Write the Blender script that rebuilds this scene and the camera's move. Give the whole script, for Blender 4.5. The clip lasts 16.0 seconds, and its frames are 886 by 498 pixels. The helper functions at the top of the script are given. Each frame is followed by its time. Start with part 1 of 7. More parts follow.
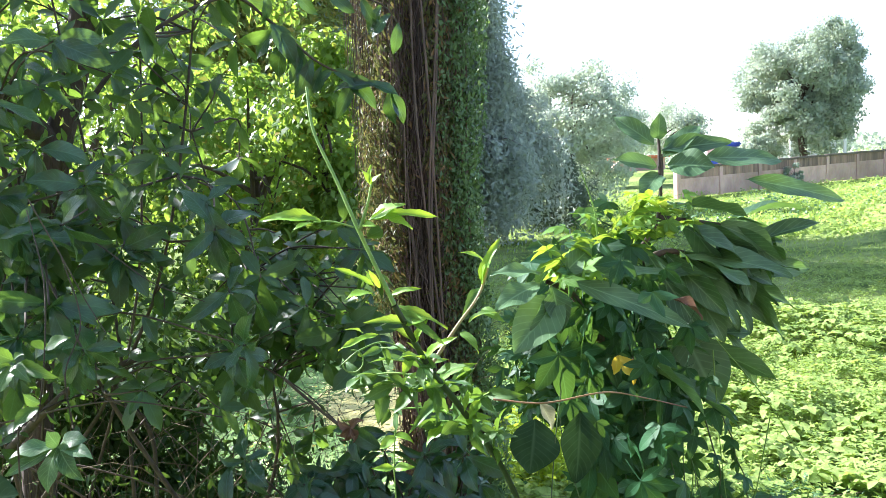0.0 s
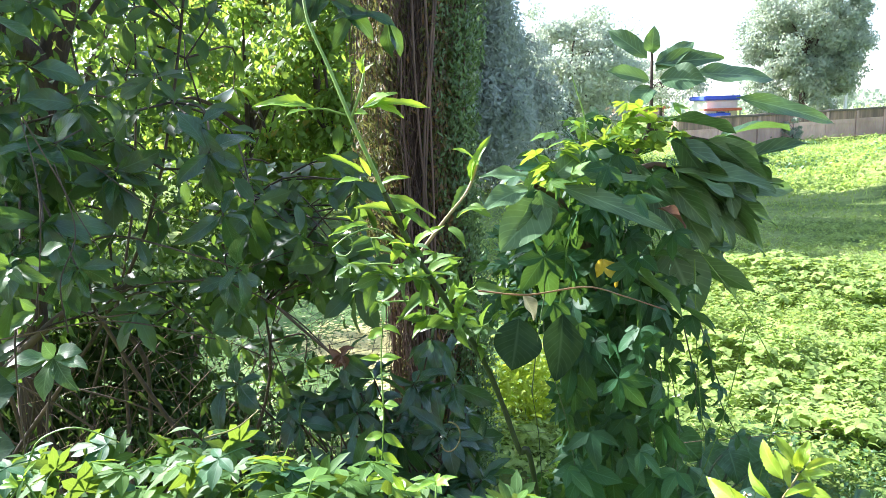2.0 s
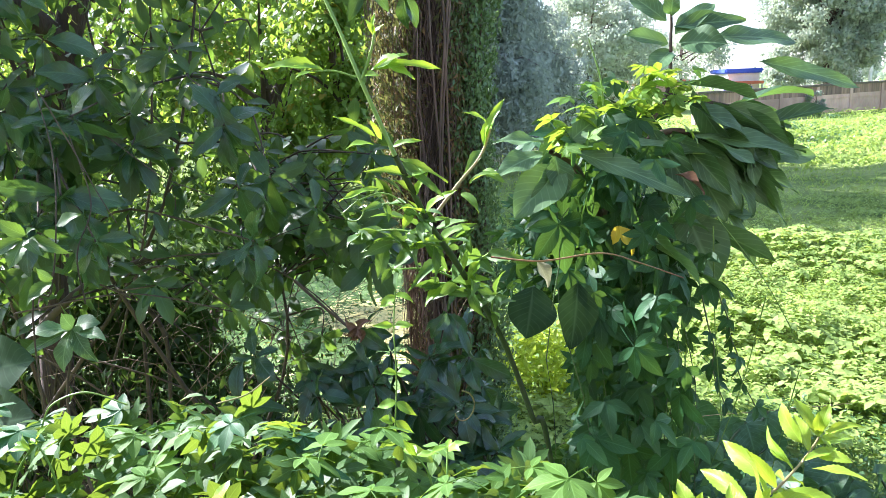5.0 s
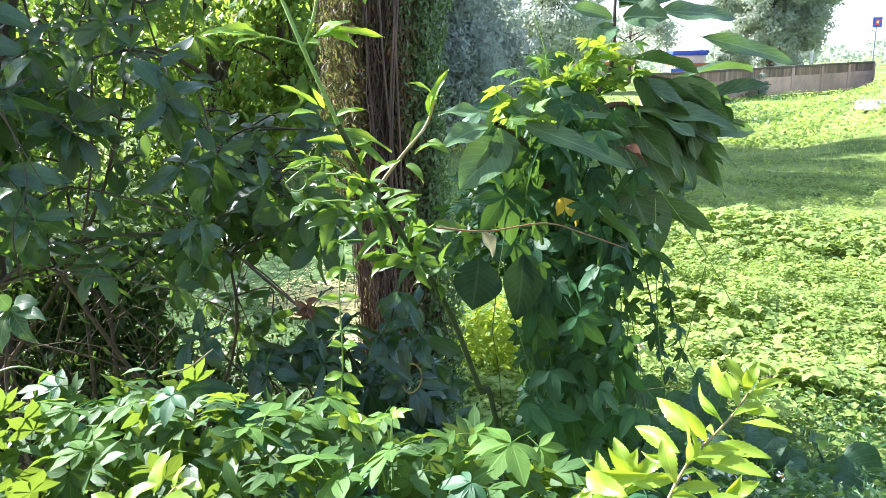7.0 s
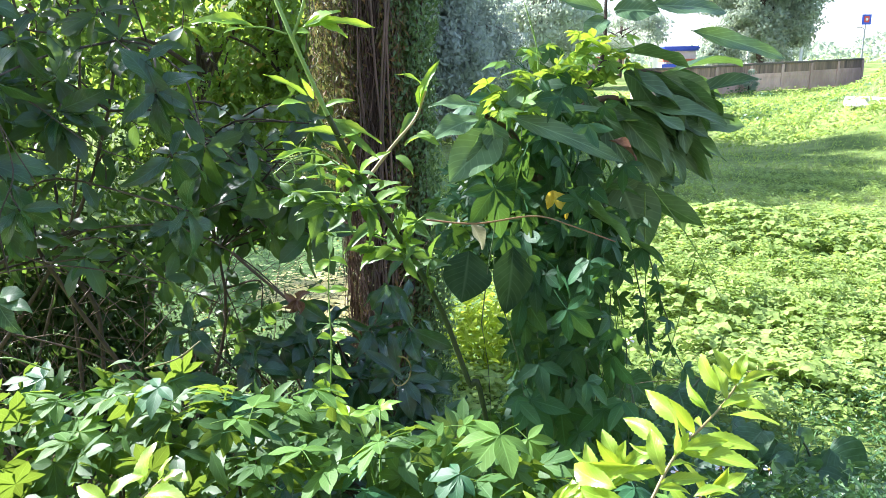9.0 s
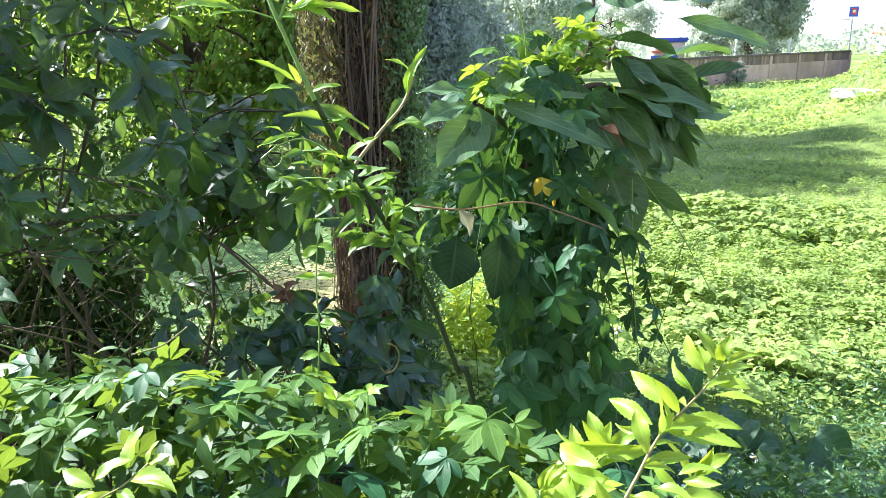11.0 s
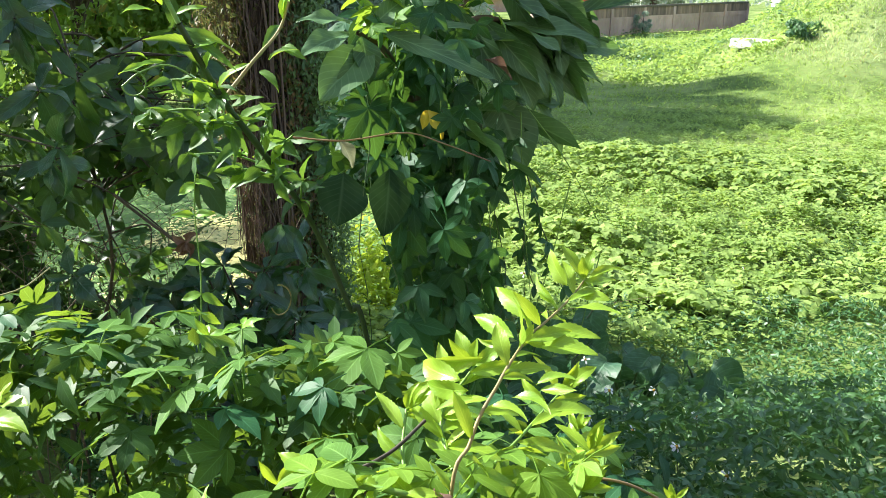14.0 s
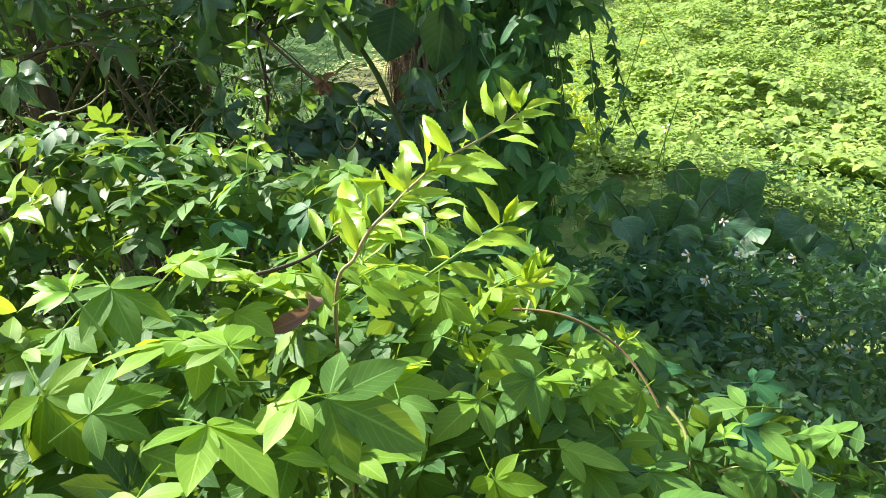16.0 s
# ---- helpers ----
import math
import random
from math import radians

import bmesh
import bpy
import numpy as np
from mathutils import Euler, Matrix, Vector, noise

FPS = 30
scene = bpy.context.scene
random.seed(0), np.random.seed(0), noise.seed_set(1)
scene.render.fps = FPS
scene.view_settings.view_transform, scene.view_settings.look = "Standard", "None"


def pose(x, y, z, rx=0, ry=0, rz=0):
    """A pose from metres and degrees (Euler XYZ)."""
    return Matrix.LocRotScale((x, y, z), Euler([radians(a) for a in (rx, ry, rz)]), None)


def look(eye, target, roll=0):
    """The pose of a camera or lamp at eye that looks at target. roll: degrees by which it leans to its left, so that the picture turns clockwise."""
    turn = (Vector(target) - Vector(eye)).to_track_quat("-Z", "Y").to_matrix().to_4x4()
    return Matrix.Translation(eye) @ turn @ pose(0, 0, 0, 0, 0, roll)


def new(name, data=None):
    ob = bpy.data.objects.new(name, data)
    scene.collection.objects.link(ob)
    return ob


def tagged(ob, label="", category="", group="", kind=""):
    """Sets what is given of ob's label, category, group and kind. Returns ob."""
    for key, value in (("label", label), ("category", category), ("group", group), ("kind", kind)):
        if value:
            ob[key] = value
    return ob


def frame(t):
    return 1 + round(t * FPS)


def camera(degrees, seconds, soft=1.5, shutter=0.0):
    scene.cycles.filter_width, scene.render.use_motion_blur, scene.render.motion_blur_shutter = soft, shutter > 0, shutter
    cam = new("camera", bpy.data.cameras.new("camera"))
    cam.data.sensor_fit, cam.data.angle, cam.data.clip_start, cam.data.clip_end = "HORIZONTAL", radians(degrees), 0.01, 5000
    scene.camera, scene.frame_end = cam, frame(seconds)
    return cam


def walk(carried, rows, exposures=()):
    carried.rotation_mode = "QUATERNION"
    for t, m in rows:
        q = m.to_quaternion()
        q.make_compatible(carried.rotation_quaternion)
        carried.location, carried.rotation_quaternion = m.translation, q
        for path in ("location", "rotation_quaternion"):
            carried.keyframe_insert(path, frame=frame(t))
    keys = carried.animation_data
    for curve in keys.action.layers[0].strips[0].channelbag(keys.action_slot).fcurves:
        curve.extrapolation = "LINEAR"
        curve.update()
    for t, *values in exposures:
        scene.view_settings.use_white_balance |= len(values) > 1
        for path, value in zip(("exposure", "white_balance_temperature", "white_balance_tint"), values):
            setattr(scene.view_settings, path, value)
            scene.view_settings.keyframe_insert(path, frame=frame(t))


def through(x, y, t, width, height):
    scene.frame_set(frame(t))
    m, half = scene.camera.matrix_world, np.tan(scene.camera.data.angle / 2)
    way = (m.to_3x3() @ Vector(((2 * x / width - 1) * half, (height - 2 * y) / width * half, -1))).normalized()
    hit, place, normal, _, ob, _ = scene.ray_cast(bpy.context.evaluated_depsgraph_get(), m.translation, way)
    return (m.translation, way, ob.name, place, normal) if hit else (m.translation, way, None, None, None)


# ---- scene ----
cam = camera(60.36, 16.0, soft=0.6)
PATH = [
    (0.0, pose(-0.0132, 0.0159, 2.4728, 83.830, 3.297, -0.152)),
    (0.5, pose(-0.0135, 0.0141, 2.4385, 82.240, 1.818, -0.022)),
    (1.0, pose(-0.0121, 0.0084, 2.4268, 80.405, 1.907, 0.327)),
    (1.5, pose(-0.0015, 0.0001, 2.4255, 79.749, 2.194, -0.465)),
    (2.0, pose(-0.0101, -0.0079, 2.4248, 79.836, 1.717, -0.347)),
    (2.5, pose(-0.0115, -0.0082, 2.4219, 79.941, 1.716, 0.002)),
    (3.0, pose(-0.0095, -0.0020, 2.4189, 79.388, 2.157, 0.412)),
    (3.5, pose(-0.0073, 0.0034, 2.4168, 78.705, 2.202, 0.803)),
    (4.0, pose(-0.0090, 0.0041, 2.4163, 78.425, 2.003, 1.108)),
    (6.5, pose(0.0001, -0.0041, 2.4059, 77.038, 1.800, -1.269)),
    (7.0, pose(0.0003, -0.0014, 2.4040, 76.487, 1.496, -2.647)),
    (7.5, pose(0.0000, 0.0010, 2.4024, 76.081, 1.321, -3.127)),
    (8.0, pose(0.0004, 0.0009, 2.4032, 75.981, 1.072, -3.169)),
    (8.5, pose(0.0008, 0.0004, 2.4029, 76.047, 1.010, -3.193)),
    (9.0, pose(0.0010, 0.0003, 2.4018, 76.031, 1.069, -3.300)),
    (11.5, pose(0.0036, -0.0027, 2.3958, 75.050, 0.907, -4.637)),
    (12.0, pose(0.0069, -0.0043, 2.3935, 74.604, 0.886, -5.661)),
    (12.5, pose(0.0138, -0.0001, 2.3862, 73.848, 0.576, -7.633)),
    (13.0, pose(0.0169, 0.0023, 2.3833, 72.957, 0.185, -9.204)),
    (13.5, pose(0.0182, 0.0040, 2.3827, 72.620, -0.011, -10.090)),
    (14.0, pose(0.0316, 0.0003, 2.3758, 71.700, 0.362, -10.552)),
    (14.5, pose(0.0762, -0.0060, 2.3758, 68.498, 0.256, -9.027)),
    (15.0, pose(0.1257, -0.0175, 2.3714, 64.026, 0.032, -5.374)),
    (15.5, pose(0.1514, -0.0234, 2.3674, 61.711, 0.887, -0.912)),
    (16.0, pose(0.1625, -0.0287, 2.3658, 60.883, 2.334, 2.072)),
]
walk(cam, PATH, [(0.0, 2.16, 5900, 18), (2.5, 2.22, 5900, 20), (6.5, 2.22, 5900, 21), (9.0, 2.16, 5850, 20), (12.5, 1.98, 5950, 15), (14.0, 1.74, 6300, 8), (15.0, 1.76, 6500, 5), (16.0, 1.87, 6700, 4)])

# ---- world and sun ----
SUN_TO = Vector((-0.70, 0.45, 0.60)).normalized()      # towards the sun
world = bpy.data.worlds.new("sky")
scene.world = world
world.use_nodes = True
wn = world.node_tree
sky = wn.nodes.new("ShaderNodeTexSky")
sky.sky_type = "NISHITA"
sky.sun_disc = False
sky.sun_elevation = math.asin(SUN_TO.z)
sky.sun_rotation = math.atan2(SUN_TO.x, SUN_TO.y)
sky.air_density, sky.dust_density, sky.ozone_density = 1.0, 1.0, 1.0
wn.nodes["Background"].inputs["Strength"].default_value = 0.076
haze = wn.nodes.new("ShaderNodeMix")          # bright thin haze over the whole sky
haze.data_type, haze.blend_type = "RGBA", "ADD"
haze.inputs[0].default_value = 1.0
haze.inputs[7].default_value = (1.12, 1.28, 1.56, 1)
wn.links.new(sky.outputs[0], haze.inputs[6])
wn.links.new(haze.outputs[2], wn.nodes["Background"].inputs["Color"])
sun_data = bpy.data.lights.new("sun", "SUN")
sun_data.energy, sun_data.angle, sun_data.color = 5.0, radians(0.6), (1.0, 0.95, 0.86)
sun = new("sun", sun_data)
sun.matrix_world = look(SUN_TO * 60, (0, 0, 0))

# ---- materials ----
def nodes_of(name):
    mat = bpy.data.materials.new(name)
    mat.use_nodes = True
    tree = mat.node_tree
    return mat, tree, tree.nodes["Principled BSDF"]


def add(tree, kind, **values):
    node = tree.nodes.new(kind)
    for key, value in values.items():
        if key in node.inputs:
            node.inputs[key].default_value = value
    return node


def mth(tree, op, a, b=None, clamp=False):
    node = tree.nodes.new("ShaderNodeMath")
    node.operation, node.use_clamp = op, clamp
    for i, v in enumerate((a, b)):
        if v is None:
            continue
        if isinstance(v, (int, float)):
            node.inputs[i].default_value = v
        else:
            tree.links.new(v, node.inputs[i])
    return node.outputs[0]


def mixc(tree, fac, a, b, blend="MIX"):
    node = tree.nodes.new("ShaderNodeMix")
    node.data_type, node.blend_type = "RGBA", blend
    for sock, v in ((node.inputs[0], fac), (node.inputs[6], a), (node.inputs[7], b)):
        if isinstance(v, (int, float)):
            sock.default_value = v
        elif isinstance(v, tuple):
            sock.default_value = (*v, 1)
        else:
            tree.links.new(v, sock)
    return node.outputs[2]


def leaf_material(name, dark, light, glow, through=0.35, rough=0.42, veins=0.5, single=False, dry=0.0, bumpy=0.3, spec=0.5, withered=(0.36, 0.27, 0.05)):
    """A leaf: colour from leaf to leaf, midrib and side veins along its own length, light passing through the blade."""
    mat, tree, bsdf = nodes_of(name)
    link = tree.links.new
    if single:
        rnd = tree.nodes.new("ShaderNodeObjectInfo").outputs["Random"]
    else:
        rnd = tree.nodes.new("ShaderNodeNewGeometry").outputs["Random Per Island"]
    uv = tree.nodes.new("ShaderNodeUVMap")
    sep = tree.nodes.new("ShaderNodeSeparateXYZ")
    link(uv.outputs[0], sep.inputs[0])
    across = mth(tree, "ABSOLUTE", mth(tree, "SUBTRACT", sep.outputs[0], 0.5))
    rib = mth(tree, "SUBTRACT", 1.0, mth(tree, "MULTIPLY", across, 22.0), True)
    wave = mth(tree, "SINE", mth(tree, "MULTIPLY", mth(tree, "SUBTRACT", mth(tree, "MULTIPLY", sep.outputs[1], 9.0), mth(tree, "MULTIPLY", across, 5.0)), 6.2832))
    side = mth(tree, "POWER", mth(tree, "MAXIMUM", wave, 0.0), 10.0)
    vein = mth(tree, "MAXIMUM", rib, mth(tree, "MULTIPLY", side, 0.45))
    pos = tree.nodes.new("ShaderNodeNewGeometry").outputs["Position"]
    blot = add(tree, "ShaderNodeTexNoise", Scale=38.0, Detail=4.0)
    link(pos, blot.inputs["Vector"])
    wide = add(tree, "ShaderNodeTexNoise", Scale=2.3, Detail=2.0)
    link(pos, wide.inputs["Vector"])
    tone = mth(tree, "ADD", mth(tree, "MULTIPLY", rnd, 0.6), mth(tree, "MULTIPLY", mth(tree, "SUBTRACT", wide.outputs[0], 0.3), 0.8), True)
    col = mixc(tree, tone, dark, light)
    col = mixc(tree, mth(tree, "MULTIPLY", mth(tree, "SUBTRACT", blot.outputs[0], 0.42, True), 1.1), col, tuple(min(1, c * 1.7 + 0.01) for c in light))
    col = mixc(tree, mth(tree, "MULTIPLY", vein, veins), col, tuple(min(1, c * 1.9 + 0.04) for c in light))
    if dry > 0:
        spot = mth(tree, "GREATER_THAN", rnd, 1.0 - dry)
        col = mixc(tree, spot, col, withered)
    link(col, bsdf.inputs["Base Color"])
    bsdf.inputs["Roughness"].default_value = rough
    bsdf.inputs["Specular IOR Level"].default_value = spec
    bump = add(tree, "ShaderNodeBump", Strength=bumpy * 0.6, Distance=0.0006)
    link(mth(tree, "ADD", mth(tree, "MULTIPLY", vein, -0.6), mth(tree, "MULTIPLY", blot.outputs[0], 0.6)), bump.inputs["Height"])
    link(bump.outputs[0], bsdf.inputs["Normal"])
    trans = tree.nodes.new("ShaderNodeBsdfTranslucent")
    link(mixc(tree, 0.55, col, glow), trans.inputs["Color"])
    mixer = tree.nodes.new("ShaderNodeMixShader")
    mixer.inputs[0].default_value = through
    link(bsdf.outputs[0], mixer.inputs[1])
    link(trans.outputs[0], mixer.inputs[2])
    link(mixer.outputs[0], tree.nodes["Material Output"].inputs["Surface"])
    return mat


def rough_material(name, a, b, c, scale=8.0, rough=0.85, bump=0.5, stretch=(1, 1, 1), metal=0.0, dist=0.01, vary=0.0):
    """Bark, earth, plaster: three colours mixed by coarse and fine noise, with relief."""
    mat, tree, bsdf = nodes_of(name)
    link = tree.links.new
    pos = tree.nodes.new("ShaderNodeNewGeometry").outputs["Position"]
    mp = tree.nodes.new("ShaderNodeMapping")
    mp.inputs["Scale"].default_value = stretch
    link(pos, mp.inputs["Vector"])
    n1 = add(tree, "ShaderNodeTexNoise", Scale=scale, Detail=6.0, Roughness=0.65)
    n2 = add(tree, "ShaderNodeTexNoise", Scale=scale * 0.13, Detail=3.0)
    n3 = add(tree, "ShaderNodeTexNoise", Scale=scale * 6.0, Detail=3.0)
    for n in (n1, n2, n3):
        link(mp.outputs[0], n.inputs["Vector"])
    col = mixc(tree, mth(tree, "MULTIPLY", mth(tree, "SUBTRACT", n1.outputs[0], 0.32), 2.6, True), a, b)
    col = mixc(tree, mth(tree, "MULTIPLY", mth(tree, "SUBTRACT", n2.outputs[0], 0.45), 3.5, True), col, c)
    col = mixc(tree, 0.25, col, n3.outputs["Color"], "SOFT_LIGHT")
    if vary > 0:
        own = tree.nodes.new("ShaderNodeNewGeometry").outputs["Random Per Island"]
        col = mixc(tree, mth(tree, "MULTIPLY", own, vary), col, tuple(v * 0.25 for v in a))
    link(col, bsdf.inputs["Base Color"])
    bsdf.inputs["Roughness"].default_value = rough
    bsdf.inputs["Metallic"].default_value = metal
    bp = add(tree, "ShaderNodeBump", Strength=bump, Distance=dist)
    link(mth(tree, "ADD", n1.outputs[0], mth(tree, "MULTIPLY", n3.outputs[0], 0.4)), bp.inputs["Height"])
    link(bp.outputs[0], bsdf.inputs["Normal"])
    return mat


M_SHRUB = leaf_material("shrub_leaf", (0.007, 0.034, 0.019), (0.026, 0.084, 0.043), (0.25, 0.46, 0.03), 0.27, 0.30, 0.5, True, 0.0, 0.8, 0.60)
M_SHRUB.node_tree.nodes["Bump"].inputs["Distance"].default_value = 0.003
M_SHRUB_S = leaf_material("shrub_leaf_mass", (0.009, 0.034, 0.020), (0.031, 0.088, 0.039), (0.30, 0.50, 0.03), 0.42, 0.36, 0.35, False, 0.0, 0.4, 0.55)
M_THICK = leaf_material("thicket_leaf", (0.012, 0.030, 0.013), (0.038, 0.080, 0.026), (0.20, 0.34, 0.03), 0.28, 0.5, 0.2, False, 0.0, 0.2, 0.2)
# bright leaf of the trees behind; on the shrub it paints sunlight
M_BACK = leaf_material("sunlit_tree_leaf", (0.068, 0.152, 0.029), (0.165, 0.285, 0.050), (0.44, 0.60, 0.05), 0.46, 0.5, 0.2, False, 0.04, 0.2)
M_YELLOW = leaf_material("yellowing_tree_leaf", (0.13, 0.19, 0.04), (0.27, 0.30, 0.07), (0.45, 0.50, 0.08), 0.40, 0.55, 0.1, False, 0.12, 0.2)
M_BROAD = leaf_material("broad_leaf", (0.022, 0.068, 0.032), (0.120, 0.220, 0.096), (0.24, 0.44, 0.035), 0.22, 0.48, 0.55, True, 0.0, 0.6, 0.36)
M_VINE = leaf_material("vine_leaf", (0.040, 0.112, 0.028), (0.126, 0.248, 0.050), (0.50, 0.66, 0.03), 0.38, 0.55, 0.55, True, 0.0, 0.5, 0.16)
# darker copy of the vine leaf: shade inside the hedge put into the colour
M_VINE_S = leaf_material("shaded_vine_leaf_mass", (0.016, 0.054, 0.020), (0.064, 0.145, 0.036), (0.40, 0.56, 0.03), 0.32, 0.50, 0.45, False, 0.0, 0.4, 0.20)
# lighter, yellower copy of the vine leaf that paints sun shining through it
M_VINE_Y = leaf_material("young_sunlit_vine_leaf", (0.085, 0.190, 0.028), (0.215, 0.360, 0.046), (0.60, 0.72, 0.03), 0.46, 0.5, 0.45, False, 0.0, 0.4, 0.22)
# very bright lime colour stands in for sunlight on the small bush
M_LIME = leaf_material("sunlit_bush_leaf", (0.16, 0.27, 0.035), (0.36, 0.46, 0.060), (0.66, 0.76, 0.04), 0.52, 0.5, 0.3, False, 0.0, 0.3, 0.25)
# dark copy of the vine leaf: the hanging creeper's shade is in its colour
M_CREEP = leaf_material("creeper_leaf", (0.011, 0.050, 0.023), (0.034, 0.120, 0.046), (0.24, 0.45, 0.03), 0.24, 0.5, 0.5, True, 0.0, 0.35, 0.22)
M_CREEP_S = leaf_material("creeper_leaf_mass", (0.010, 0.042, 0.020), (0.031, 0.100, 0.039), (0.24, 0.45, 0.03), 0.24, 0.5, 0.4, False, 0.0, 0.3, 0.22)
M_FRESH = leaf_material("fresh_leaf", (0.11, 0.26, 0.028), (0.19, 0.37, 0.038), (0.54, 0.70, 0.03), 0.40, 0.42, 0.4, True, 0.0, 0.3)
M_SHOOT = leaf_material("shoot_leaf", (0.13, 0.28, 0.026), (0.30, 0.44, 0.042), (0.62, 0.72, 0.03), 0.40, 0.36, 0.35, True, 0.0, 0.5)
M_DIM = leaf_material("weed_leaf", (0.028, 0.085, 0.028), (0.080, 0.165, 0.042), (0.30, 0.50, 0.03), 0.30, 0.45, 0.45, True, 0.0, 0.35, 0.35)
M_IVY = leaf_material("ivy_leaf", (0.060, 0.125, 0.045), (0.13, 0.22, 0.085), (0.26, 0.38, 0.07), 0.28, 0.5, 0.3, False, 0.0, 0.2)
M_DRYVINE = leaf_material("dry_vine_leaf", (0.055, 0.075, 0.030), (0.135, 0.15, 0.052), (0.32, 0.34, 0.08), 0.32, 0.6, 0.2, False, 0.25, 0.2, 0.4, (0.22, 0.13, 0.06))
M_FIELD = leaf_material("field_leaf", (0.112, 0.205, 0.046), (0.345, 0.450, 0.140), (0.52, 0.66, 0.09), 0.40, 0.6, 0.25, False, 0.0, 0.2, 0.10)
M_GRASS = leaf_material("grass_blade", (0.15, 0.26, 0.042), (0.39, 0.50, 0.135), (0.50, 0.64, 0.06), 0.38, 0.6, 0.0, False, 0.02, 0.0, 0.12)
M_DRYGRASS = leaf_material("dry_grass_blade", (0.25, 0.34, 0.14), (0.43, 0.50, 0.26), (0.52, 0.56, 0.25), 0.35, 0.7, 0.0, False, 0.1, 0.0, 0.3, (0.45, 0.36, 0.18))
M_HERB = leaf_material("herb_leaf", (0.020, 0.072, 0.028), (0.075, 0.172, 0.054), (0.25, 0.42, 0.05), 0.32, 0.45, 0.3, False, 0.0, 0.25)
# dark broad_leaf copy, shade put into its colour; also the weed's dull leaves
M_SHADE = leaf_material("shade_dark_broad_leaf", (0.012, 0.037, 0.017), (0.026, 0.064, 0.027), (0.10, 0.20, 0.03), 0.08, 0.6, 0.4, True, 0.0, 0.4, 0.12)
M_TARO = leaf_material("taro_leaf", (0.026, 0.078, 0.044), (0.066, 0.150, 0.072), (0.22, 0.42, 0.04), 0.28, 0.46, 0.6, True, 0.0, 1.0, 0.32)
M_TARO.node_tree.nodes["Bump"].inputs["Distance"].default_value = 0.008
# willow, pale and far leaves: the haze of distance is put into these colours
M_WILLOW = leaf_material("hazy_willow_leaf", (0.27, 0.32, 0.285), (0.36, 0.41, 0.335), (0.46, 0.52, 0.38), 0.46, 0.6, 0.0, False, 0.0, 0.0)
M_PALE = leaf_material("hazy_pale_tree_leaf", (0.31, 0.37, 0.29), (0.47, 0.53, 0.41), (0.58, 0.63, 0.42), 0.46, 0.6, 0.0, False, 0.0, 0.0)
M_FAR = leaf_material("hazy_far_tree_leaf", (0.19, 0.25, 0.21), (0.33, 0.40, 0.29), (0.52, 0.58, 0.34), 0.46, 0.6, 0.0, False, 0.0, 0.0)
M_DUSK = leaf_material("dusky_leaf", (0.075, 0.105, 0.075), (0.13, 0.17, 0.11), (0.24, 0.30, 0.16), 0.35, 0.6, 0.0, False, 0.0, 0.0)
M_DEAD = leaf_material("dead_leaf", (0.11, 0.062, 0.044), (0.20, 0.115, 0.080), (0.30, 0.15, 0.07), 0.20, 0.6, 0.5, True, 0.0, 0.6)
M_DRYLEAF = leaf_material("pale_dry_leaf", (0.22, 0.23, 0.14), (0.34, 0.35, 0.22), (0.40, 0.40, 0.22), 0.20, 0.6, 0.5, True, 0.0, 0.6)
M_GOLD = leaf_material("yellow_leaf", (0.55, 0.40, 0.03), (0.70, 0.52, 0.05), (0.80, 0.60, 0.04), 0.40, 0.5, 0.3, True, 0.0, 0.3)
M_PETAL = leaf_material("petal", (0.75, 0.75, 0.78), (0.85, 0.85, 0.88), (0.8, 0.8, 0.8), 0.30, 0.6, 0.1, True, 0.0, 0.2)
M_DUCK = leaf_material("duckweed", (0.10, 0.20, 0.065), (0.19, 0.31, 0.095), (0.3, 0.45, 0.1), 0.15, 0.85, 0.0, False, 0.03, 0.0, 0.1)
M_BARK = rough_material("bark", (0.045, 0.034, 0.030), (0.10, 0.070, 0.058), (0.15, 0.10, 0.080), 14, 0.9, 0.9, (1, 1, 0.16), 0, 0.03)
M_ROOT = rough_material("hanging_root", (0.095, 0.070, 0.058), (0.30, 0.215, 0.172), (0.30, 0.18, 0.135), 20, 0.85, 0.5, (1, 1, 0.3), 0, 0.004, 0.65)
# pale bark of the far trees, distance haze put into its colour
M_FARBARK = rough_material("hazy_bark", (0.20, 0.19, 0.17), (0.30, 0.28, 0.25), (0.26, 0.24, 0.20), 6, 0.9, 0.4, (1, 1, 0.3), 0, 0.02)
M_TWIG = rough_material("twig", (0.022, 0.018, 0.013), (0.075, 0.058, 0.040), (0.12, 0.09, 0.06), 30, 0.8, 0.5, (1, 1, 1), 0, 0.003)
M_STRAW = rough_material("dry_brown_stem", (0.060, 0.046, 0.030), (0.17, 0.13, 0.080), (0.20, 0.15, 0.09), 30, 0.85, 0.4, (1, 1, 1), 0, 0.002)
M_STEM = rough_material("green_stem", (0.10, 0.22, 0.035), (0.20, 0.34, 0.06), (0.15, 0.28, 0.05), 40, 0.5, 0.3, (1, 1, 1), 0, 0.001)
M_DKSTEM = rough_material("dark_green_stem", (0.035, 0.075, 0.025), (0.07, 0.13, 0.04), (0.09, 0.11, 0.04), 40, 0.5, 0.3, (1, 1, 1), 0, 0.001)
M_STALK = rough_material("dark_stalk", (0.014, 0.034, 0.012), (0.034, 0.070, 0.022), (0.04, 0.055, 0.02), 40, 0.6, 0.3, (1, 1, 1), 0, 0.001)
M_RED = rough_material("reddish_stem", (0.16, 0.06, 0.035), (0.27, 0.12, 0.07), (0.24, 0.19, 0.08), 30, 0.55, 0.3, (1, 1, 1), 0, 0.001)
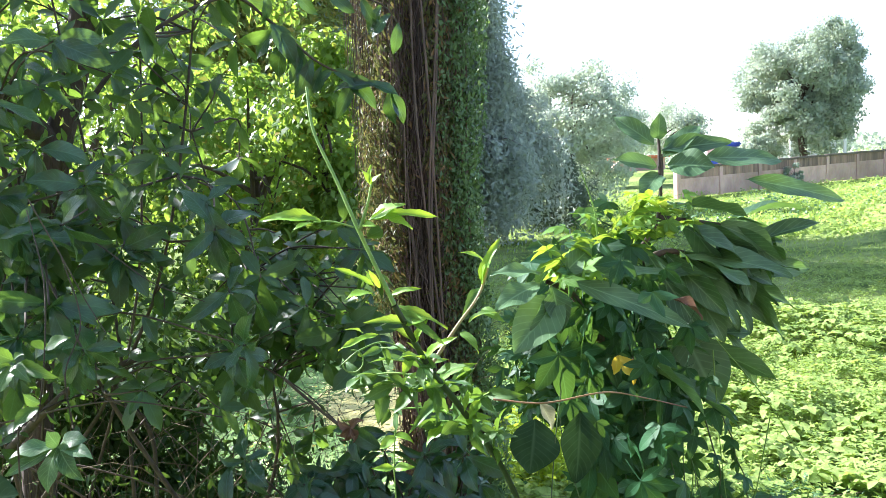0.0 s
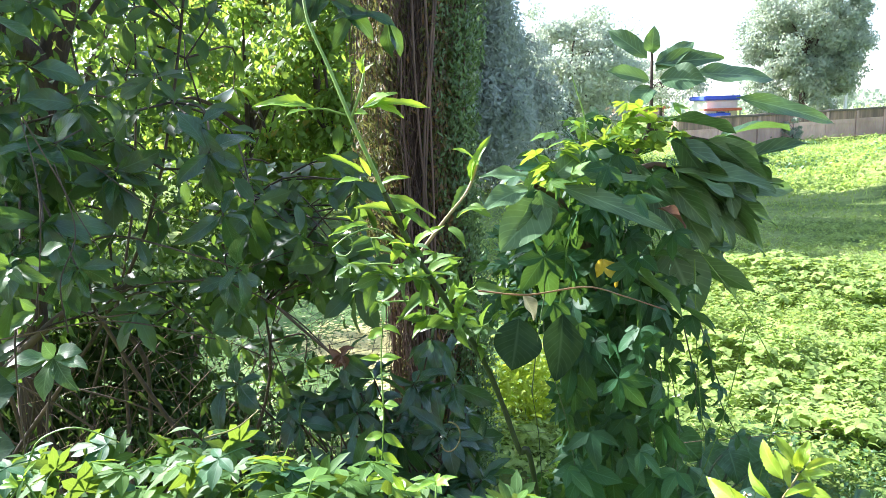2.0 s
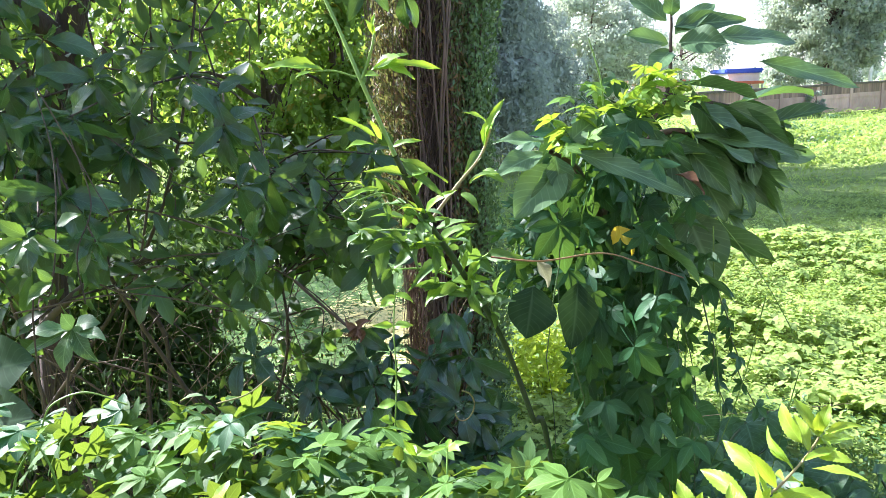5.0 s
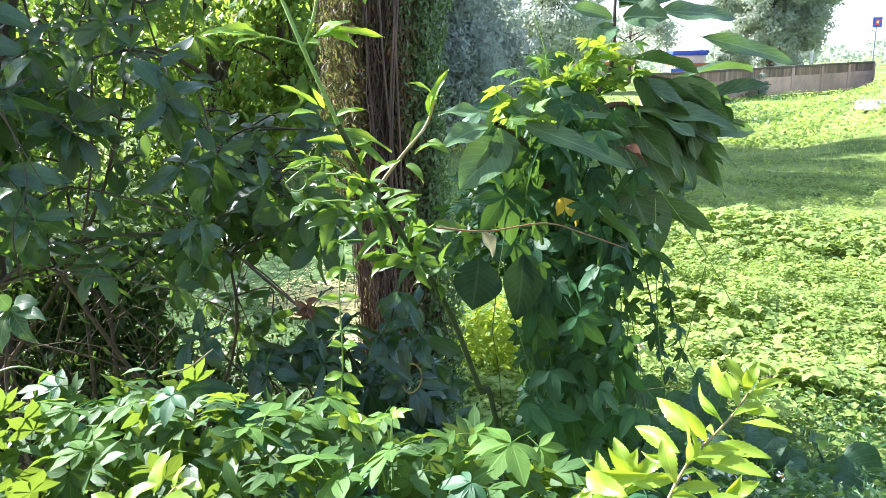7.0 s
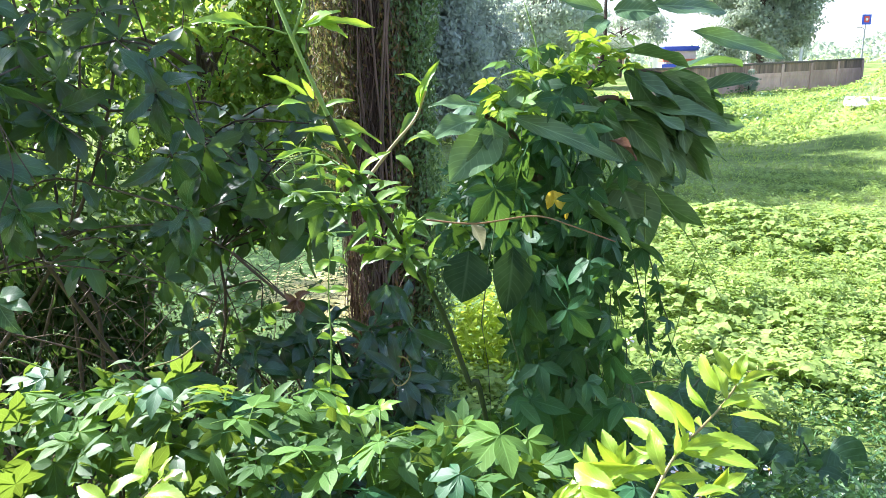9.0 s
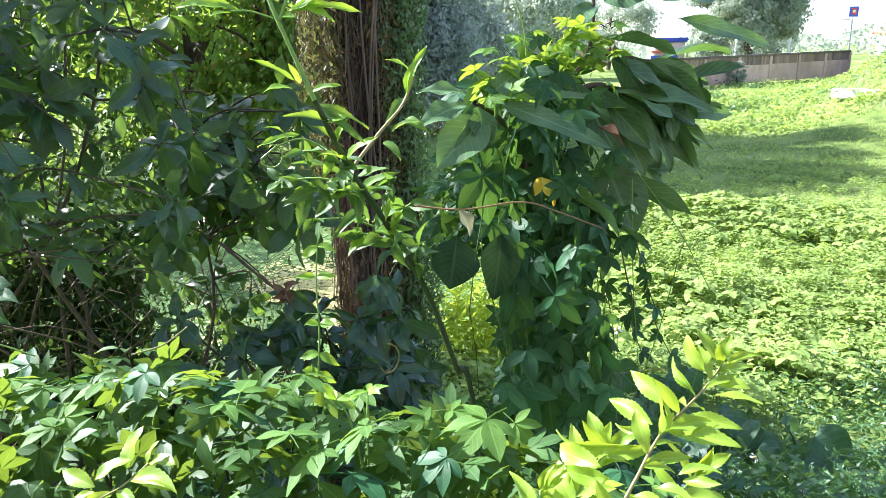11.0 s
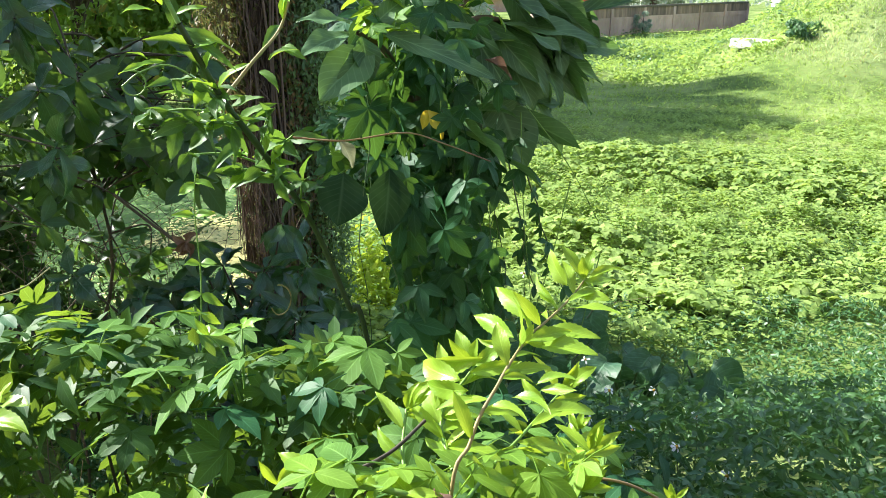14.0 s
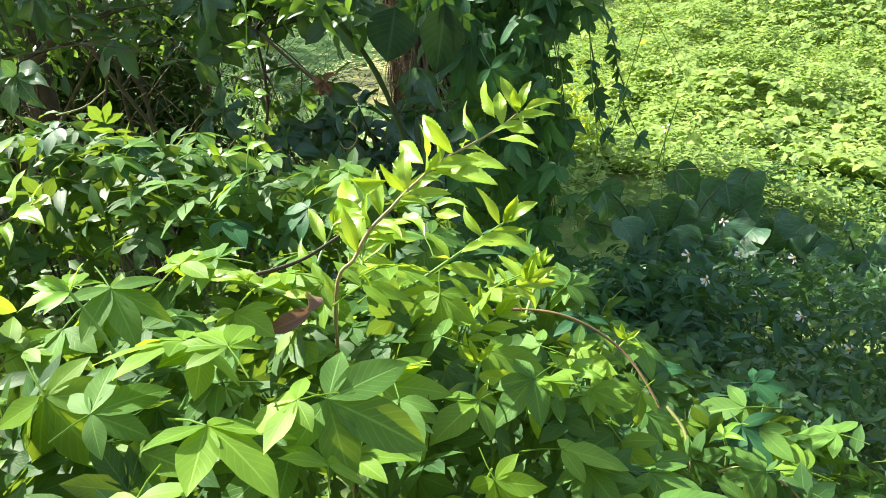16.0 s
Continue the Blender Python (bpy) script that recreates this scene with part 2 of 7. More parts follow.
M_TAN = rough_material("tan_stem", (0.22, 0.17, 0.07), (0.34, 0.28, 0.12), (0.24, 0.28, 0.08), 30, 0.6, 0.3, (1, 1, 1), 0, 0.001)
M_EARTH = rough_material("grassy_earth", (0.060, 0.100, 0.026), (0.18, 0.25, 0.068), (0.29, 0.35, 0.125), 3.0, 1.0, 0.8, (1, 1, 1), 0, 0.05)
# pale yellow in place of sunlight falling on the pond
M_SUN_PATCH = leaf_material("sun_patch_flakes", (0.52, 0.46, 0.16), (0.68, 0.61, 0.26), (0.7, 0.65, 0.3), 0.15, 0.7, 0.0, False, 0.0, 0.0)
M_EARTH.node_tree.nodes["Principled BSDF"].inputs["Specular IOR Level"].default_value = 0.05
M_WATER = rough_material("pond_scum", (0.07, 0.13, 0.045), (0.15, 0.24, 0.080), (0.19, 0.28, 0.10), 9.0, 0.7, 0.3, (1, 1, 1), 0, 0.01)
M_WATER.node_tree.nodes["Principled BSDF"].inputs["Specular IOR Level"].default_value = 0.15
M_PLASTER = rough_material("stained_plaster", (0.52, 0.33, 0.27), (0.80, 0.55, 0.46), (0.30, 0.20, 0.17), 1.1, 0.9, 0.4, (1, 1, 0.6), 0, 0.02)
M_STAIN = rough_material("streaked_plaster", (0.10, 0.075, 0.06), (0.46, 0.29, 0.21), (0.16, 0.11, 0.085), 3.2, 0.9, 0.4, (1, 1, 0.10), 0, 0.02)
M_BACKWALL = rough_material("unseen_wall_render", (0.16, 0.14, 0.12), (0.24, 0.21, 0.18), (0.19, 0.17, 0.14), 1.2, 0.9, 0.4, (1, 1, 0.5), 0, 0.01)
M_CAP = rough_material("mossy_coping", (0.09, 0.075, 0.06), (0.19, 0.15, 0.12), (0.12, 0.10, 0.08), 3.0, 0.9, 0.4, (1, 1, 1), 0, 0.02)
M_CONCRETE = rough_material("pale_concrete", (0.55, 0.53, 0.48), (0.70, 0.68, 0.62), (0.50, 0.47, 0.40), 4.0, 0.85, 0.4, (1, 1, 1), 0, 0.01)
M_BLUE = rough_material("blue_roof_sheet", (0.03, 0.07, 0.45), (0.05, 0.11, 0.60), (0.04, 0.09, 0.50), 2.0, 0.5, 0.1)
M_ORANGE = rough_material("orange_roof_sheet", (0.50, 0.13, 0.06), (0.62, 0.20, 0.09), (0.45, 0.12, 0.07), 2.0, 0.6, 0.2)
M_WHITE = rough_material("white_wall_paint", (0.68, 0.66, 0.63), (0.80, 0.78, 0.75), (0.72, 0.69, 0.66), 1.5, 0.8, 0.1)
M_GREY = rough_material("grey_metal", (0.22, 0.24, 0.25), (0.32, 0.34, 0.35), (0.28, 0.29, 0.30), 5.0, 0.5, 0.1, (1, 1, 1), 0.4)
M_SIGNRED = rough_material("red_sign_paint", (0.55, 0.05, 0.04), (0.65, 0.07, 0.05), (0.60, 0.06, 0.05), 5.0, 0.5, 0.05)
M_PISTIL = rough_material("flower_centre", (0.55, 0.30, 0.03), (0.70, 0.42, 0.05), (0.6, 0.33, 0.03), 200.0, 0.8, 0.5)

# ---- mesh tools ----
RNG = np.random.default_rng(7)


def mesh_data(name, verts, quads, mat, uvs=None, smooth=True):
    """A mesh from arrays of corners and four-sided faces, with one texture place a corner."""
    verts = np.ascontiguousarray(verts, dtype=np.float32)
    quads = np.ascontiguousarray(quads, dtype=np.int32)
    me = bpy.data.meshes.new(name)
    me.vertices.add(len(verts))
    me.vertices.foreach_set("co", verts.ravel())
    me.loops.add(quads.size)
    me.loops.foreach_set("vertex_index", quads.ravel())
    me.polygons.add(len(quads))
    me.polygons.foreach_set("loop_start", np.arange(len(quads), dtype=np.int32) * 4)
    me.polygons.foreach_set("loop_total", np.full(len(quads), 4, dtype=np.int32))
    me.polygons.foreach_set("use_smooth", np.full(len(quads), smooth))
    if uvs is not None:
        layer = me.uv_layers.new(name="UVMap")
        layer.data.foreach_set("uv", np.ascontiguousarray(uvs, dtype=np.float32)[quads.ravel()].ravel())
    me.materials.append(mat)
    me.update(calc_edges=True)
    return me


def thing(name, base, label, category, group="", kind=""):
    ob = new(name)
    ob.location = base
    ob.empty_display_size = 0.05
    bpy.context.view_layer.update()
    return tagged(ob, label, category, group, kind)


def part(name, data, parent, label="", m=None, kind=""):
    """Links a mesh as one part under a thing or a part; the mesh or m is given in world metres."""
    ob = new(name, data)
    ob.parent = parent
    ob.matrix_parent_inverse = parent.matrix_basis.inverted()
    if m is not None:
        ob.matrix_basis = m
    return tagged(ob, label, "", "", kind)


def join(pieces):
    """Several (verts, quads, uvs) as one."""
    v, q, u, n = [], [], [], 0
    for a, b, c in pieces:
        v.append(a), q.append(b + n), u.append(c)
        n += len(a)
    return np.concatenate(v), np.concatenate(q), np.concatenate(u)


def smooth_line(points, steps=6):
    """A smooth line through the points (Catmull-Rom)."""
    p = [np.array(a, float) for a in points]
    if len(p) < 3:
        return np.array([p[0] + (p[-1] - p[0]) * i / steps for i in range(steps + 1)])
    p = [2 * p[0] - p[1]] + p + [2 * p[-1] - p[-2]]
    out = []
    for i in range(1, len(p) - 2):
        a, b, c, d = p[i - 1:i + 3]
        for s in range(steps):
            t = s / steps
            out.append(0.5 * (2 * b + (c - a) * t + (2 * a - 5 * b + 4 * c - d) * t * t + (3 * b - a - 3 * c + d) * t ** 3))
    out.append(p[-2])
    return np.array(out)


def tube(points, r0, r1, sides=6, knots=0.0, rng=RNG):
    """A round stem along the points, from radius r0 to r1, uneven by knots."""
    pts = np.asarray(points, float)
    n = len(pts)
    tang = np.gradient(pts, axis=0)
    tang /= np.linalg.norm(tang, axis=1, keepdims=True) + 1e-9
    ref = np.array([0.31, 0.95, 0.07]) if abs(tang[0][2]) > 0.6 else np.array([0.0, 0.0, 1.0])
    a = np.cross(tang, ref)
    a /= np.linalg.norm(a, axis=1, keepdims=True) + 1e-9
    b = np.cross(tang, a)
    rad = np.linspace(r0, r1, n)
    if knots:
        rad = rad * (1 + knots * rng.standard_normal(n))
    ang = np.arange(sides) * 2 * np.pi / sides
    ring = a[:, None, :] * np.cos(ang)[None, :, None] + b[:, None, :] * np.sin(ang)[None, :, None]
    v = (pts[:, None, :] + ring * rad[:, None, None]).reshape(-1, 3)
    i = np.arange(n - 1)[:, None] * sides
    j = np.arange(sides)[None, :]
    k = (j + 1) % sides
    q = np.stack([i + j, i + k, i + sides + k, i + sides + j], -1).reshape(-1, 4)
    uv = np.stack(np.broadcast_arrays(np.linspace(0, 1, n)[:, None], ang[None, :] / 6.283), -1).reshape(-1, 2)[:, ::-1]
    return v, q, uv


def leaf(length, width, segs=6, peak=0.45, fold=0.25, droop=0.15, wave=0.0, teeth=0.0, tip=1.0, twist=0.0, cols=3, phase=0.0):
    """A blade with its base at the origin, along +Y, facing +Z: width profile, fold along the midrib, droop, wavy or toothed edge."""
    t = np.linspace(0, 1, segs + 1)
    prof = np.where(t < peak, np.sin(np.pi / 2 * np.clip(t / peak, 0, 1)) ** 0.85, np.cos(np.pi / 2 * np.clip((t - peak) / (1 - peak), 0, 1)) ** tip)
    prof = np.maximum(prof, 0.02)
    half = width / 2 * prof
    if teeth:
        half = half * (1 + teeth * np.where(np.arange(segs + 1) % 2 == 0, 1, -1))
    s = np.linspace(-1, 1, cols)
    x = half[:, None] * s[None, :]
    y = np.repeat((t * length)[:, None], cols, 1)
    z = np.abs(x) * fold - droop * length * (t ** 2)[:, None] + wave * width * np.sin(t * 11 + phase)[:, None] * (s ** 2)[None, :] * np.sign(s)[None, :]
    y = y - droop * 0.35 * length * (t ** 3)[:, None]
    if twist:
        ca, sa = np.cos(twist * t)[:, None], np.sin(twist * t)[:, None]
        x, z = x * ca - z * sa, x * sa + z * ca
    v = np.stack([x, y, z], -1).reshape(-1, 3)
    i = np.arange(segs)[:, None] * cols
    j = np.arange(cols - 1)[None, :]
    q = np.stack([i + j, i + j + 1, i + cols + j + 1, i + cols + j], -1).reshape(-1, 4)
    uv = np.stack([np.repeat((s[None, :] + 1) / 2, segs + 1, 0), np.repeat(t[:, None], cols, 1)], -1).reshape(-1, 2)
    return v, q, uv


def turned(piece, m):
    v, q, u = piece
    m = np.array(m)
    return v @ m[:3, :3].T + m[:3, 3], q, u


def palmate(size, lobes=5, spread=1.15, width=0.42, rng=RNG, teeth=0.0, segs=6, stalk=True):
    """A hand-shaped leaf of separate leaflets on one short stalk; the middle one longest."""
    pieces = [tube(np.array([[0, -0.55 * size, -0.12 * size], [0, -0.25 * size, -0.03 * size], [0, 0, 0]]), size * 0.014, size * 0.012, 4)] if stalk else []
    for k in range(lobes):
        s = (k - (lobes - 1) / 2) / ((lobes - 1) / 2)
        long = size * (1.0 - 0.38 * abs(s) ** 1.3) * (1 + 0.06 * rng.standard_normal())
        lf = leaf(long, long * width, segs, 0.46, 0.14, 0.10 + 0.14 * rng.random(), 0.035, teeth, 1.0, 0.0, 5 if segs > 4 else 3, rng.random() * 6)
        pieces.append(turned(lf, pose(0, 0, 0.002 * k, -4 + 5 * rng.standard_normal(), 6 * s, -math.degrees(spread * s))))
    return join(pieces)


def trilobe(size, rng=RNG, segs=6, stalk=True):
    """A three-lobed vine leaf."""
    pieces = [tube(np.array([[0, -0.5 * size, -0.1 * size], [0, -0.2 * size, -0.02 * size], [0, 0, 0]]), size * 0.014, size * 0.012, 4)] if stalk else []
    for a, l, w in ((0, 1.0, 0.40), (62, 0.78, 0.36), (-62, 0.78, 0.36)):
        lf = leaf(size * l, size * w, segs, 0.40, 0.24, 0.22, 0.06, 0, 1.2, 0, 5 if segs > 4 else 3, rng.random() * 6)
        pieces.append(turned(lf, pose(0, 0, 0.001 * abs(a) / 62, 0, 0, -a)))
    return join(pieces)


def heart(size, segs=5, droop=0.2, rng=RNG, cols=5):
    """A heart-shaped leaf: two round shoulders behind the stalk."""
    v, q, u = leaf(size, size * 0.86, segs, 0.30, 0.24, droop, 0.11, 0, 1.0, 0, cols, rng.random() * 6)
    shoulder = np.clip(1 - v[:, 1] / (0.35 * size), 0, 1) * np.abs(v[:, 0]) * 0.9
    v[:, 1] -= shoulder
    return v, q, u


def aim(base, to, normal=(0, 0, 1), roll=0.0):
    """The pose of a leaf that starts at base, points along to and faces normal as well as it can."""
    y = Vector(to).normalized()
    z = Vector(normal) - y * y.dot(Vector(normal))
    z = z.normalized() if z.length > 1e-4 else y.orthogonal().normalized()
    x = y.cross(z)
    m = Matrix((x, y, z)).transposed().to_4x4()
    m.translation = Vector(base)
    return m @ pose(0, 0, 0, 0, roll, 0)


def frames(base, to, normal):
    """Many poses at once: (n, 3, 3) turns with columns side, length, face."""
    y = to / (np.linalg.norm(to, axis=1, keepdims=True) + 1e-9)
    z = normal - y * np.sum(y * normal, axis=1, keepdims=True)
    z /= np.linalg.norm(z, axis=1, keepdims=True) + 1e-9
    x = np.cross(y, z)
    return np.stack([x, y, z], -1)


def scatter(name, mat, shapes, base, to, normal, size, rng):
    """Many copies of a few leaf shapes in ONE mesh."""
    turn = frames(base, to, normal)
    pick = rng.integers(0, len(shapes), len(base))
    vs, qs, us, n = [], [], [], 0
    for k, (v, q, u) in enumerate(shapes):
        sel = np.nonzero(pick == k)[0]
        if not len(sel):
            continue
        w = np.einsum("nij,vj->nvi", turn[sel], v) * size[sel][:, None, None] + base[sel][:, None, :]
        vs.append(w.reshape(-1, 3))
        qs.append((q[None] + (np.arange(len(sel)) * len(v))[:, None, None]).reshape(-1, 4) + n)
        us.append(np.tile(u, (len(sel), 1)))
        n += len(sel) * len(v)
    return mesh_data(name, np.concatenate(vs), np.concatenate(qs), mat, np.concatenate(us))


def unit(rng, n):
    v = rng.standard_normal((n, 3))
    return v / np.linalg.norm(v, axis=1, keepdims=True)


def bevelled(name, lo, hi, mat, bevel=0.01):
    bm = bmesh.new()
    bmesh.ops.create_cube(bm, size=1)
    for v in bm.verts:
        v.co = Vector([lo[i] if v.co[i] < 0 else hi[i] for i in range(3)])
    bmesh.ops.bevel(bm, geom=bm.edges[:], offset=bevel, segments=2, affect="EDGES")
    me = bpy.data.meshes.new(name)
    bm.to_mesh(me)
    bm.free()
    me.materials.append(mat)
    return me


def sstep(a, b, x):
    t = np.clip((np.asarray(x, float) - a) / (b - a), 0, 1)
    return t * t * (3 - 2 * t)


def wobble(x, y, s, seed=0.0):
    """Cheap smooth unevenness, about -1 to 1."""
    return (np.sin(x * s + 1.7 * seed + 1.3 * np.sin(y * s * 0.7 + seed)) + np.sin(y * s * 1.13 + 2.1 * seed + 1.1 * np.sin(x * s * 0.9 - seed)) + np.sin((x + y) * s * 0.53 + seed)) / 3


def ground_z(x, y):
    """The height of the ground: the bank under the walker, the flat field, the rise to the wall, the slope by the wall's end."""
    x, y = np.asarray(x, float), np.asarray(y, float)
    bank = 1.15 * (1 - sstep(0.7, 4.2, y + 0.12 * wobble(x, y, 1.1)))
    pond = -0.30 * sstep(5.0, 6.6, y) * (1 - sstep(10.5, 13.0, y)) * (1 - sstep(0.6, 2.4, x))
    rise = 0.04 * sstep(22, 45, y) + 0.86 * sstep(58, 78, y)
    # slope that comes down from the side
    foot = 9.5 + 0.70 * (np.minimum(y, 20.5) - 17) + 0.55 * np.clip(y - 20.5, 0, 9.5) + 0.70 * np.maximum(y - 30, 0)
    side = sstep(-2.2, 5.5, x - foot) * sstep(14.5, 21, y) * (1 - sstep(60, 80, y))
    slope = 2.3 * side + 0.55 * sstep(0.9, 4.8, x - foot) * sstep(15.5, 21, y) * (1 - sstep(60, 80, y))
    ridge = 0.35 * np.exp(-((y - 21.5 - 0.05 * x) / 1.6) ** 2) * sstep(3, 8, x)
    rough = 0.05 * wobble(x, y, 0.9, 2) + 0.03 * wobble(x, y, 2.7, 5)
    left = 0.7 * sstep(2.0, 9.0, -x - 2.0) * sstep(1.0, 4.0, y)
    return bank + pond + rise + slope + ridge + rough * sstep(3, 6, y) + left

# ---- ground ----
def build_ground():
    rad = np.concatenate([[0.004], np.geomspace(0.25, 900, 230)])
    ang = np.linspace(0, 2 * np.pi, 241)[:-1]
    r, a = np.meshgrid(rad, ang, indexing="ij")
    x, y = 0.4 + r * np.sin(a), r * np.cos(a) - 0.9
    z = ground_z(x, y)
    v = np.stack([x, y, z], -1).reshape(-1, 3)
    n = len(ang)
    i = np.arange(len(rad) - 1)[:, None] * n
    j = np.arange(n)[None, :]
    k = (j + 1) % n
    q = np.stack([i + j, i + n + j, i + n + k, i + k], -1).reshape(-1, 4)
    ob = new("ground", mesh_data("ground", v, q, M_EARTH))
    tagged(ob, "uneven grassy ground sloping from a bank to a field", "ground", "", "structure")


build_ground()


def build_pond():
    rad = np.linspace(0.0, 1.0, 14)
    ang = np.linspace(0, 2 * np.pi, 49)[:-1]
    r, a = np.meshgrid(rad, ang, indexing="ij")
    edge = 1 + 0.12 * np.sin(3 * a + 1) + 0.06 * np.sin(7 * a)
    x, y = -1.6 + 3.6 * r * edge * np.sin(a), 8.8 + 3.0 * r * edge * np.cos(a)
    v = np.stack([x, y, np.full_like(x, -0.17) - 0.02 * (r > 0.97)], -1).reshape(-1, 3)
    i = np.arange(13)[:, None] * 48
    j = np.arange(48)[None, :]
    q = np.stack([i + j, i + 48 + j, i + 48 + (j + 1) % 48, i + (j + 1) % 48], -1).reshape(-1, 4)
    tagged(new("water", mesh_data("water", v, q, M_WATER)), "still pond water covered with pale green scum", "water", "", "structure")
    rng = np.random.default_rng(11)
    n = 16000
    th, rr = rng.random(n) * 6.283, np.sqrt(rng.random(n)) * 0.97
    base = np.stack([-1.6 + 3.6 * rr * np.sin(th), 8.8 + 3.0 * rr * np.cos(th), np.full(n, -0.160) + 0.012 * rng.random(n)], -1)
    to = np.stack([np.cos(th * 9), np.sin(th * 9), 0.25 * rng.standard_normal(n)], -1)
    nor = np.tile([0, 0, 1.0], (n, 1)) + 0.2 * rng.standard_normal((n, 3))
    tagged(new("duckweed", scatter("duckweed", M_DUCK, [leaf(0.04, 0.035, 2, 0.5, 0.1, 0.05, 0, 0, 1.0, 0, 2)], base, to, nor, 0.6 + 0.8 * rng.random(n), rng)),
           "pale green duckweed floating on the pond", "duckweed", "", "stuff")


build_pond()


def build_sun_patch():
    """Pale yellow flakes on the pond: a patch of sunlight put into their colour."""
    rng = np.random.default_rng(12)
    n = 5200
    d = rng.standard_normal((n, 2)) * [0.42, 0.62]
    x, y = -0.92 + d[:, 0], 7.95 + d[:, 1]
    keep = (wobble(x, y, 3.0, 2) + 0.5 * wobble(x, y, 9.0, 5) > -0.35)
    x, y = x[keep], y[keep]
    n = len(x)
    base = np.stack([x, y, -0.150 + 0.010 * rng.random(n)], -1)
    th = rng.random(n) * 6.283
    to = np.stack([np.cos(th), np.sin(th), np.zeros(n)], -1)
    nor = np.tile([0, 0, 1.0], (n, 1)) + 0.15 * rng.standard_normal((n, 3))
    tagged(new("scum", scatter("scum", M_SUN_PATCH, [leaf(0.05, 0.045, 2, 0.5, 0.1, 0.05, 0, 0, 1.0, 0, 2)], base, to, nor, 0.6 + 0.8 * rng.random(n), rng)),
           "pale yellow flakes painting a patch of sunlight on the pond", "scum", "", "stuff")


build_sun_patch()


# ---- field plants ----
def field_points(rng, n, y0, y1, x0, power=1.0):
    y = y0 * (y1 / y0) ** rng.random(n)
    x = x0 + (0.95 * y + 1.5 - x0) * rng.random(n)
    return x, y


def tilt(rng, n, lean):
    nor = np.tile([-0.25, 0.05, 1.0], (n, 1)) + lean * rng.standard_normal((n, 3))
    th = rng.random(n) * 6.283
    return np.stack([np.cos(th), np.sin(th), -0.15 + 0.35 * rng.standard_normal(n)], -1), nor


def build_field():
    rng = np.random.default_rng(21)
    def sprig(count, long, wide, tall):
        """A short upright stalk with its leaves set round it."""
        out = []
        for j in range(count):
            th = 2.4 * j + 0.6 * rng.random()
            lf = leaf(long * (0.7 + 0.5 * rng.random()), wide, 2, 0.42, 0.30, 0.30, 0, 0, 1.0, 0, 3)
            h = tall * (0.25 + 0.75 * j / count)
            out.append(turned(lf, pose(0.004 * math.cos(th), h, 0.004 * math.sin(th), 0, 0, 0) @ aim((0, 0, 0), (math.cos(th), 0.15 + 0.3 * rng.random(), math.sin(th)), (0, 1, 0))))
        return join(out)
    herbs = [sprig(6, 0.040, 0.022, 0.07), sprig(5, 0.050, 0.018, 0.09), sprig(7, 0.032, 0.020, 0.06), sprig(5, 0.036, 0.026, 0.05)]
    lush = [join([turned(heart(0.062, 3, 0.3, rng, 3), pose(0, 0.05, 0) @ aim((0, 0, 0), (math.cos(th), 0.1, math.sin(th)), (0.15 * math.cos(th), 1, 0.15 * math.sin(th)))) for th in (0.3, 2.5, 4.5)]) for _ in range(3)]

    def spread(n, y0, y1, x0):
        x, y = field_points(rng, n, y0, y1, x0)
        up = np.stack([0.30 * rng.standard_normal(n), 0.30 * rng.standard_normal(n), np.ones(n)], -1)
        return x, y, up, rng.standard_normal((n, 3)) * [1, 1, 0.1]
    x, y, up, face = spread(40000, 3.6, 16.0, -0.4)
    keep = (rng.random(len(x)) < sstep(4.3, 6.3, y + 0.35 * wobble(x, y, 2.0, 8))) & ((wobble(x, y, 5.0, 7) + 0.7 * wobble(x, y, 13.0, 2) > -0.25) | (rng.random(len(x)) < 0.25))
    x, y, up, face = x[keep], y[keep], up[keep], face[keep]
    hump = np.exp(-(((x - 4.0) / 1.6) ** 2 + ((y - 9.6) / 1.1) ** 2))
    lump = np.maximum(wobble(x, y, 2.3, 1), -0.4) * 0.12 + 0.15 * wobble(x, y, 6.5, 4) + 0.18 * hump
    base = np.stack([x, y, ground_z(x, y) + 0.02 + np.maximum(lump, 0.0)], -1)
    size = (0.75 + 0.9 * rng.random(len(x)) ** 1.5) * np.clip(1.55 - 0.06 * (y - 6), 0.95, 1.6)
    near = y < 8.2
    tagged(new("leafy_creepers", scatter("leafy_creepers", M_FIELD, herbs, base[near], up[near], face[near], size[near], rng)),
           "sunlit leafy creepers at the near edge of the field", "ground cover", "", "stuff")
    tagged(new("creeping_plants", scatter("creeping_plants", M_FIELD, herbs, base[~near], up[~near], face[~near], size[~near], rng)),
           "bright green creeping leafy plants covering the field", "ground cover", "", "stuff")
    # broad-leaved creeper in low heaps
    x, y, up, face = spread(14000, 4.8, 13.0, 0.2)
    heap = np.exp(-(((x - 4.2) / 1.5) ** 2 + ((y - 9.7) / 0.9) ** 2)) + 0.25 * np.exp(-(((x - 2.6) / 1.0) ** 2 + ((y - 6.6) / 0.8) ** 2)) + 0.6 * np.exp(-(((x - 6.6) / 1.4) ** 2 + ((y - 8.3) / 0.7) ** 2))
    keep = rng.random(len(x)) < np.clip(1.3 * heap + 0.35 * (wobble(x, y, 1.9, 5) > 0.35), 0.02, 1)
    x, y, up, face, heap = x[keep], y[keep], up[keep], face[keep], heap[keep]
    base = np.stack([x, y, ground_z(x, y) + 0.05 + 0.24 * heap + 0.14 * np.maximum(wobble(x, y, 6.0, 3), 0)], -1)
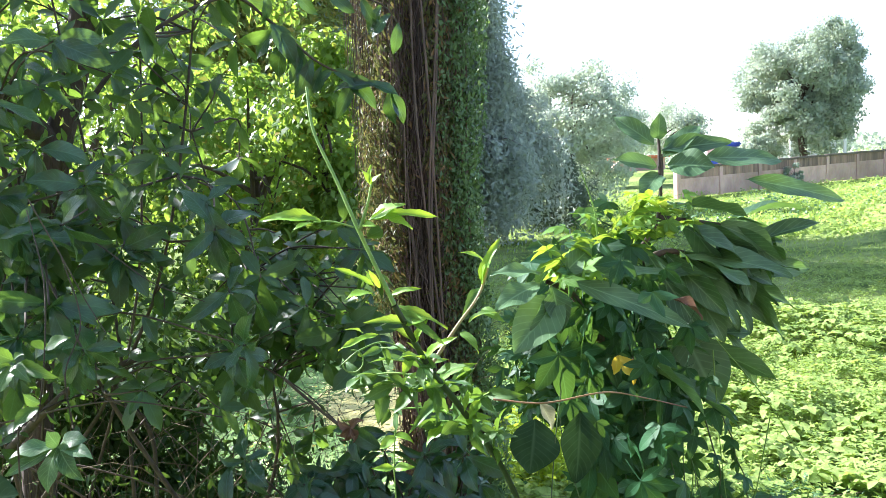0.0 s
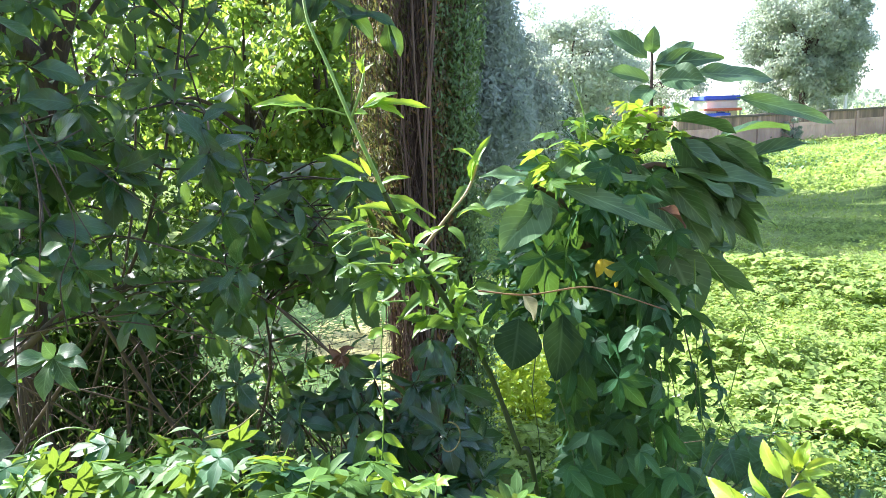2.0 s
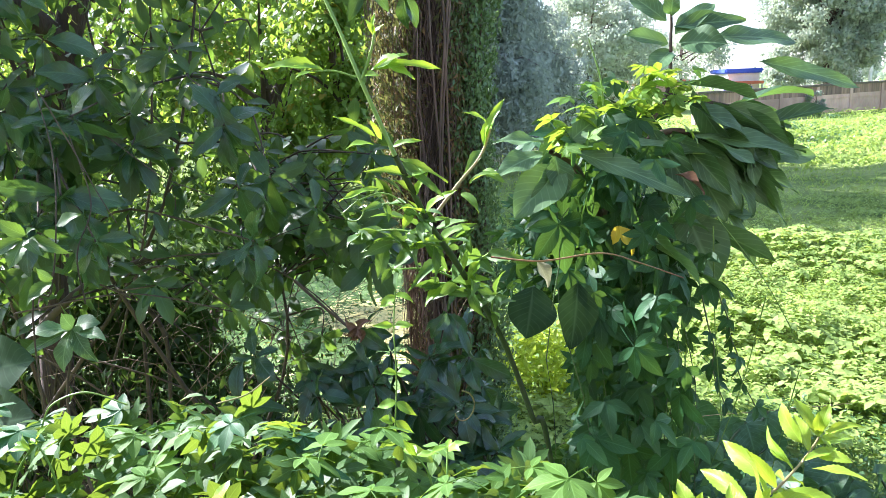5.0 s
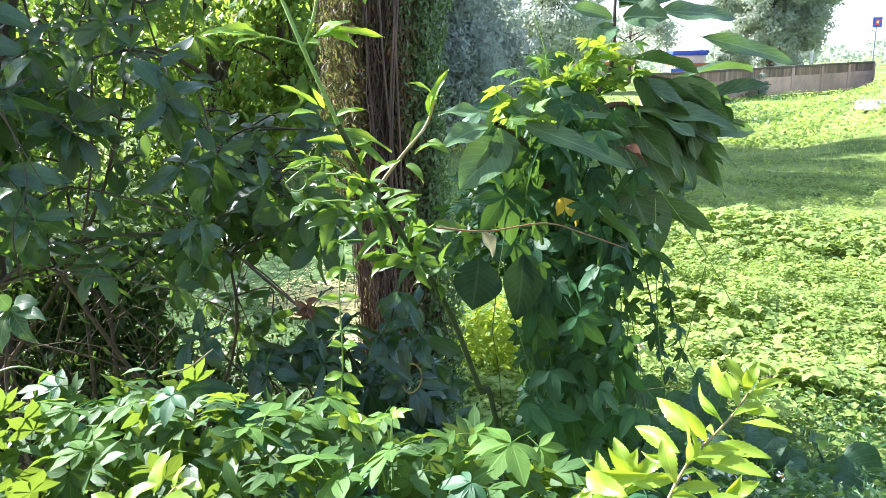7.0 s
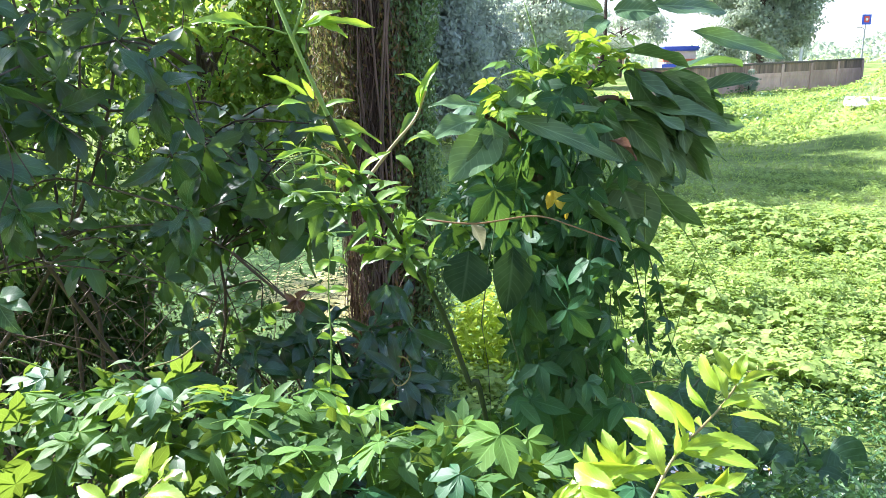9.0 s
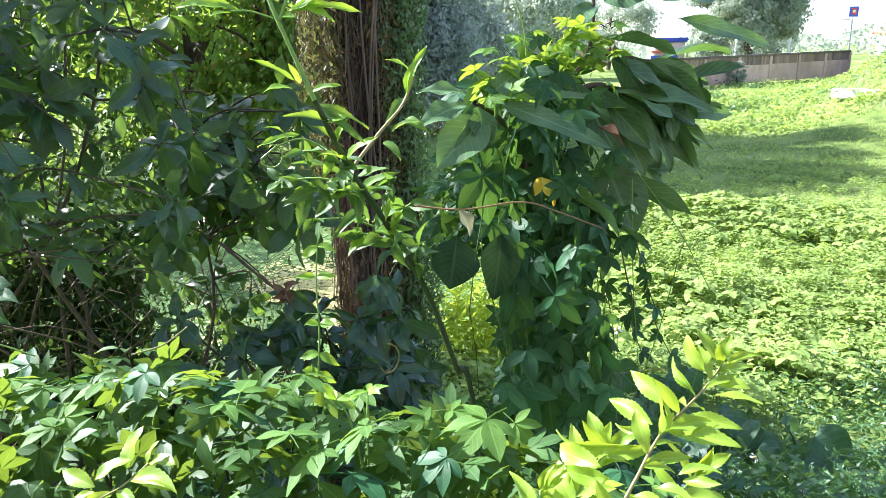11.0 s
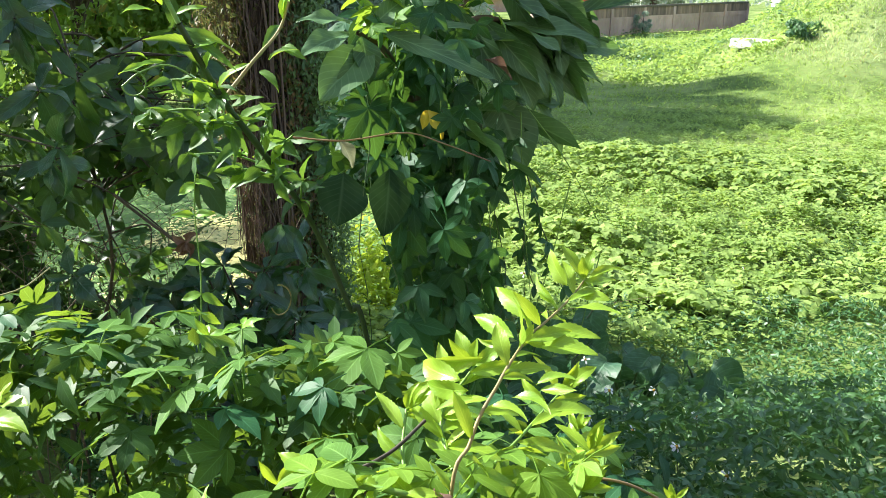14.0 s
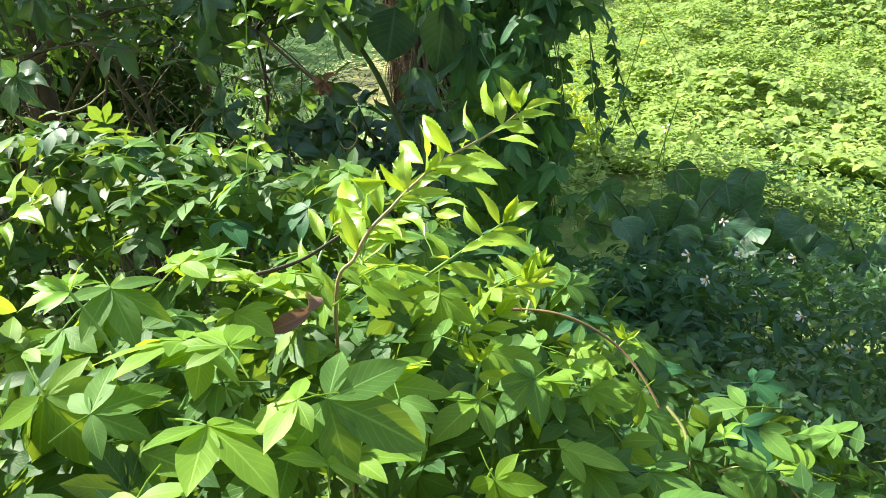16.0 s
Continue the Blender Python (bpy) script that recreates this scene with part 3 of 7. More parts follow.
    tagged(new("broadleaf_creeper", scatter("broadleaf_creeper", M_FIELD, lush, base, up, face, 1.0 + 0.8 * rng.random(len(x)), rng)),
           "low heaps of broad-leaved creeper in the sunny field", "creeper", "", "stuff")
    # upright stems of grass among them and all over the far field
    blade = [leaf(0.10, 0.008, 2, 0.3, 0.3, 0.35, 0, 0, 1.0, 0, 2), leaf(0.14, 0.008, 3, 0.3, 0.3, 0.6, 0, 0, 1.0, 0, 2), leaf(0.05, 0.022, 2, 0.4, 0.2, 0.2, 0, 0, 1.0, 0, 2)]
    n = 44000
    y = 7.0 * (50.0 / 7.0) ** rng.random(n)
    x = -1.0 + (0.95 * y + 2.5) * rng.random(n)
    z = ground_z(x, y)
    lump = np.maximum(wobble(x, y, 1.9, 3), -0.3) * 0.05 + 0.04 * wobble(x, y, 5.3, 6)
    base = np.stack([x, y, z + lump * np.minimum(1, y / 14)], -1)
    to = np.stack([0.6 * rng.standard_normal(n), 0.6 * rng.standard_normal(n), 0.5 + 0.5 * rng.random(n)], -1)
    nor = rng.standard_normal((n, 3))
    size = (0.7 + 0.7 * rng.random(n)) * np.clip(y / 13.0, 0.85, 2.4)
    tagged(new("grass", scatter("grass", M_GRASS, blade, base, to, nor, size, rng)),
           "short sunlit green grass covering the field and slopes", "grass", "", "stuff")
    # pale dry grass on the slope by the wall
    n = 36000
    x, y = 10.5 + 13.5 * rng.random(n), 15.5 + 14 * rng.random(n)
    keep = (ground_z(x, y) > 0.75) & (wobble(x, y, 1.3, 6) > -0.55) & (np.hypot(x - 12.6, y - 20.2) > 0.9)
    x, y = x[keep], y[keep]
    n = len(x)
    base = np.stack([x, y, ground_z(x, y) - 0.02], -1)
    to = np.stack([0.5 * rng.standard_normal(n), 0.5 * rng.standard_normal(n), 0.7 + 0.4 * rng.random(n)], -1)
    tagged(new("dry_grass", scatter("dry_grass", M_DRYGRASS, [leaf(0.18, 0.010, 2, 0.3, 0.3, 0.4, 0, 0, 1.0, 0, 2), leaf(0.10, 0.012, 2, 0.3, 0.3, 0.4, 0, 0, 1.0, 0, 2)], base, to, rng.standard_normal((n, 3)), 0.9 + 1.0 * rng.random(n), rng)),
           "pale dry grass on the rough slope", "grass", "", "stuff")
    # taller weeds along the ridge, the slope and the foot of the wall
    n = 30000
    k = rng.integers(0, 260, n)
    cy = 19.0 + 27 * rng.random(260) ** 1.1
    cx = 3 + 0.80 * cy * rng.random(260) + 2
    cr = 0.35 + 0.9 * rng.random(260)
    d = unit(rng, n) * (rng.random(n) ** 0.4)[:, None]
    x, y = cx[k] + d[:, 0] * cr[k], cy[k] + d[:, 1] * cr[k]
    base = np.stack([x, y, ground_z(x, y) + np.abs(d[:, 2]) * cr[k] * 0.45], -1)
    to, nor = tilt(rng, n, 0.6)
    dark = (k % 5 < 2) & (y > 21)
    tagged(new("scrub", scatter("scrub", M_HERB, [leaf(0.14, 0.08, 2, 0.35, 0.2, 0.3, 0, 0, 1.0, 0, 2)], base[dark], to[dark], nor[dark], 0.6 + 0.8 * rng.random(int(dark.sum())), rng)),
           "dark green scrub at the foot of the wall", "scrub", "", "stuff")
    base, to, nor = base[~dark], to[~dark], nor[~dark]
    n = len(base)
    tagged(new("weeds", scatter("weeds", M_FIELD, [leaf(0.12, 0.09, 2, 0.35, 0.2, 0.3, 0, 0, 1.0, 0, 2), leaf(0.2, 0.06, 2, 0.4, 0.3, 0.3, 0, 0, 1.0, 0, 2)], base, to, nor, 0.6 + 0.8 * rng.random(n), rng)),
           "clumps of leafy weeds on the rough slope", "weeds", "", "stuff")


build_field()


# ---- boundary wall, slab, far buildings ----
def build_wall():
    a, b = np.array([12.4, 40.4]), np.array([33.5, 54.9])
    run = b - a
    long = np.linalg.norm(run)
    yaw = math.degrees(math.atan2(run[1], run[0]))
    wall = thing("boundary_wall", (a[0], a[1], 0.2), "weathered plastered boundary wall with piers and dark coping", "wall", "", "structure")
    m = pose(a[0], a[1], 0, 0, 0, yaw)
    n = 7
    step = long / n
    for k in range(n):
        z0, z1 = 0.10, 1.62 + 0.03 * k
        part("panel", bevelled("panel", (k * step + 0.14, -0.07, z0), ((k + 1) * step - 0.14, 0.07, z1), M_PLASTER, 0.012), wall, "", m)
        part("stained_band", bevelled("stained_band", (k * step + 0.14, -0.078, z1 - 0.52), ((k + 1) * step - 0.14, -0.071, z1), M_STAIN, 0.002), wall, "dark rain-streaked band", m)
        part("ledge", bevelled("ledge", (k * step + 0.14, -0.10, 0.95), ((k + 1) * step - 0.14, -0.068, 1.02), M_PLASTER, 0.008), wall, "", m)
        part("coping", bevelled("coping", (k * step, -0.16, z1 + 0.003), ((k + 1) * step - 0.01, 0.16, z1 + 0.13), M_CAP, 0.02), wall, "dark mossy coping", m)
    for k in range(n + 1):
        part("pier", bevelled("pier", (k * step - 0.15, -0.13, 0.05), (k * step + 0.15, 0.13, 1.60 + 0.03 * k), M_PLASTER, 0.015), wall, "", m)


build_wall()
# unseen plain wall behind the camera, added to cut the sky's fill light
back = new("wall_behind", bevelled("wall_behind", (-9.0, -2.6, -0.3), (9.0, -2.35, 6.2), M_BACKWALL, 0.02))
tagged(back, "unseen plain wall added to block sky light from behind", "wall", "", "structure")
slab = new("concrete_slab", bevelled("concrete_slab", (-0.65, -0.18, -0.16), (0.65, 0.18, 0.12), M_CONCRETE, 0.03))
slab.matrix_world = pose(12.85, 20.45, float(ground_z(12.85, 20.45)) + 0.16, 0, 0, -55)
tagged(slab, "pale concrete slab lying on the grassy slope", "slab")


def build_house():
    h = thing("house", (22.6, 62.0, 0.8), "small white house with a blue roof behind the wall", "house")
    part("wall", bevelled("wall", (21.5, 62.0, 0.4), (24.0, 65.2, 2.72), M_WHITE, 0.03), h)
    part("roof", bevelled("roof", (21.2, 61.7, 2.723), (24.2, 65.5, 3.08), M_BLUE, 0.08), h, "blue sheet roof")
    part("awning", bevelled("awning", (20.9, 60.8, 1.88), (23.9, 61.99, 2.10), M_ORANGE, 0.03), h, "faded orange awning")
    part("door", bevelled("door", (22.3, 61.94, 0.5), (23.0, 62.02, 1.8), M_BLUE, 0.01), h, "blue door")
    part("screen", bevelled("screen", (20.7, 60.5, 0.5), (22.9, 60.58, 1.72), M_BLUE, 0.02), h, "blue sheet screen")
    for k in range(4):
        part("post", bevelled("post", (21.0 + k * 0.92, 60.9, 0.4), (21.08 + k * 0.92, 60.98, 1.88), M_GREY, 0.01), h)
    s = thing("shed", (21.0, 80.0, 0.8), "low shed with a faded orange roof", "shed")
    part("wall", bevelled("wall", (18.5, 80.0, 0.4), (23.4, 84.0, 2.1), M_PLASTER, 0.03), s)
    part("roof", bevelled("roof", (18.1, 79.5, 2.1), (23.8, 84.5, 2.4), M_ORANGE, 0.05), s)
    g = thing("gatehouse", (36.5, 74.0, 1.0), "white columned pavilion beyond the wall", "pavilion")
    for k in range(5):
        part("column", bevelled("column", (33.6 + 1.3 * k, 73.8, 0.6), (33.85 + 1.3 * k, 74.05, 3.6), M_WHITE, 0.03), g)
    part("roof", bevelled("roof", (33.2, 73.4, 3.6), (39.4, 76.5, 3.85), M_WHITE, 0.04), g)
    part("wall", bevelled("wall", (33.5, 76.0, 0.6), (39.2, 76.3, 3.6), M_WHITE, 0.02), g)
    w = thing("warehouse", (78.0, 88.0, 1.0), "long pale industrial building far away", "building")
    part("wall", bevelled("wall", (62.0, 86.0, 0.5), (104.0, 96.0, 3.5), M_WHITE, 0.05), w)
    part("roof", bevelled("roof", (61.6, 85.6, 3.5), (104.5, 96.5, 3.8), M_ORANGE, 0.06), w, "faded red roof edge")
    for k in range(9):
        part("window", bevelled("window", (64.0 + 4.3 * k, 85.94, 1.9), (65.6 + 4.3 * k, 86.02, 2.9), M_GREY, 0.01), w)


build_house()


def build_sign():
    s = thing("roadside_sign", (44.2, 72.5, 1.0), "blue square sign with a red mark on a thin pole", "sign")
    part("pole", mesh_data("pole", *tube([(44.2, 72.5, 0.6), (44.2, 72.5, 3.0), (44.2, 72.5, 4.95)], 0.05, 0.05, 8)[:2], M_GREY), s)
    part("board", bevelled("board", (43.75, 72.38, 4.85), (44.65, 72.44, 5.78), M_BLUE, 0.015), s)
    part("mark", bevelled("mark", (43.95, 72.36, 5.05), (44.45, 72.379, 5.62), M_SIGNRED, 0.006), s, "red mark")
    part("inner_mark", bevelled("inner_mark", (44.08, 72.35, 5.22), (44.32, 72.359, 5.46), M_WHITE, 0.004), s, "white mark")
    p = thing("lamp_post", (40.2, 66.0, 1.0), "thin grey post behind the boundary wall", "post")
    part("pole", mesh_data("pole", *tube([(40.2, 66.0, 0.5), (40.2, 66.0, 2.4), (40.2, 66.0, 4.3)], 0.07, 0.05, 8)[:2], M_GREY), p)
    part("arm", mesh_data("arm", *tube([(40.2, 66.0, 4.25), (39.9, 66.0, 4.42), (39.5, 66.0, 4.42)], 0.035, 0.03, 6)[:2], M_GREY), p)


build_sign()


# ---- far trees ----
def crown_mesh(name, mat, rng, centre, radii, clumps, leaves, size, shapes=None, shell=0.55, low=-0.75, cut=0.42):
    """Clumps of small leaves filling an uneven crown, with gaps between them."""
    c = unit(rng, clumps * 3) * (shell + (1 - shell) * rng.random(clumps * 3) ** 0.6)[:, None]
    c = c[(c[:, 2] > low)][:clumps]
    c *= 1 + 0.16 * wobble(c[:, 0] * 3, c[:, 1] * 3, 2.0, 3)[:, None]
    mid = np.array(centre) + c * np.array(radii)
    cr = cut * np.mean(radii) * (0.55 + 0.6 * rng.random(len(mid)))
    k = rng.integers(0, len(mid), leaves)
    d = unit(rng, leaves)
    p = mid[k] + d * (cr[k] * rng.random(leaves) ** 0.45)[:, None] * np.array([1, 1, 0.72])
    nor = d * 0.8 + np.array([-0.3, -0.1, 0.8]) + 0.5 * rng.standard_normal((leaves, 3))
    to = np.cross(nor, rng.standard_normal((leaves, 3)))
    to[:, 2] -= 0.5 * np.linalg.norm(to, axis=1)
    return scatter(name, mat, shapes or [leaf(1.0, 0.5, 2, 0.45, 0.3, 0.2, 0, 0, 1.0, 0, 2)], p, to, nor, size * (0.6 + 0.8 * rng.random(leaves)), rng), mid


def tree(name, label, base, height, trunk_r, centre, radii, mat, seed, clumps=70, leaves=14000, size=0.25, limbs=9, shell=0.55, low=-0.75, cut=0.42):
    rng = np.random.default_rng(seed)
    t = thing(name, base, label, "tree")
    base = np.array(base, float)
    centre = np.array(centre, float)
    crown, mid = crown_mesh("crown", mat, rng, centre, radii, clumps, leaves, size, None, shell, low, cut)
    top = centre + np.array([0, 0, 0.3 * radii[2]])
    way = smooth_line([base - [0, 0, 0.3], base * 0.6 + centre * 0.4 + rng.standard_normal(3) * 0.03 * height, centre - [0, 0, 0.3 * radii[2]], top], 5)
    part("trunk", mesh_data("trunk", *tube(way, trunk_r, trunk_r * 0.3, 8, 0.06, rng)[:2], M_BARK), t)
    for k in rng.choice(len(mid), min(limbs, len(mid)), replace=False):
        s = way[int(len(way) * (0.45 + 0.4 * rng.random()))]
        line = smooth_line([s, s * 0.5 + mid[k] * 0.5 + np.array([0, 0, 0.06 * height]), mid[k]], 4)
        part("limb", mesh_data("limb", *tube(line, trunk_r * 0.38, trunk_r * 0.08, 5, 0.05, rng)[:2], M_BARK), t)
    part("crown", crown, t, "", None, "stuff")
    return t


tree("roadside_tree", "tall round-crowned tree behind the wall, haze put into its pale leaves", (28.4, 59.5, 0.9), 11.3, 0.30, (28.2, 59.5, 6.9), (4.8, 4.2, 5.3), M_FAR, 31, 190, 70000, 0.24, 12, 0.30, -0.98, 0.24)
tree("hazy_tree", "broad tree beyond the field, distance haze put into its pale green", (5.4, 33.5, 0.2), 6.0, 0.25, (5.7, 33.5, 3.6), (3.2, 2.4, 3.1), M_PALE, 32, 130, 34000, 0.16, 8, 0.35, -0.95, 0.30)
tree("hazy_tree", "low pale green tree behind the field", (12.0, 60.0, 0.6), 6.0, 0.22, (12.0, 60.0, 4.4), (4.2, 3.0, 2.6), M_PALE, 33, 80, 20000, 0.22, 6, 0.35)
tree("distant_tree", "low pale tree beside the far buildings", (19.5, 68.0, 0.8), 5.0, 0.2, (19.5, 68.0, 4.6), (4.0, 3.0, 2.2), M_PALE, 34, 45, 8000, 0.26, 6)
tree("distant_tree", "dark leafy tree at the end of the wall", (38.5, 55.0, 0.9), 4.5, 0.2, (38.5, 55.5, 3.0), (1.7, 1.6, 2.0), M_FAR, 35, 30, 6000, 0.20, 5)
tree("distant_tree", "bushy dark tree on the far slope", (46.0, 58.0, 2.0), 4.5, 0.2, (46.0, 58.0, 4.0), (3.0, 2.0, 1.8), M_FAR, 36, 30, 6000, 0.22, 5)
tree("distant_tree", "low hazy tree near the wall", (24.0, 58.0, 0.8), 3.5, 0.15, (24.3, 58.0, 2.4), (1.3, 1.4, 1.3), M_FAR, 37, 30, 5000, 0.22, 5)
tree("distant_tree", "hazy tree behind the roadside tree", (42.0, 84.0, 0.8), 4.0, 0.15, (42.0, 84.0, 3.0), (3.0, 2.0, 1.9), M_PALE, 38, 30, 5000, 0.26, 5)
tree("round_bush", "round dark green bush on the slope beside the slab", (13.35, 19.1, float(ground_z(13.35, 19.1))), 0.6, 0.02, (13.35, 19.1, float(ground_z(13.35, 19.1)) + 0.20), (0.48, 0.40, 0.28), M_HERB, 39, 30, 3500, 0.09, 5)
tree("wall_bush", "small bush growing against the boundary wall", (21.0, 45.6, 0.4), 1.2, 0.03, (21.0, 45.6, 0.9), (0.5, 0.4, 0.7), M_FAR, 40, 16, 1500, 0.12, 3)


def far_wood(seed):
    """The dark line of distant woods that closes the horizon."""
    rng = np.random.default_rng(seed)
    n = 30000
    a = np.radians(-70 + 150 * rng.random(n))
    r = 105 + 50 * rng.random(n)
    hump = 2.6 + 1.6 * wobble(a * 40, a * 17, 1.0, 2) + 1.2 * wobble(a * 130, a * 60, 1.0, 7)
    x, y = r * np.sin(a), r * np.cos(a)
    base = np.stack([x, y, 0.8 + hump * rng.random(n) ** 0.7], -1)
    nor = rng.standard_normal((n, 3)) + np.array([-0.4, -0.5, 0.6])
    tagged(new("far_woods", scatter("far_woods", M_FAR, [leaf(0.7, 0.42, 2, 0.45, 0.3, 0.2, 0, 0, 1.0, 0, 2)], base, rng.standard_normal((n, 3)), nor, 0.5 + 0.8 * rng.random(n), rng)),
           "hazy line of distant woods on the horizon", "woods", "", "stuff")


far_wood(41)


def weeping_tree(name, label, base, height, spread, strands, mat, seed, leaf_size, label_cat="tree"):
    """A tree whose fine leaves hang in strands from arching limbs."""
    rng = np.random.default_rng(seed)
    t = thing(name, base, label, label_cat)
    base = np.array(base, float)
    way = smooth_line([base - [0, 0, 0.3], base + [0.1, 0, 0.4 * height], base + [0.0, 0.1, 0.9 * height]], 6)
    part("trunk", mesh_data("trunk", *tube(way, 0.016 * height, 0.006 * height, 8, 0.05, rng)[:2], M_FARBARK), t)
    heads = []
    for k in range(46):
        a, s = rng.random() * 6.283, 0.30 + 0.70 * rng.random()
        z0 = (0.22 + 0.70 * rng.random() ** 1.2) * height
        reach = spread * s * (1.12 - z0 / height) ** 0.8
        end = base + [reach * math.cos(a), reach * math.sin(a), min(0.97 * height, z0 + 0.10 * height)]
        st = base + [0, 0, z0]
        line = smooth_line([st, st * 0.45 + end * 0.55 + [0, 0, 0.07 * height], end], 5)
        part("limb", mesh_data("limb", *tube(line, 0.005 * height, 0.002 * height, 5, 0, rng)[:2], M_FARBARK), t)
        heads.append(line)
    n = strands
    pts, tos, nors = [], [], []
    for k in range(n):
        line = heads[rng.integers(0, len(heads))]
        h = line[rng.integers(0, len(line))] + rng.standard_normal(3) * 0.07 * spread
        drop = height * (0.08 + 0.30 * rng.random())
        m = 21
        s = np.linspace(0, 1, m)
        out = (h - base) * [1, 1, 0]
        out = out / (np.linalg.norm(out) + 1e-6)
        p = h + out[None] * (0.10 * spread * np.sin(s * 1.6))[:, None] - np.array([0, 0, 1.0])[None] * (drop * s ** 1.2)[:, None]
        p += rng.standard_normal((m, 3)) * 0.035 * spread
        p = p[p[:, 2] > base[2] + 0.1]
        m = len(p)
        pts.append(p)
        tos.append(np.tile([0, 0, -0.7], (m, 1)) + 0.8 * rng.standard_normal((m, 3)))
        nors.append(0.6 * rng.standard_normal((m, 3)) + np.array([-0.5, -0.5, 0.5]))
    p, to, nor = np.concatenate(pts), np.concatenate(tos), np.concatenate(nors)
    part("crown", scatter("crown", mat, [leaf(1.0, 0.22, 2, 0.4, 0.3, 0.1, 0, 0, 1.0, 0, 2), leaf(0.8, 0.38, 2, 0.4, 0.3, 0.15, 0, 0, 1.0, 0, 2)], p, to, nor, leaf_size * (0.6 + 0.8 * rng.random(len(p))), rng), t, "", None, "stuff")
    return t


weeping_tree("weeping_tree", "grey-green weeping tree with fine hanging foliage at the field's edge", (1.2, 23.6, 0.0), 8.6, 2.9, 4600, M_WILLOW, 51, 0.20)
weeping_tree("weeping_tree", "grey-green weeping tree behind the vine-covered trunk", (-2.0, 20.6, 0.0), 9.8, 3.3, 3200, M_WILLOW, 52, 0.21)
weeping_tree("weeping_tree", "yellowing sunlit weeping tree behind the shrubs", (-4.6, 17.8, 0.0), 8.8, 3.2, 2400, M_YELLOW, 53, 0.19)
# next two trees are added to close gaps in the shadow on the field
weeping_tree("weeping_tree", "tall grey-green weeping tree added behind the trunk to fill the field's shadow", (-0.5, 22.2, 0.0), 9.0, 2.4, 2200, M_WILLOW, 59, 0.20)
weeping_tree("weeping_tree", "pale green weeping tree added past the pond to fill the field's shadow", (-3.3, 19.3, 0.0), 9.2, 2.6, 1900, M_YELLOW, 60, 0.19)
weeping_tree("weeping_tree", "dusky low weeping tree by the field", (3.8, 27.0, 0.0), 3.3, 2.0, 1700, M_DUSK, 54, 0.19)
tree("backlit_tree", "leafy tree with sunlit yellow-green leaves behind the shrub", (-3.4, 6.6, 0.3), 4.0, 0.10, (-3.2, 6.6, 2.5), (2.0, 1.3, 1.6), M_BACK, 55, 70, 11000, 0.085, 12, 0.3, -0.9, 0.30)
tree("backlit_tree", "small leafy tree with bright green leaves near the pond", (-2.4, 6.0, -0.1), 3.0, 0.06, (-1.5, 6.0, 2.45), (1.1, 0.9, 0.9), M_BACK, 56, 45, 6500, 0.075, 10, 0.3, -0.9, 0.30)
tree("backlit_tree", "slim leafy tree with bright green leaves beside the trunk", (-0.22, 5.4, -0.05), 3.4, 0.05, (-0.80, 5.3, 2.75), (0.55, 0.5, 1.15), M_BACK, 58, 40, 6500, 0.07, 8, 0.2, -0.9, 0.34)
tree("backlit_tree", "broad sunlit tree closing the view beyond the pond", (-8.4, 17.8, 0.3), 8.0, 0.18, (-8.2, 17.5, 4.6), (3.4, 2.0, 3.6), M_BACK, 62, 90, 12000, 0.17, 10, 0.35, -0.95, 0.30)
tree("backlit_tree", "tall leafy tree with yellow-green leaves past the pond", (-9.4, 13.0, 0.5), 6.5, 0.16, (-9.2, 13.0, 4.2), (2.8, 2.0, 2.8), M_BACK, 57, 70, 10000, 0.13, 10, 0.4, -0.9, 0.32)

# ---- near plants ----
def tip_of(piece):
    return Vector(piece[0][np.argmax(piece[0][:, 1])])


def stock(name, pieces, mat):
    """A few meshes of one kind of leaf, shared by all its copies."""
    return [(mesh_data(name, *p[:2], mat, p[2]), tip_of(p)) for p in pieces]


def blade(parent, shapes, base, tip, wide, normal=(0, 0, 1), rng=RNG, name="leaf", label="", thick=None):
    """One leaf object from base to tip, wide metres broad."""
    me, end = shapes[rng.integers(0, len(shapes))]
    chord = Vector(tip) - Vector(base)
    s = chord.length / end.length
    m = aim(base, chord, normal) @ pose(0, 0, 0, -math.degrees(math.atan2(end.z, end.y)), 0, 0)
    z = s if thick is None else thick
    return part(name, me, parent, label, m @ Matrix.Diagonal((wide, s, z, 1)))


LAST = {}


def spot(parent, shapes, base, to, normal, size, rng=RNG, name="leaf", label=""):
    me, end = shapes[rng.integers(0, len(shapes))]
    return part(name, me, parent, label, aim(base, to, normal) @ Matrix.Diagonal((size, size, size, 1)))


def stem(parent, points, r0, r1, mat, name="stem", sides=6, steps=6, label=""):
    line = smooth_line(points, steps)
    LAST["stem"] = part(name, mesh_data(name, *tube(line, r0, r1, sides, 0.04)[:2], mat), parent, label)
    return line


def whorl(rng, centre, axis, count, length):
    """Places, directions and faces of leaves set round the end of a twig."""
    axis = Vector(axis).normalized()
    a = axis.orthogonal().normalized()
    b = axis.cross(a)
    start = rng.random() * 6.283
    out = []
    for k in range(count):
        th = start + 6.283 * k / count + 0.5 * rng.standard_normal()
        side = a * math.cos(th) + b * math.sin(th)
        lift = 0.15 + 0.60 * rng.standard_normal()
        to = side + axis * lift + Vector((0, 0, -0.48))
        face = axis * 0.7 + Vector((-0.15, -0.20, 0.7)) - side * 0.3 + Vector(0.55 * rng.standard_normal(3))
        out.append((Vector(centre) + side * 0.006 - axis * 0.012 * rng.random(), to, face, length * (0.6 + 0.75 * rng.random())))
    return out


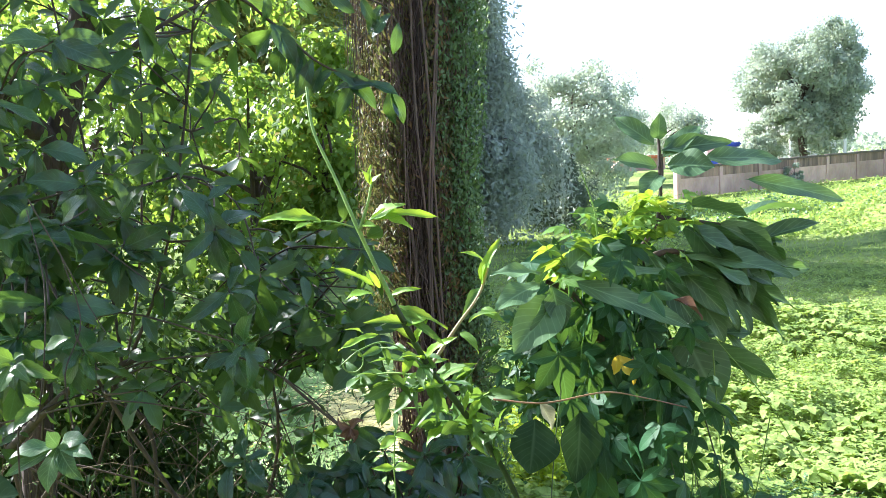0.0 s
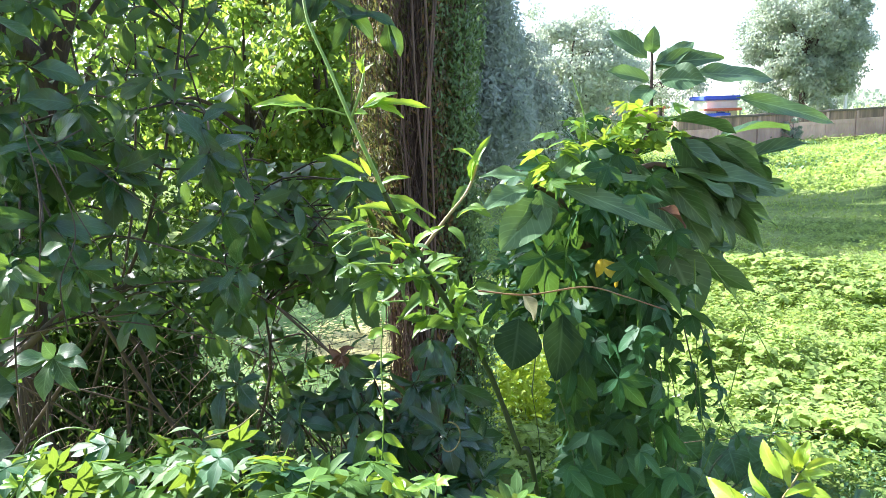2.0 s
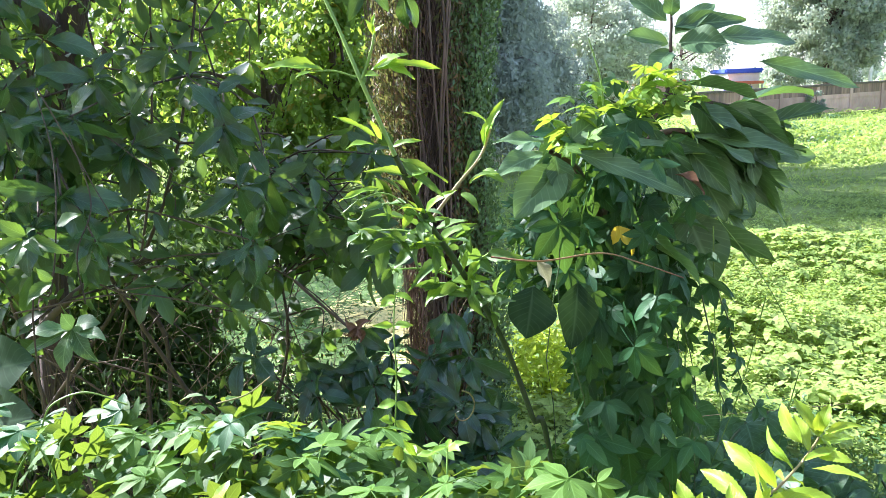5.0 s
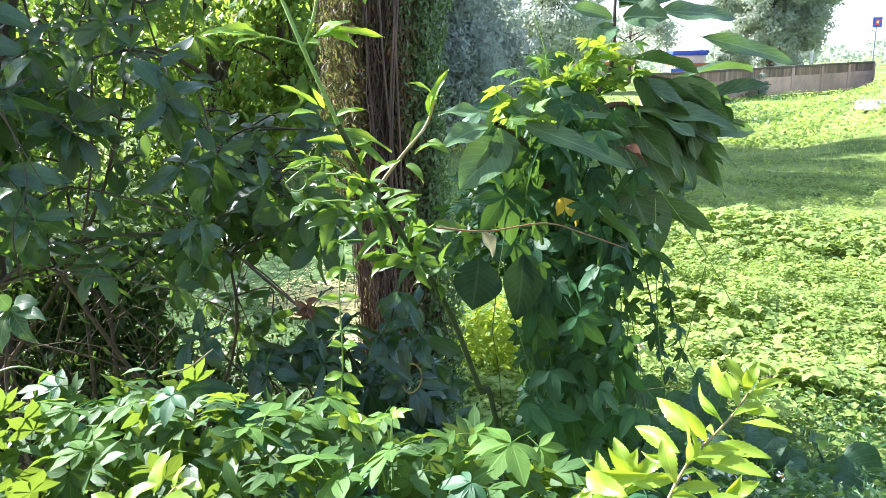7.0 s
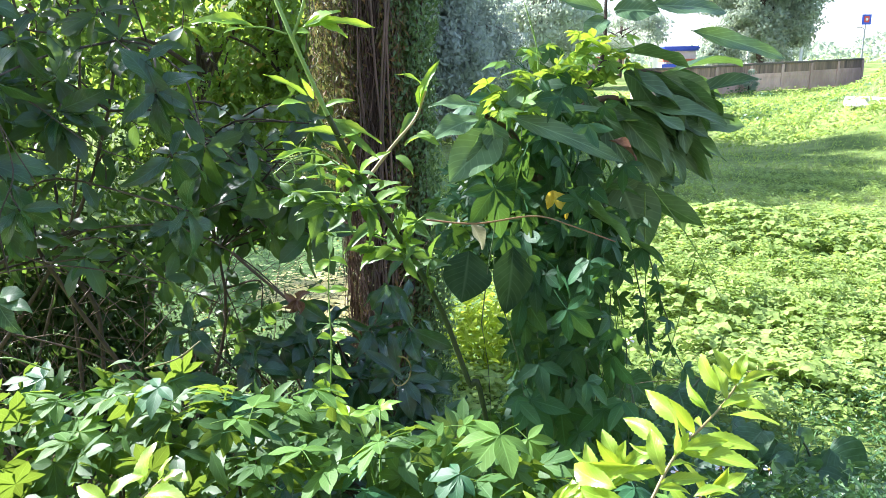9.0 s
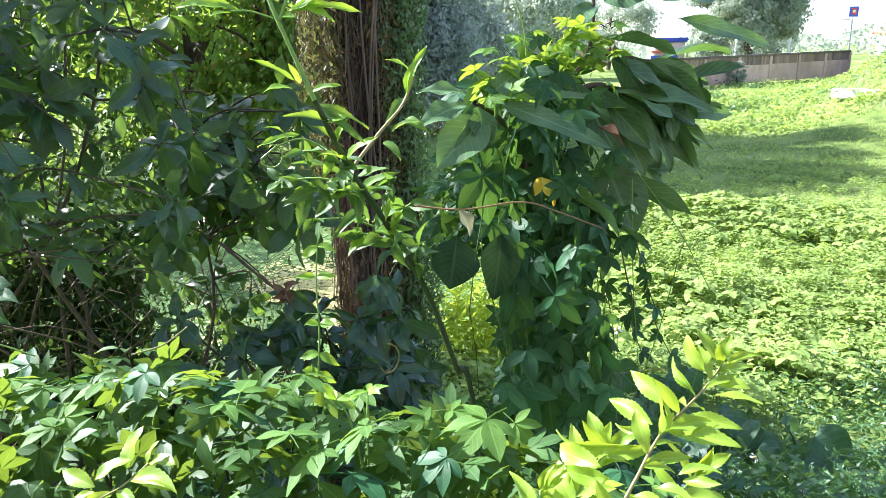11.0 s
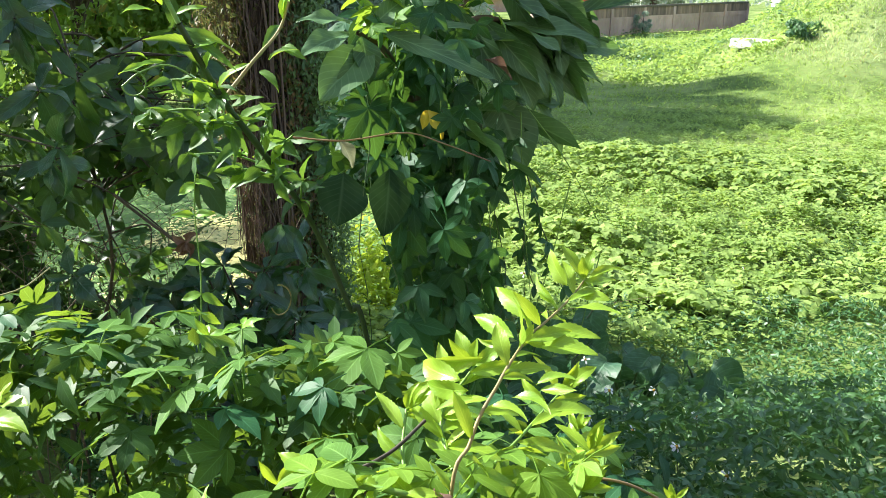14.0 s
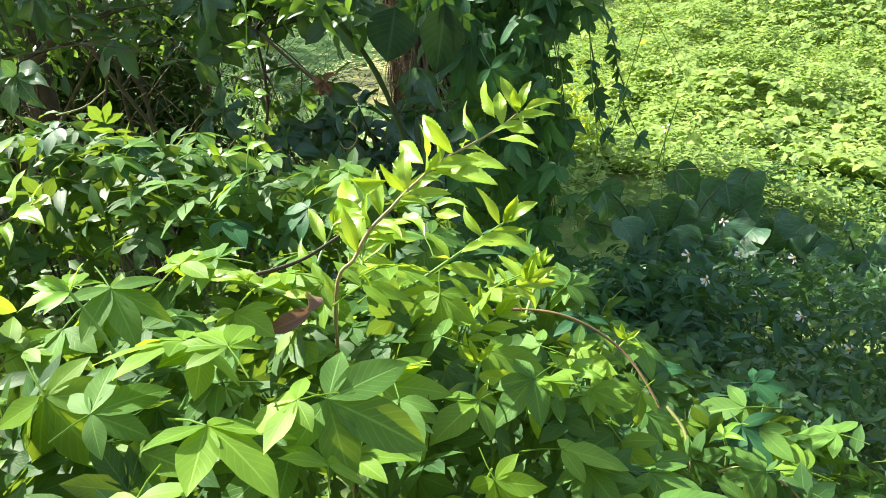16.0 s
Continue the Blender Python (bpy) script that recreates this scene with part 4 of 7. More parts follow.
def rows(items):
    return (np.array([tuple(i[0]) for i in items]), np.array([tuple(i[1]) for i in items]),
            np.array([tuple(i[2]) for i in items]), np.array([i[3] for i in items]))


OVAL = [leaf(1.0, 0.36, 10, 0.55, 0.22, 0.22, 0.09, 0, 0.95, 0.25, 5, 0.5), leaf(1.0, 0.40, 10, 0.54, 0.16, 0.32, 0.12, 0, 0.9, -0.3, 5, 2.0),
        leaf(1.0, 0.31, 10, 0.52, 0.35, 0.14, 0.09, 0, 1.05, 0.4, 5, 4.0), leaf(1.0, 0.42, 10, 0.54, 0.20, 0.45, 0.10, 0, 0.9, 0.0, 5, 1.0),
        leaf(1.0, 0.34, 10, 0.52, 0.50, 0.28, 0.12, 0, 1.0, -0.5, 5, 3.0), leaf(1.0, 0.28, 10, 0.50, 0.6, 0.5, 0.12, 0, 1.05, 0.7, 5, 5.0)]
OVAL_LOW = [leaf(1.0, 0.42, 4, 0.55, 0.22, 0.18, 0.05, 0, 0.75, 0.1, 3), leaf(1.0, 0.38, 4, 0.5, 0.28, 0.28, 0.0, 0, 0.8, -0.2, 3)]
OVAL_TINY = [leaf(1.0, 0.42, 2, 0.5, 0.22, 0.18, 0, 0, 0.8, 0, 2), leaf(1.0, 0.34, 2, 0.45, 0.3, 0.3, 0, 0, 0.9, 0, 2)]
SHRUB_LEAF = stock("leaf", OVAL, M_SHRUB)


def over_pond(x, y, z):
    """True in the opening of the branches, cut to the camera's view of the pond."""
    return -0.27 < x / y < -0.05 and -0.37 < (z - 2.42) / y < -0.235


def in_glade(x, y, z):
    """True where the shrub is thinned to fit the camera's view of the sunlit trees behind it."""
    return -0.37 < x / y < -0.12 and -0.15 < (z - 2.42) / y < 0.05


def clear_of_pond(p):
    """Leaves outside that opening, and a few within it."""
    a, b = p[:, 0] / p[:, 1], (p[:, 2] - 2.42) / p[:, 1]
    inside = (a > -0.26) & (a < -0.05) & (b > -0.36) & (b < -0.24)
    return ~inside | (np.arange(len(p)) % 9 == 0)


# ---- large shrub with dark whorled leaves ----
def build_shrub():
    rng = np.random.default_rng(61)
    t = thing("broadleaf_shrub", (-1.5, 3.4, float(ground_z(-1.5, 3.4))), "tall shaded shrub with dark glossy whorled leaves", "shrub")
    limbs = []
    starts = [(-1.55, 3.45), (-1.2, 3.2), (-2.0, 3.1), (-1.65, 3.65), (-2.4, 3.6), (-1.75, 3.9)]
    for k in range(11):
        sx, sy = starts[k % 6]
        sx, sy = sx + 0.1 * rng.standard_normal(), sy + 0.1 * rng.standard_normal()
        z = float(ground_z(sx, sy))
        ex, ey = sx + (-1.3 + 2.6 * rng.random()), sy - 0.9 + 1.1 * rng.random()
        ez = 2.3 + 1.6 * rng.random()
        ex = min(ex, -0.25 * ey - 0.05)
        pts = [(sx, sy, z - 0.1), (sx * 0.8 + ex * 0.2 + 0.2 * rng.standard_normal(), sy, z + 0.5), (sx * 0.4 + ex * 0.6 + 0.2 * rng.standard_normal(), sy * 0.5 + ey * 0.5, 0.5 * z + 0.5 * ez), (ex, ey, ez)]
        limbs.append(stem(t, pts, 0.008 + 0.008 * rng.random(), 0.004, M_TWIG, "limb", 6, 6))
    limbs.append(stem(t, [(-2.25, 3.9, 0.7), (-2.15, 3.9, 1.7), (-1.95, 3.88, 2.6), (-1.70, 3.85, 3.4), (-1.6, 3.8, 4.6)], 0.085, 0.06, M_BARK, "trunk", 9, 6))
    limbs.append(stem(t, [(-1.93, 3.87, 2.7), (-2.1, 3.5, 2.93), (-2.5, 3.2, 3.0)], 0.06, 0.045, M_BARK, "limb", 8, 6))
    joints = np.concatenate(limbs)
    # long thin branches that cross in front
    for pts, r in (([(-1.45, 2.34, 1.75), (-1.139, 2.300, 1.810), (-0.950, 2.250, 1.819), (-0.700, 2.200, 1.776)], 0.0045), ([(-1.32, 2.62, 1.78), (-1.185, 2.600, 1.720), (-1.053, 2.600, 1.633), (-0.889, 2.550, 1.495)], 0.0045),
                   ([(-0.82, 2.85, 1.80), (-0.700, 2.800, 1.756), (-0.562, 2.750, 1.678), (-0.429, 2.700, 1.558)], 0.0050), ([(-1.15, 2.25, 2.38), (-1.006, 2.200, 2.303), (-0.848, 2.150, 2.195), (-0.689, 2.100, 2.140)], 0.0032),
                   ([(-1.10, 2.02, 2.45), (-1.015, 2.000, 2.286), (-0.969, 2.000, 2.178), (-0.916, 1.980, 2.093)], 0.0032), ([(-0.92, 2.75, 1.84), (-0.765, 2.700, 1.875), (-0.571, 2.650, 1.949), (-0.366, 2.600, 1.995)], 0.0036),
                   ([(-1.85, 3.05, 1.42), (-1.668, 3.000, 1.579), (-1.521, 3.000, 1.689), (-1.383, 3.000, 1.742), (-1.245, 3.050, 1.784)], 0.020), ([(-1.62, 3.3, 1.70), (-1.540, 3.300, 1.626), (-1.427, 3.300, 1.482), (-1.362, 3.300, 1.322), (-1.377, 3.300, 1.00)], 0.015)):
        r = r if r > 0.01 else 0.7 * r
        stem(t, pts, r, r * 0.6, M_TWIG, "branch", 6, 6)
    tips = []
    for k in range(300):
        y = 2.05 + 1.9 * rng.random() ** 0.8
        right = -0.185 * y if rng.random() < 0.7 else -0.10 * y
        x = right - (0.75 * y) * rng.random() ** 1.15
        low = 1.72 - 0.22 * (y - 2.5) - (0.32 if x > -0.30 * y or rng.random() < 0.25 else 0.0)
        z = low + (0.95 + 0.50 * y) * rng.random() ** 0.9
        if (over_pond(x, y, z) and rng.random() < 0.9) or (z > 2.05 and x > -0.245 * y) or (in_glade(x, y, z) and rng.random() < 0.6):
            continue
        tips.append((x, y, z))
    # full branches at the outer end
    for k in range(26):
        y = 2.0 + 0.6 * rng.random()
        tips.append((-(0.42 + 0.22 * rng.random()) * y, y, 2.42 + (-0.20 + 0.24 * rng.random()) * y))
    # the side towards the trunk
    for k in range(62):
        y = 2.55 + 1.1 * rng.random()
        p = ((-0.26 + 0.16 * rng.random() ** 1.3) * y, y, 2.42 - (0.04 + 0.19 * rng.random()) * y)
        if not in_glade(*p) or rng.random() < 0.5:
            tips.append(p)
    twigs, near, far = [], [], []
    for x, y, z in tips:
        p = np.array([x, y, z])
        d = np.linalg.norm((joints - p) * [1, 1, 0.8], axis=1)
        j = joints[np.argmin(d + 0.15 * rng.random(len(d)))]
        mid = 0.5 * (p + j) + [0, 0, 0.06] + 0.05 * rng.standard_normal(3)
        line = smooth_line([j, mid, p], 4)
        twigs.append(tube(line, 0.0055, 0.0028, 4))
        axis = Vector(p - mid).normalized() + Vector((0.1, -0.55, 0.35))
        ws = whorl(rng, p, axis, int(rng.integers(5, 9)), 0.132 if y < 2.75 else 0.122)
        # single leaves further down the twig
        for s in (2, 4, 5):
            side = Vector(unit(rng, 1)[0])
            ws.append((Vector(line[s]), side + Vector((0, -0.3, -0.2)), Vector((-0.1, -0.5, 0.8)), 0.10 + 0.05 * rng.random()))
        (near if y < 2.75 else far).extend(ws)
    part("twig_mass", mesh_data("twig_mass", *join(twigs)[:2], M_TWIG), t, "", None, "stuff")
    near.sort(key=lambda w: w[0].y)
    for b, to, face, size in near[:300]:
        spot(t, SHRUB_LEAF, b, to, face, size, rng)
    b, to, nor, size = rows(near[300:] + far)
    part("foliage", scatter("foliage", M_SHRUB_S, OVAL_LOW, b, to, nor, size, rng), t, "", None, "stuff")
    # deeper leaves of the same shrub, and its sunny side, sunlight in the colour
    n = 14000
    y = 2.9 + 2.3 * rng.random(n)
    x = -0.09 * y - 1.15 * y * rng.random(n) ** 0.9
    z = 1.50 - 0.10 * (y - 3) + (0.9 + 0.55 * y) * rng.random(n)
    keep = (wobble(x * 1.5, z * 1.5, 2.0, 1) + 0.5 * wobble(y * 2, z * 3, 2.0, 4)) > np.where(x < -0.42 * y, -0.14, 0.06)
    p = np.stack([x, y, z], -1)[keep]
    n = len(p)
    to = rng.standard_normal((n, 3)) + np.array([0, -0.3, -0.4])
    nor = rng.standard_normal((n, 3)) * 0.6 + np.array([-0.3, 0.1, 0.8])
    sizes = 0.045 + 0.05 * rng.random(n)
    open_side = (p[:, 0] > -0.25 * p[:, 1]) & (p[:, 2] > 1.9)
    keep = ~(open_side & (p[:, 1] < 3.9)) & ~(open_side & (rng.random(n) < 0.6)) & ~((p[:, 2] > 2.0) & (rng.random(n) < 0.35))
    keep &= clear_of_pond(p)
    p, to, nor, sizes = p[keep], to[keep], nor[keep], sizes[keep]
    # dark copies low, near and outward, bright ones elsewhere: shade and sun by colour
    shady = ((p[:, 1] < 3.5) & (rng.random(len(p)) < 0.45)) | (p[:, 2] < 2.20) | ((p[:, 0] < -0.41 * p[:, 1]) & (rng.random(len(p)) < np.where(p[:, 2] < 2.6, 0.85, 0.45)))
    part("foliage", scatter("foliage", M_SHRUB_S, OVAL_LOW, p[shady], to[shady], nor[shady], sizes[shady], rng), t, "", None, "stuff")
    part("foliage", scatter("foliage", M_BACK, OVAL_LOW, p[~shady], to[~shady], nor[~shady], sizes[~shady], rng), t, "inner leaves with sunlight put into their yellow-green colour", None, "stuff")
    # unseen crown added above to keep the sun off the shrub
    high, _ = crown_mesh("crown", M_SHRUB_S, rng, (-4.2, 4.8, 5.1), (1.5, 1.2, 0.7), 40, 1100, 0.16, OVAL_LOW, 0.2, -0.9, 0.34)
    part("crown", high, t, "unseen leafy crown added overhead to shade the shrub", None, "stuff")
    # second unseen crown, added to shade the hanging creeper
    high, _ = crown_mesh("crown", M_SHRUB_S, rng, (-1.95, 2.5, 3.75), (1.0, 0.50, 0.40), 26, 240, 0.14, OVAL_LOW, 0.2, -0.9, 0.42)
    part("crown", high, t, "", None, "stuff")
    # limb added to carry the unseen crown
    stem(t, [(-1.6, 3.8, 4.5), (-2.6, 4.2, 4.9), (-4.1, 4.8, 5.1)], 0.055, 0.02, M_BARK, "limb", 7, 5)
    # overhanging branch with hanging leaves
    br = stem(t, [(-1.354, 2.961, 2.776), (-1.163, 3.090, 3.039), (-0.874, 3.313, 3.233), (-0.711, 3.404, 3.136), (-0.509, 3.435, 2.948), (-0.218, 3.423, 2.825)], 0.011, 0.004, M_TWIG, "limb", 6, 6)
    br2 = stem(t, [(-0.873, 3.315, 3.244), (-0.606, 3.418, 3.261), (-0.274, 3.516, 3.225), (-0.166, 3.505, 3.123)], 0.006, 0.003, M_TWIG, "limb", 5, 5)
    for k in range(16):
        q = br[len(br) - 1 - int(k * 0.85)]
        side = 1 if k % 2 else -1
        to = Vector((0.55 * side + 0.25 * rng.standard_normal(), -0.35 * rng.random(), -0.75 + 0.55 * rng.standard_normal()))
        spot(t, SHRUB_LEAF, q, to, (0.2 * side, -0.9, 0.35), 0.16 + 0.06 * rng.random(), rng)
    for k in range(7):
        q = br2[len(br2) - 1 - 2 * k]
        spot(t, SHRUB_LEAF, q, (0.4 * rng.standard_normal() + 0.2, -0.2, -0.7 + 0.3 * rng.standard_normal()), (0.1, -0.9, 0.4), 0.15, rng)


build_shrub()


def build_brush():
    """Thin upright stems and dry hanging strands under the shrub."""
    rng = np.random.default_rng(62)
    t = thing("brushwood", (-1.6, 4.0, float(ground_z(-1.6, 4.0))), "tangle of thin brown stems under the shrub", "brushwood")
    pieces = []
    for k in range(260):
        y = 3.0 + 2.3 * rng.random()
        x = -0.14 * y - 0.62 * y * rng.random()
        z = float(ground_z(x, y)) - 0.05
        h = 0.7 + 1.3 * rng.random()
        lean = 0.85 * rng.standard_normal(2)
        line = smooth_line([(x, y, z), (x + lean[0] * 0.2 + 0.1 * rng.standard_normal(), y + lean[1] * 0.3, z + 0.35 * h), (x + lean[0] * 0.5 + 0.12 * rng.standard_normal(), y + lean[1] * 0.4, z + 0.7 * h), (x + lean[0] + 0.15 * rng.standard_normal(), y + lean[1] * 0.6, z + h * (0.6 + 0.4 * rng.random()))], 4)
        pieces.append(tube(line, 0.0016 + 0.005 * rng.random() ** 4, 0.0009, 4))
    part("stem_tangle", mesh_data("stem_tangle", *join(pieces)[:2], M_STRAW), t, "", None, "stuff")
    for k in range(9):
        y = 3.0 + 0.9 * rng.random()
        x = -0.30 * y - 0.42 * y * rng.random()
        z = float(ground_z(x, y)) - 0.05
        stem(t, [(x, y, z), (x - 0.15 + 0.2 * rng.standard_normal(), y, z + 0.4), (x - 0.4 + 0.3 * rng.standard_normal(), y + 0.1, z + 0.9), (x - 0.9 + 0.5 * rng.standard_normal(), y + 0.1, z + 1.3)], 0.0075, 0.004, M_TWIG, "branch", 6, 5)
    n = 3000
    y = 3.1 + 1.8 * rng.random(n)
    x = -0.14 * y - 0.65 * y * rng.random(n)
    p = np.stack([x, y, ground_z(x, y) + 0.03 + 1.0 * rng.random(n) ** 1.6], -1)
    to = rng.standard_normal((n, 3)) + np.array([0, 0, -0.9])
    nor = rng.standard_normal((n, 3)) + np.array([0, -0.4, 0.3])
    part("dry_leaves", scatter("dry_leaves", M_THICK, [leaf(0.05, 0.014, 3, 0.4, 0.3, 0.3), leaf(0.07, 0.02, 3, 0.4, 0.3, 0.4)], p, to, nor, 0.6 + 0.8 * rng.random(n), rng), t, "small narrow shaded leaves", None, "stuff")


build_brush()


def build_low_shrub():
    rng = np.random.default_rng(63)
    t = thing("low_shrub", (-0.1, 2.75, float(ground_z(-0.1, 2.75))), "low shrub of dark whorled leaves before the trunk", "shrub")
    z0 = float(ground_z(-0.1, 2.75))
    tips = [(-0.513, 2.440, 1.394), (-0.734, 2.512, 1.521), (-0.371, 2.632, 1.572), (-0.267, 2.570, 1.505), (-0.127, 2.568, 1.480), (0.012, 2.522, 1.492), (-0.405, 2.323, 1.306), (-0.168, 2.438, 1.346),
            (-0.013, 2.393, 1.361), (0.093, 2.319, 1.232), (-0.610, 2.316, 1.295), (-0.064, 2.696, 1.606), (-0.784, 2.429, 1.370), (-0.319, 2.451, 1.428)]
    for k in range(20):
        tips.append((-0.42 + 0.48 * rng.random(), 2.15 + 0.35 * rng.random(), 0.95 + 0.42 * rng.random()))
    for k in range(54):
        p = (-0.55 + 0.62 * rng.random(), 2.40 + 0.6 * rng.random(), 0.80 + 0.75 * rng.random())
        if not over_pond(*p):
            tips.append(p)
    for k, p in enumerate(tips):
        p = np.array(p)
        b = np.array([-0.1 + 0.25 * rng.standard_normal(), 2.8 + 0.1 * rng.standard_normal(), z0 - 0.05])
        line = stem(t, [b, 0.55 * b + 0.45 * p + [0, 0, 0.1], p], 0.007, 0.003, M_TWIG, "branch", 5, 5)
        axis = Vector((0.3 * rng.standard_normal(), -0.55, 0.6))
        ws = whorl(rng, p, axis, int(rng.integers(6, 9)), 0.135)
        for b2, to, face, size in ws:
            spot(t, SHRUB_LEAF, b2, to, face, size, rng)
    stem(t, [(-0.620, 2.711, 1.739), (-0.510, 2.646, 1.658), (-0.394, 2.582, 1.579)], 0.006, 0.005, M_TWIG, "branch")
    dead = stock("leaf", [leaf(1.0, 0.5, 5, 0.5, 0.9, 0.5, 0.2, 0, 0.8, 0.8, 5)], M_DEAD)
    for k in range(6):
        spot(t, dead, Vector((-0.374, 2.546, 1.604)), (rng.standard_normal(), -0.4, rng.standard_normal() - 0.3), (0, -1, 0.3), 0.06, rng, "leaf", "curled dry brown leaf")


build_low_shrub()


def build_thicket():
    """The dense shaded growth between the shrub and the pond."""
    rng = np.random.default_rng(64)
    n = 24000
    y = 4.7 + 1.6 * rng.random(n)
    x = -1.18 - 5.0 * rng.random(n) ** 1.2
    low = rng.random(n) < 0.45
    y = np.where(low, 4.25 + 0.5 * rng.random(n), y)
    top = 2.0 + 0.5 * wobble(x, y, 1.7, 2) + 0.7 * sstep(1.3, 1.9, -x)
    p = np.stack([x, y, ground_z(x, y) + np.where(low, 1.5, top) * rng.random(n)], -1)
    to = rng.standard_normal((n, 3)) + np.array([0, -0.2, -0.5])
    nor = 0.7 * rng.standard_normal((n, 3)) + np.array([-0.3, -0.3, 0.7])
    keep = clear_of_pond(p) & ((p[:, 2] > 1.35) | (p[:, 0] < -2.0) | (wobble(p[:, 0], p[:, 2] * 1.5, 3.1, 4) > -0.12))
    p, to, nor, n = p[keep], to[keep], nor[keep], int(keep.sum())
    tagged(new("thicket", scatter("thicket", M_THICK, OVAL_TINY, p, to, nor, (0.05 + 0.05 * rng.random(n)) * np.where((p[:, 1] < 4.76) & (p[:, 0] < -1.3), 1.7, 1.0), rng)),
           "dense dark green thicket beside the pond", "thicket", "", "stuff")


build_thicket()


# ---- vine-covered trunk ----
def build_trunk():
    rng = np.random.default_rng(71)
    gx, gy = -0.06, 3.80
    z0 = float(ground_z(gx, gy))
    t = thing("vine_covered_tree", (gx, gy, z0), "thick old tree trunk wrapped in hanging roots and vines", "tree")
    way = smooth_line([(gx, gy, z0 - 0.2), (gx - 0.005, gy + 0.02, 1.2), (-0.085, 3.95, 1.95), (-0.085, 4.0, 2.5), (-0.06, 4.06, 3.1), (-0.02, 4.1, 4.2), (0.0, 4.15, 5.6)], 8)
    n = len(way)
    sides = 28
    v, q, uv = tube(way, 0.165, 0.15, sides)
    ang = np.tile(np.arange(sides) * 6.283 / sides, n)
    c = np.repeat(way, sides, 0)
    ridge = 1 + 0.10 * np.sin(ang * 5 + c[:, 2] * 1.5) + 0.06 * np.sin(ang * 9 - c[:, 2] * 2.3) + 0.25 * np.clip(1.0 - (c[:, 2] - z0) / 0.5, 0, 1)
    v = c + (v - c) * ridge[:, None]
    part("trunk", mesh_data("trunk", v, q, M_BARK), t)
    # high limbs and the crown above, unseen, set to shade shrub and bank
    for k in range(7):
        a = 6.283 * k / 7 + 0.4
        e = np.array([0.05 + 2.0 * math.cos(a), 4.15 + 1.6 * math.sin(a), 6.3 + 0.5 * rng.random()])
        stem(t, [way[-3], (way[-3] + e) / 2 + [0, 0, 0.4], e], 0.07, 0.02, M_BARK, "limb", 6, 5)
    crown, _ = crown_mesh("crown", M_BACK, rng, (-0.2, 4.2, 6.9), (2.6, 2.0, 1.1), 50, 7000, 0.10, None, 0.3, -0.7, 0.35)
    part("crown", crown, t, "", None, "stuff")
    # hanging roots and dry vines that hug it

    def skin(z):
        i = np.clip(np.searchsorted(way[:, 2], z), 1, n - 1)
        f = (z - way[i - 1, 2]) / (way[i, 2] - way[i - 1, 2] + 1e-9)
        return way[i - 1] * (1 - f) + way[i] * f

    pieces = []
    for k in range(820):
        a = -1.57 + 1.9 * (2 * rng.random() - 1)
        out = 0.155 + 0.05 * rng.random() ** 2 + 0.07 * (math.cos(a) < -0.4) * rng.random()
        top = 1.0 + 4.4 * rng.random()
        bot = max(z0 - 0.05, top - 0.8 - 2.0 * rng.random())
        zs = np.linspace(top, bot, 22)
        drift = np.cumsum(0.075 * rng.standard_normal(22))
        wav, ph = 0.08 + 0.34 * rng.random() ** 2, rng.random() * 6.283
        pts = []
        for z, dr in zip(zs, drift):
            aa = a + wav * math.sin(z * 3.2 + ph) + dr + 0.02 * rng.standard_normal()
            c0 = skin(z)
            pts.append(c0 + [out * math.cos(aa), out * math.sin(aa), 0])
            pts[-1][2] = z
        pieces.append(tube(np.array(pts), 0.0013 + 0.0034 * rng.random() ** 4, 0.0010, 3))
    part("root_curtain", mesh_data("root_curtain", *join(pieces)[:2], M_ROOT), t, "thin reddish-brown hanging roots", None, "stuff")
    for k in range(7):
        a = -1.57 + 1.3 * rng.standard_normal()
        pts = []
        ph = rng.random() * 6.283
        for z in np.linspace(5.2, z0 - 0.05, 12):
            aa = a + 0.22 * math.sin(z * 1.5 + ph)
            pts.append(skin(z) * [1, 1, 0] + [0.215 * math.cos(aa), 0.215 * math.sin(aa), z])
        part("vine_stem", mesh_data("vine_stem", *tube(smooth_line(pts, 3), 0.007, 0.005, 6, 0.06, rng)[:2], M_ROOT), t)

    def cover(name, count, a0, aspread, r0, r1, zlo, zhi, mat, shapes, hang, label):
        a = a0 + aspread * (2 * rng.random(count) - 1)
        z = zlo + (zhi - zlo) * rng.random(count)
        r = r0 + (r1 - r0) * rng.random(count) * (0.7 + 0.3 * wobble(z, a * 2, 3.0, 2))
        c0 = np.array([skin(h) for h in z])
        p = np.stack([c0[:, 0] + r * np.cos(a), c0[:, 1] + r * np.sin(a), z], -1)
        outw = np.stack([np.cos(a), np.sin(a), 0.4 * np.ones(count)], -1)
        to = np.tile([0, 0, -1.0], (count, 1)) * hang + 0.7 * rng.standard_normal((count, 3))
        part(name, scatter(name, mat, shapes, p, to, outw + 0.4 * rng.standard_normal((count, 3)), 0.7 + 0.6 * rng.random(count), rng), t, label, None, "stuff")

    small = [heart(0.026, 2, 0.2, rng, 3), leaf(0.032, 0.015, 2, 0.4, 0.3, 0.3), leaf(0.036, 0.013, 2, 0.4, 0.3, 0.3)]
    thin = [leaf(0.040, 0.013, 2, 0.4, 0.4, 0.3), leaf(0.030, 0.014, 2, 0.4, 0.5, 0.5, 0.1), leaf(0.05, 0.010, 2, 0.35, 0.4, 0.2)]
    cover("ivy", 15000, -0.30, 0.60, 0.17, 0.37, z0 + 0.5, 5.3, M_IVY, small, 1.0, "small green ivy leaves")
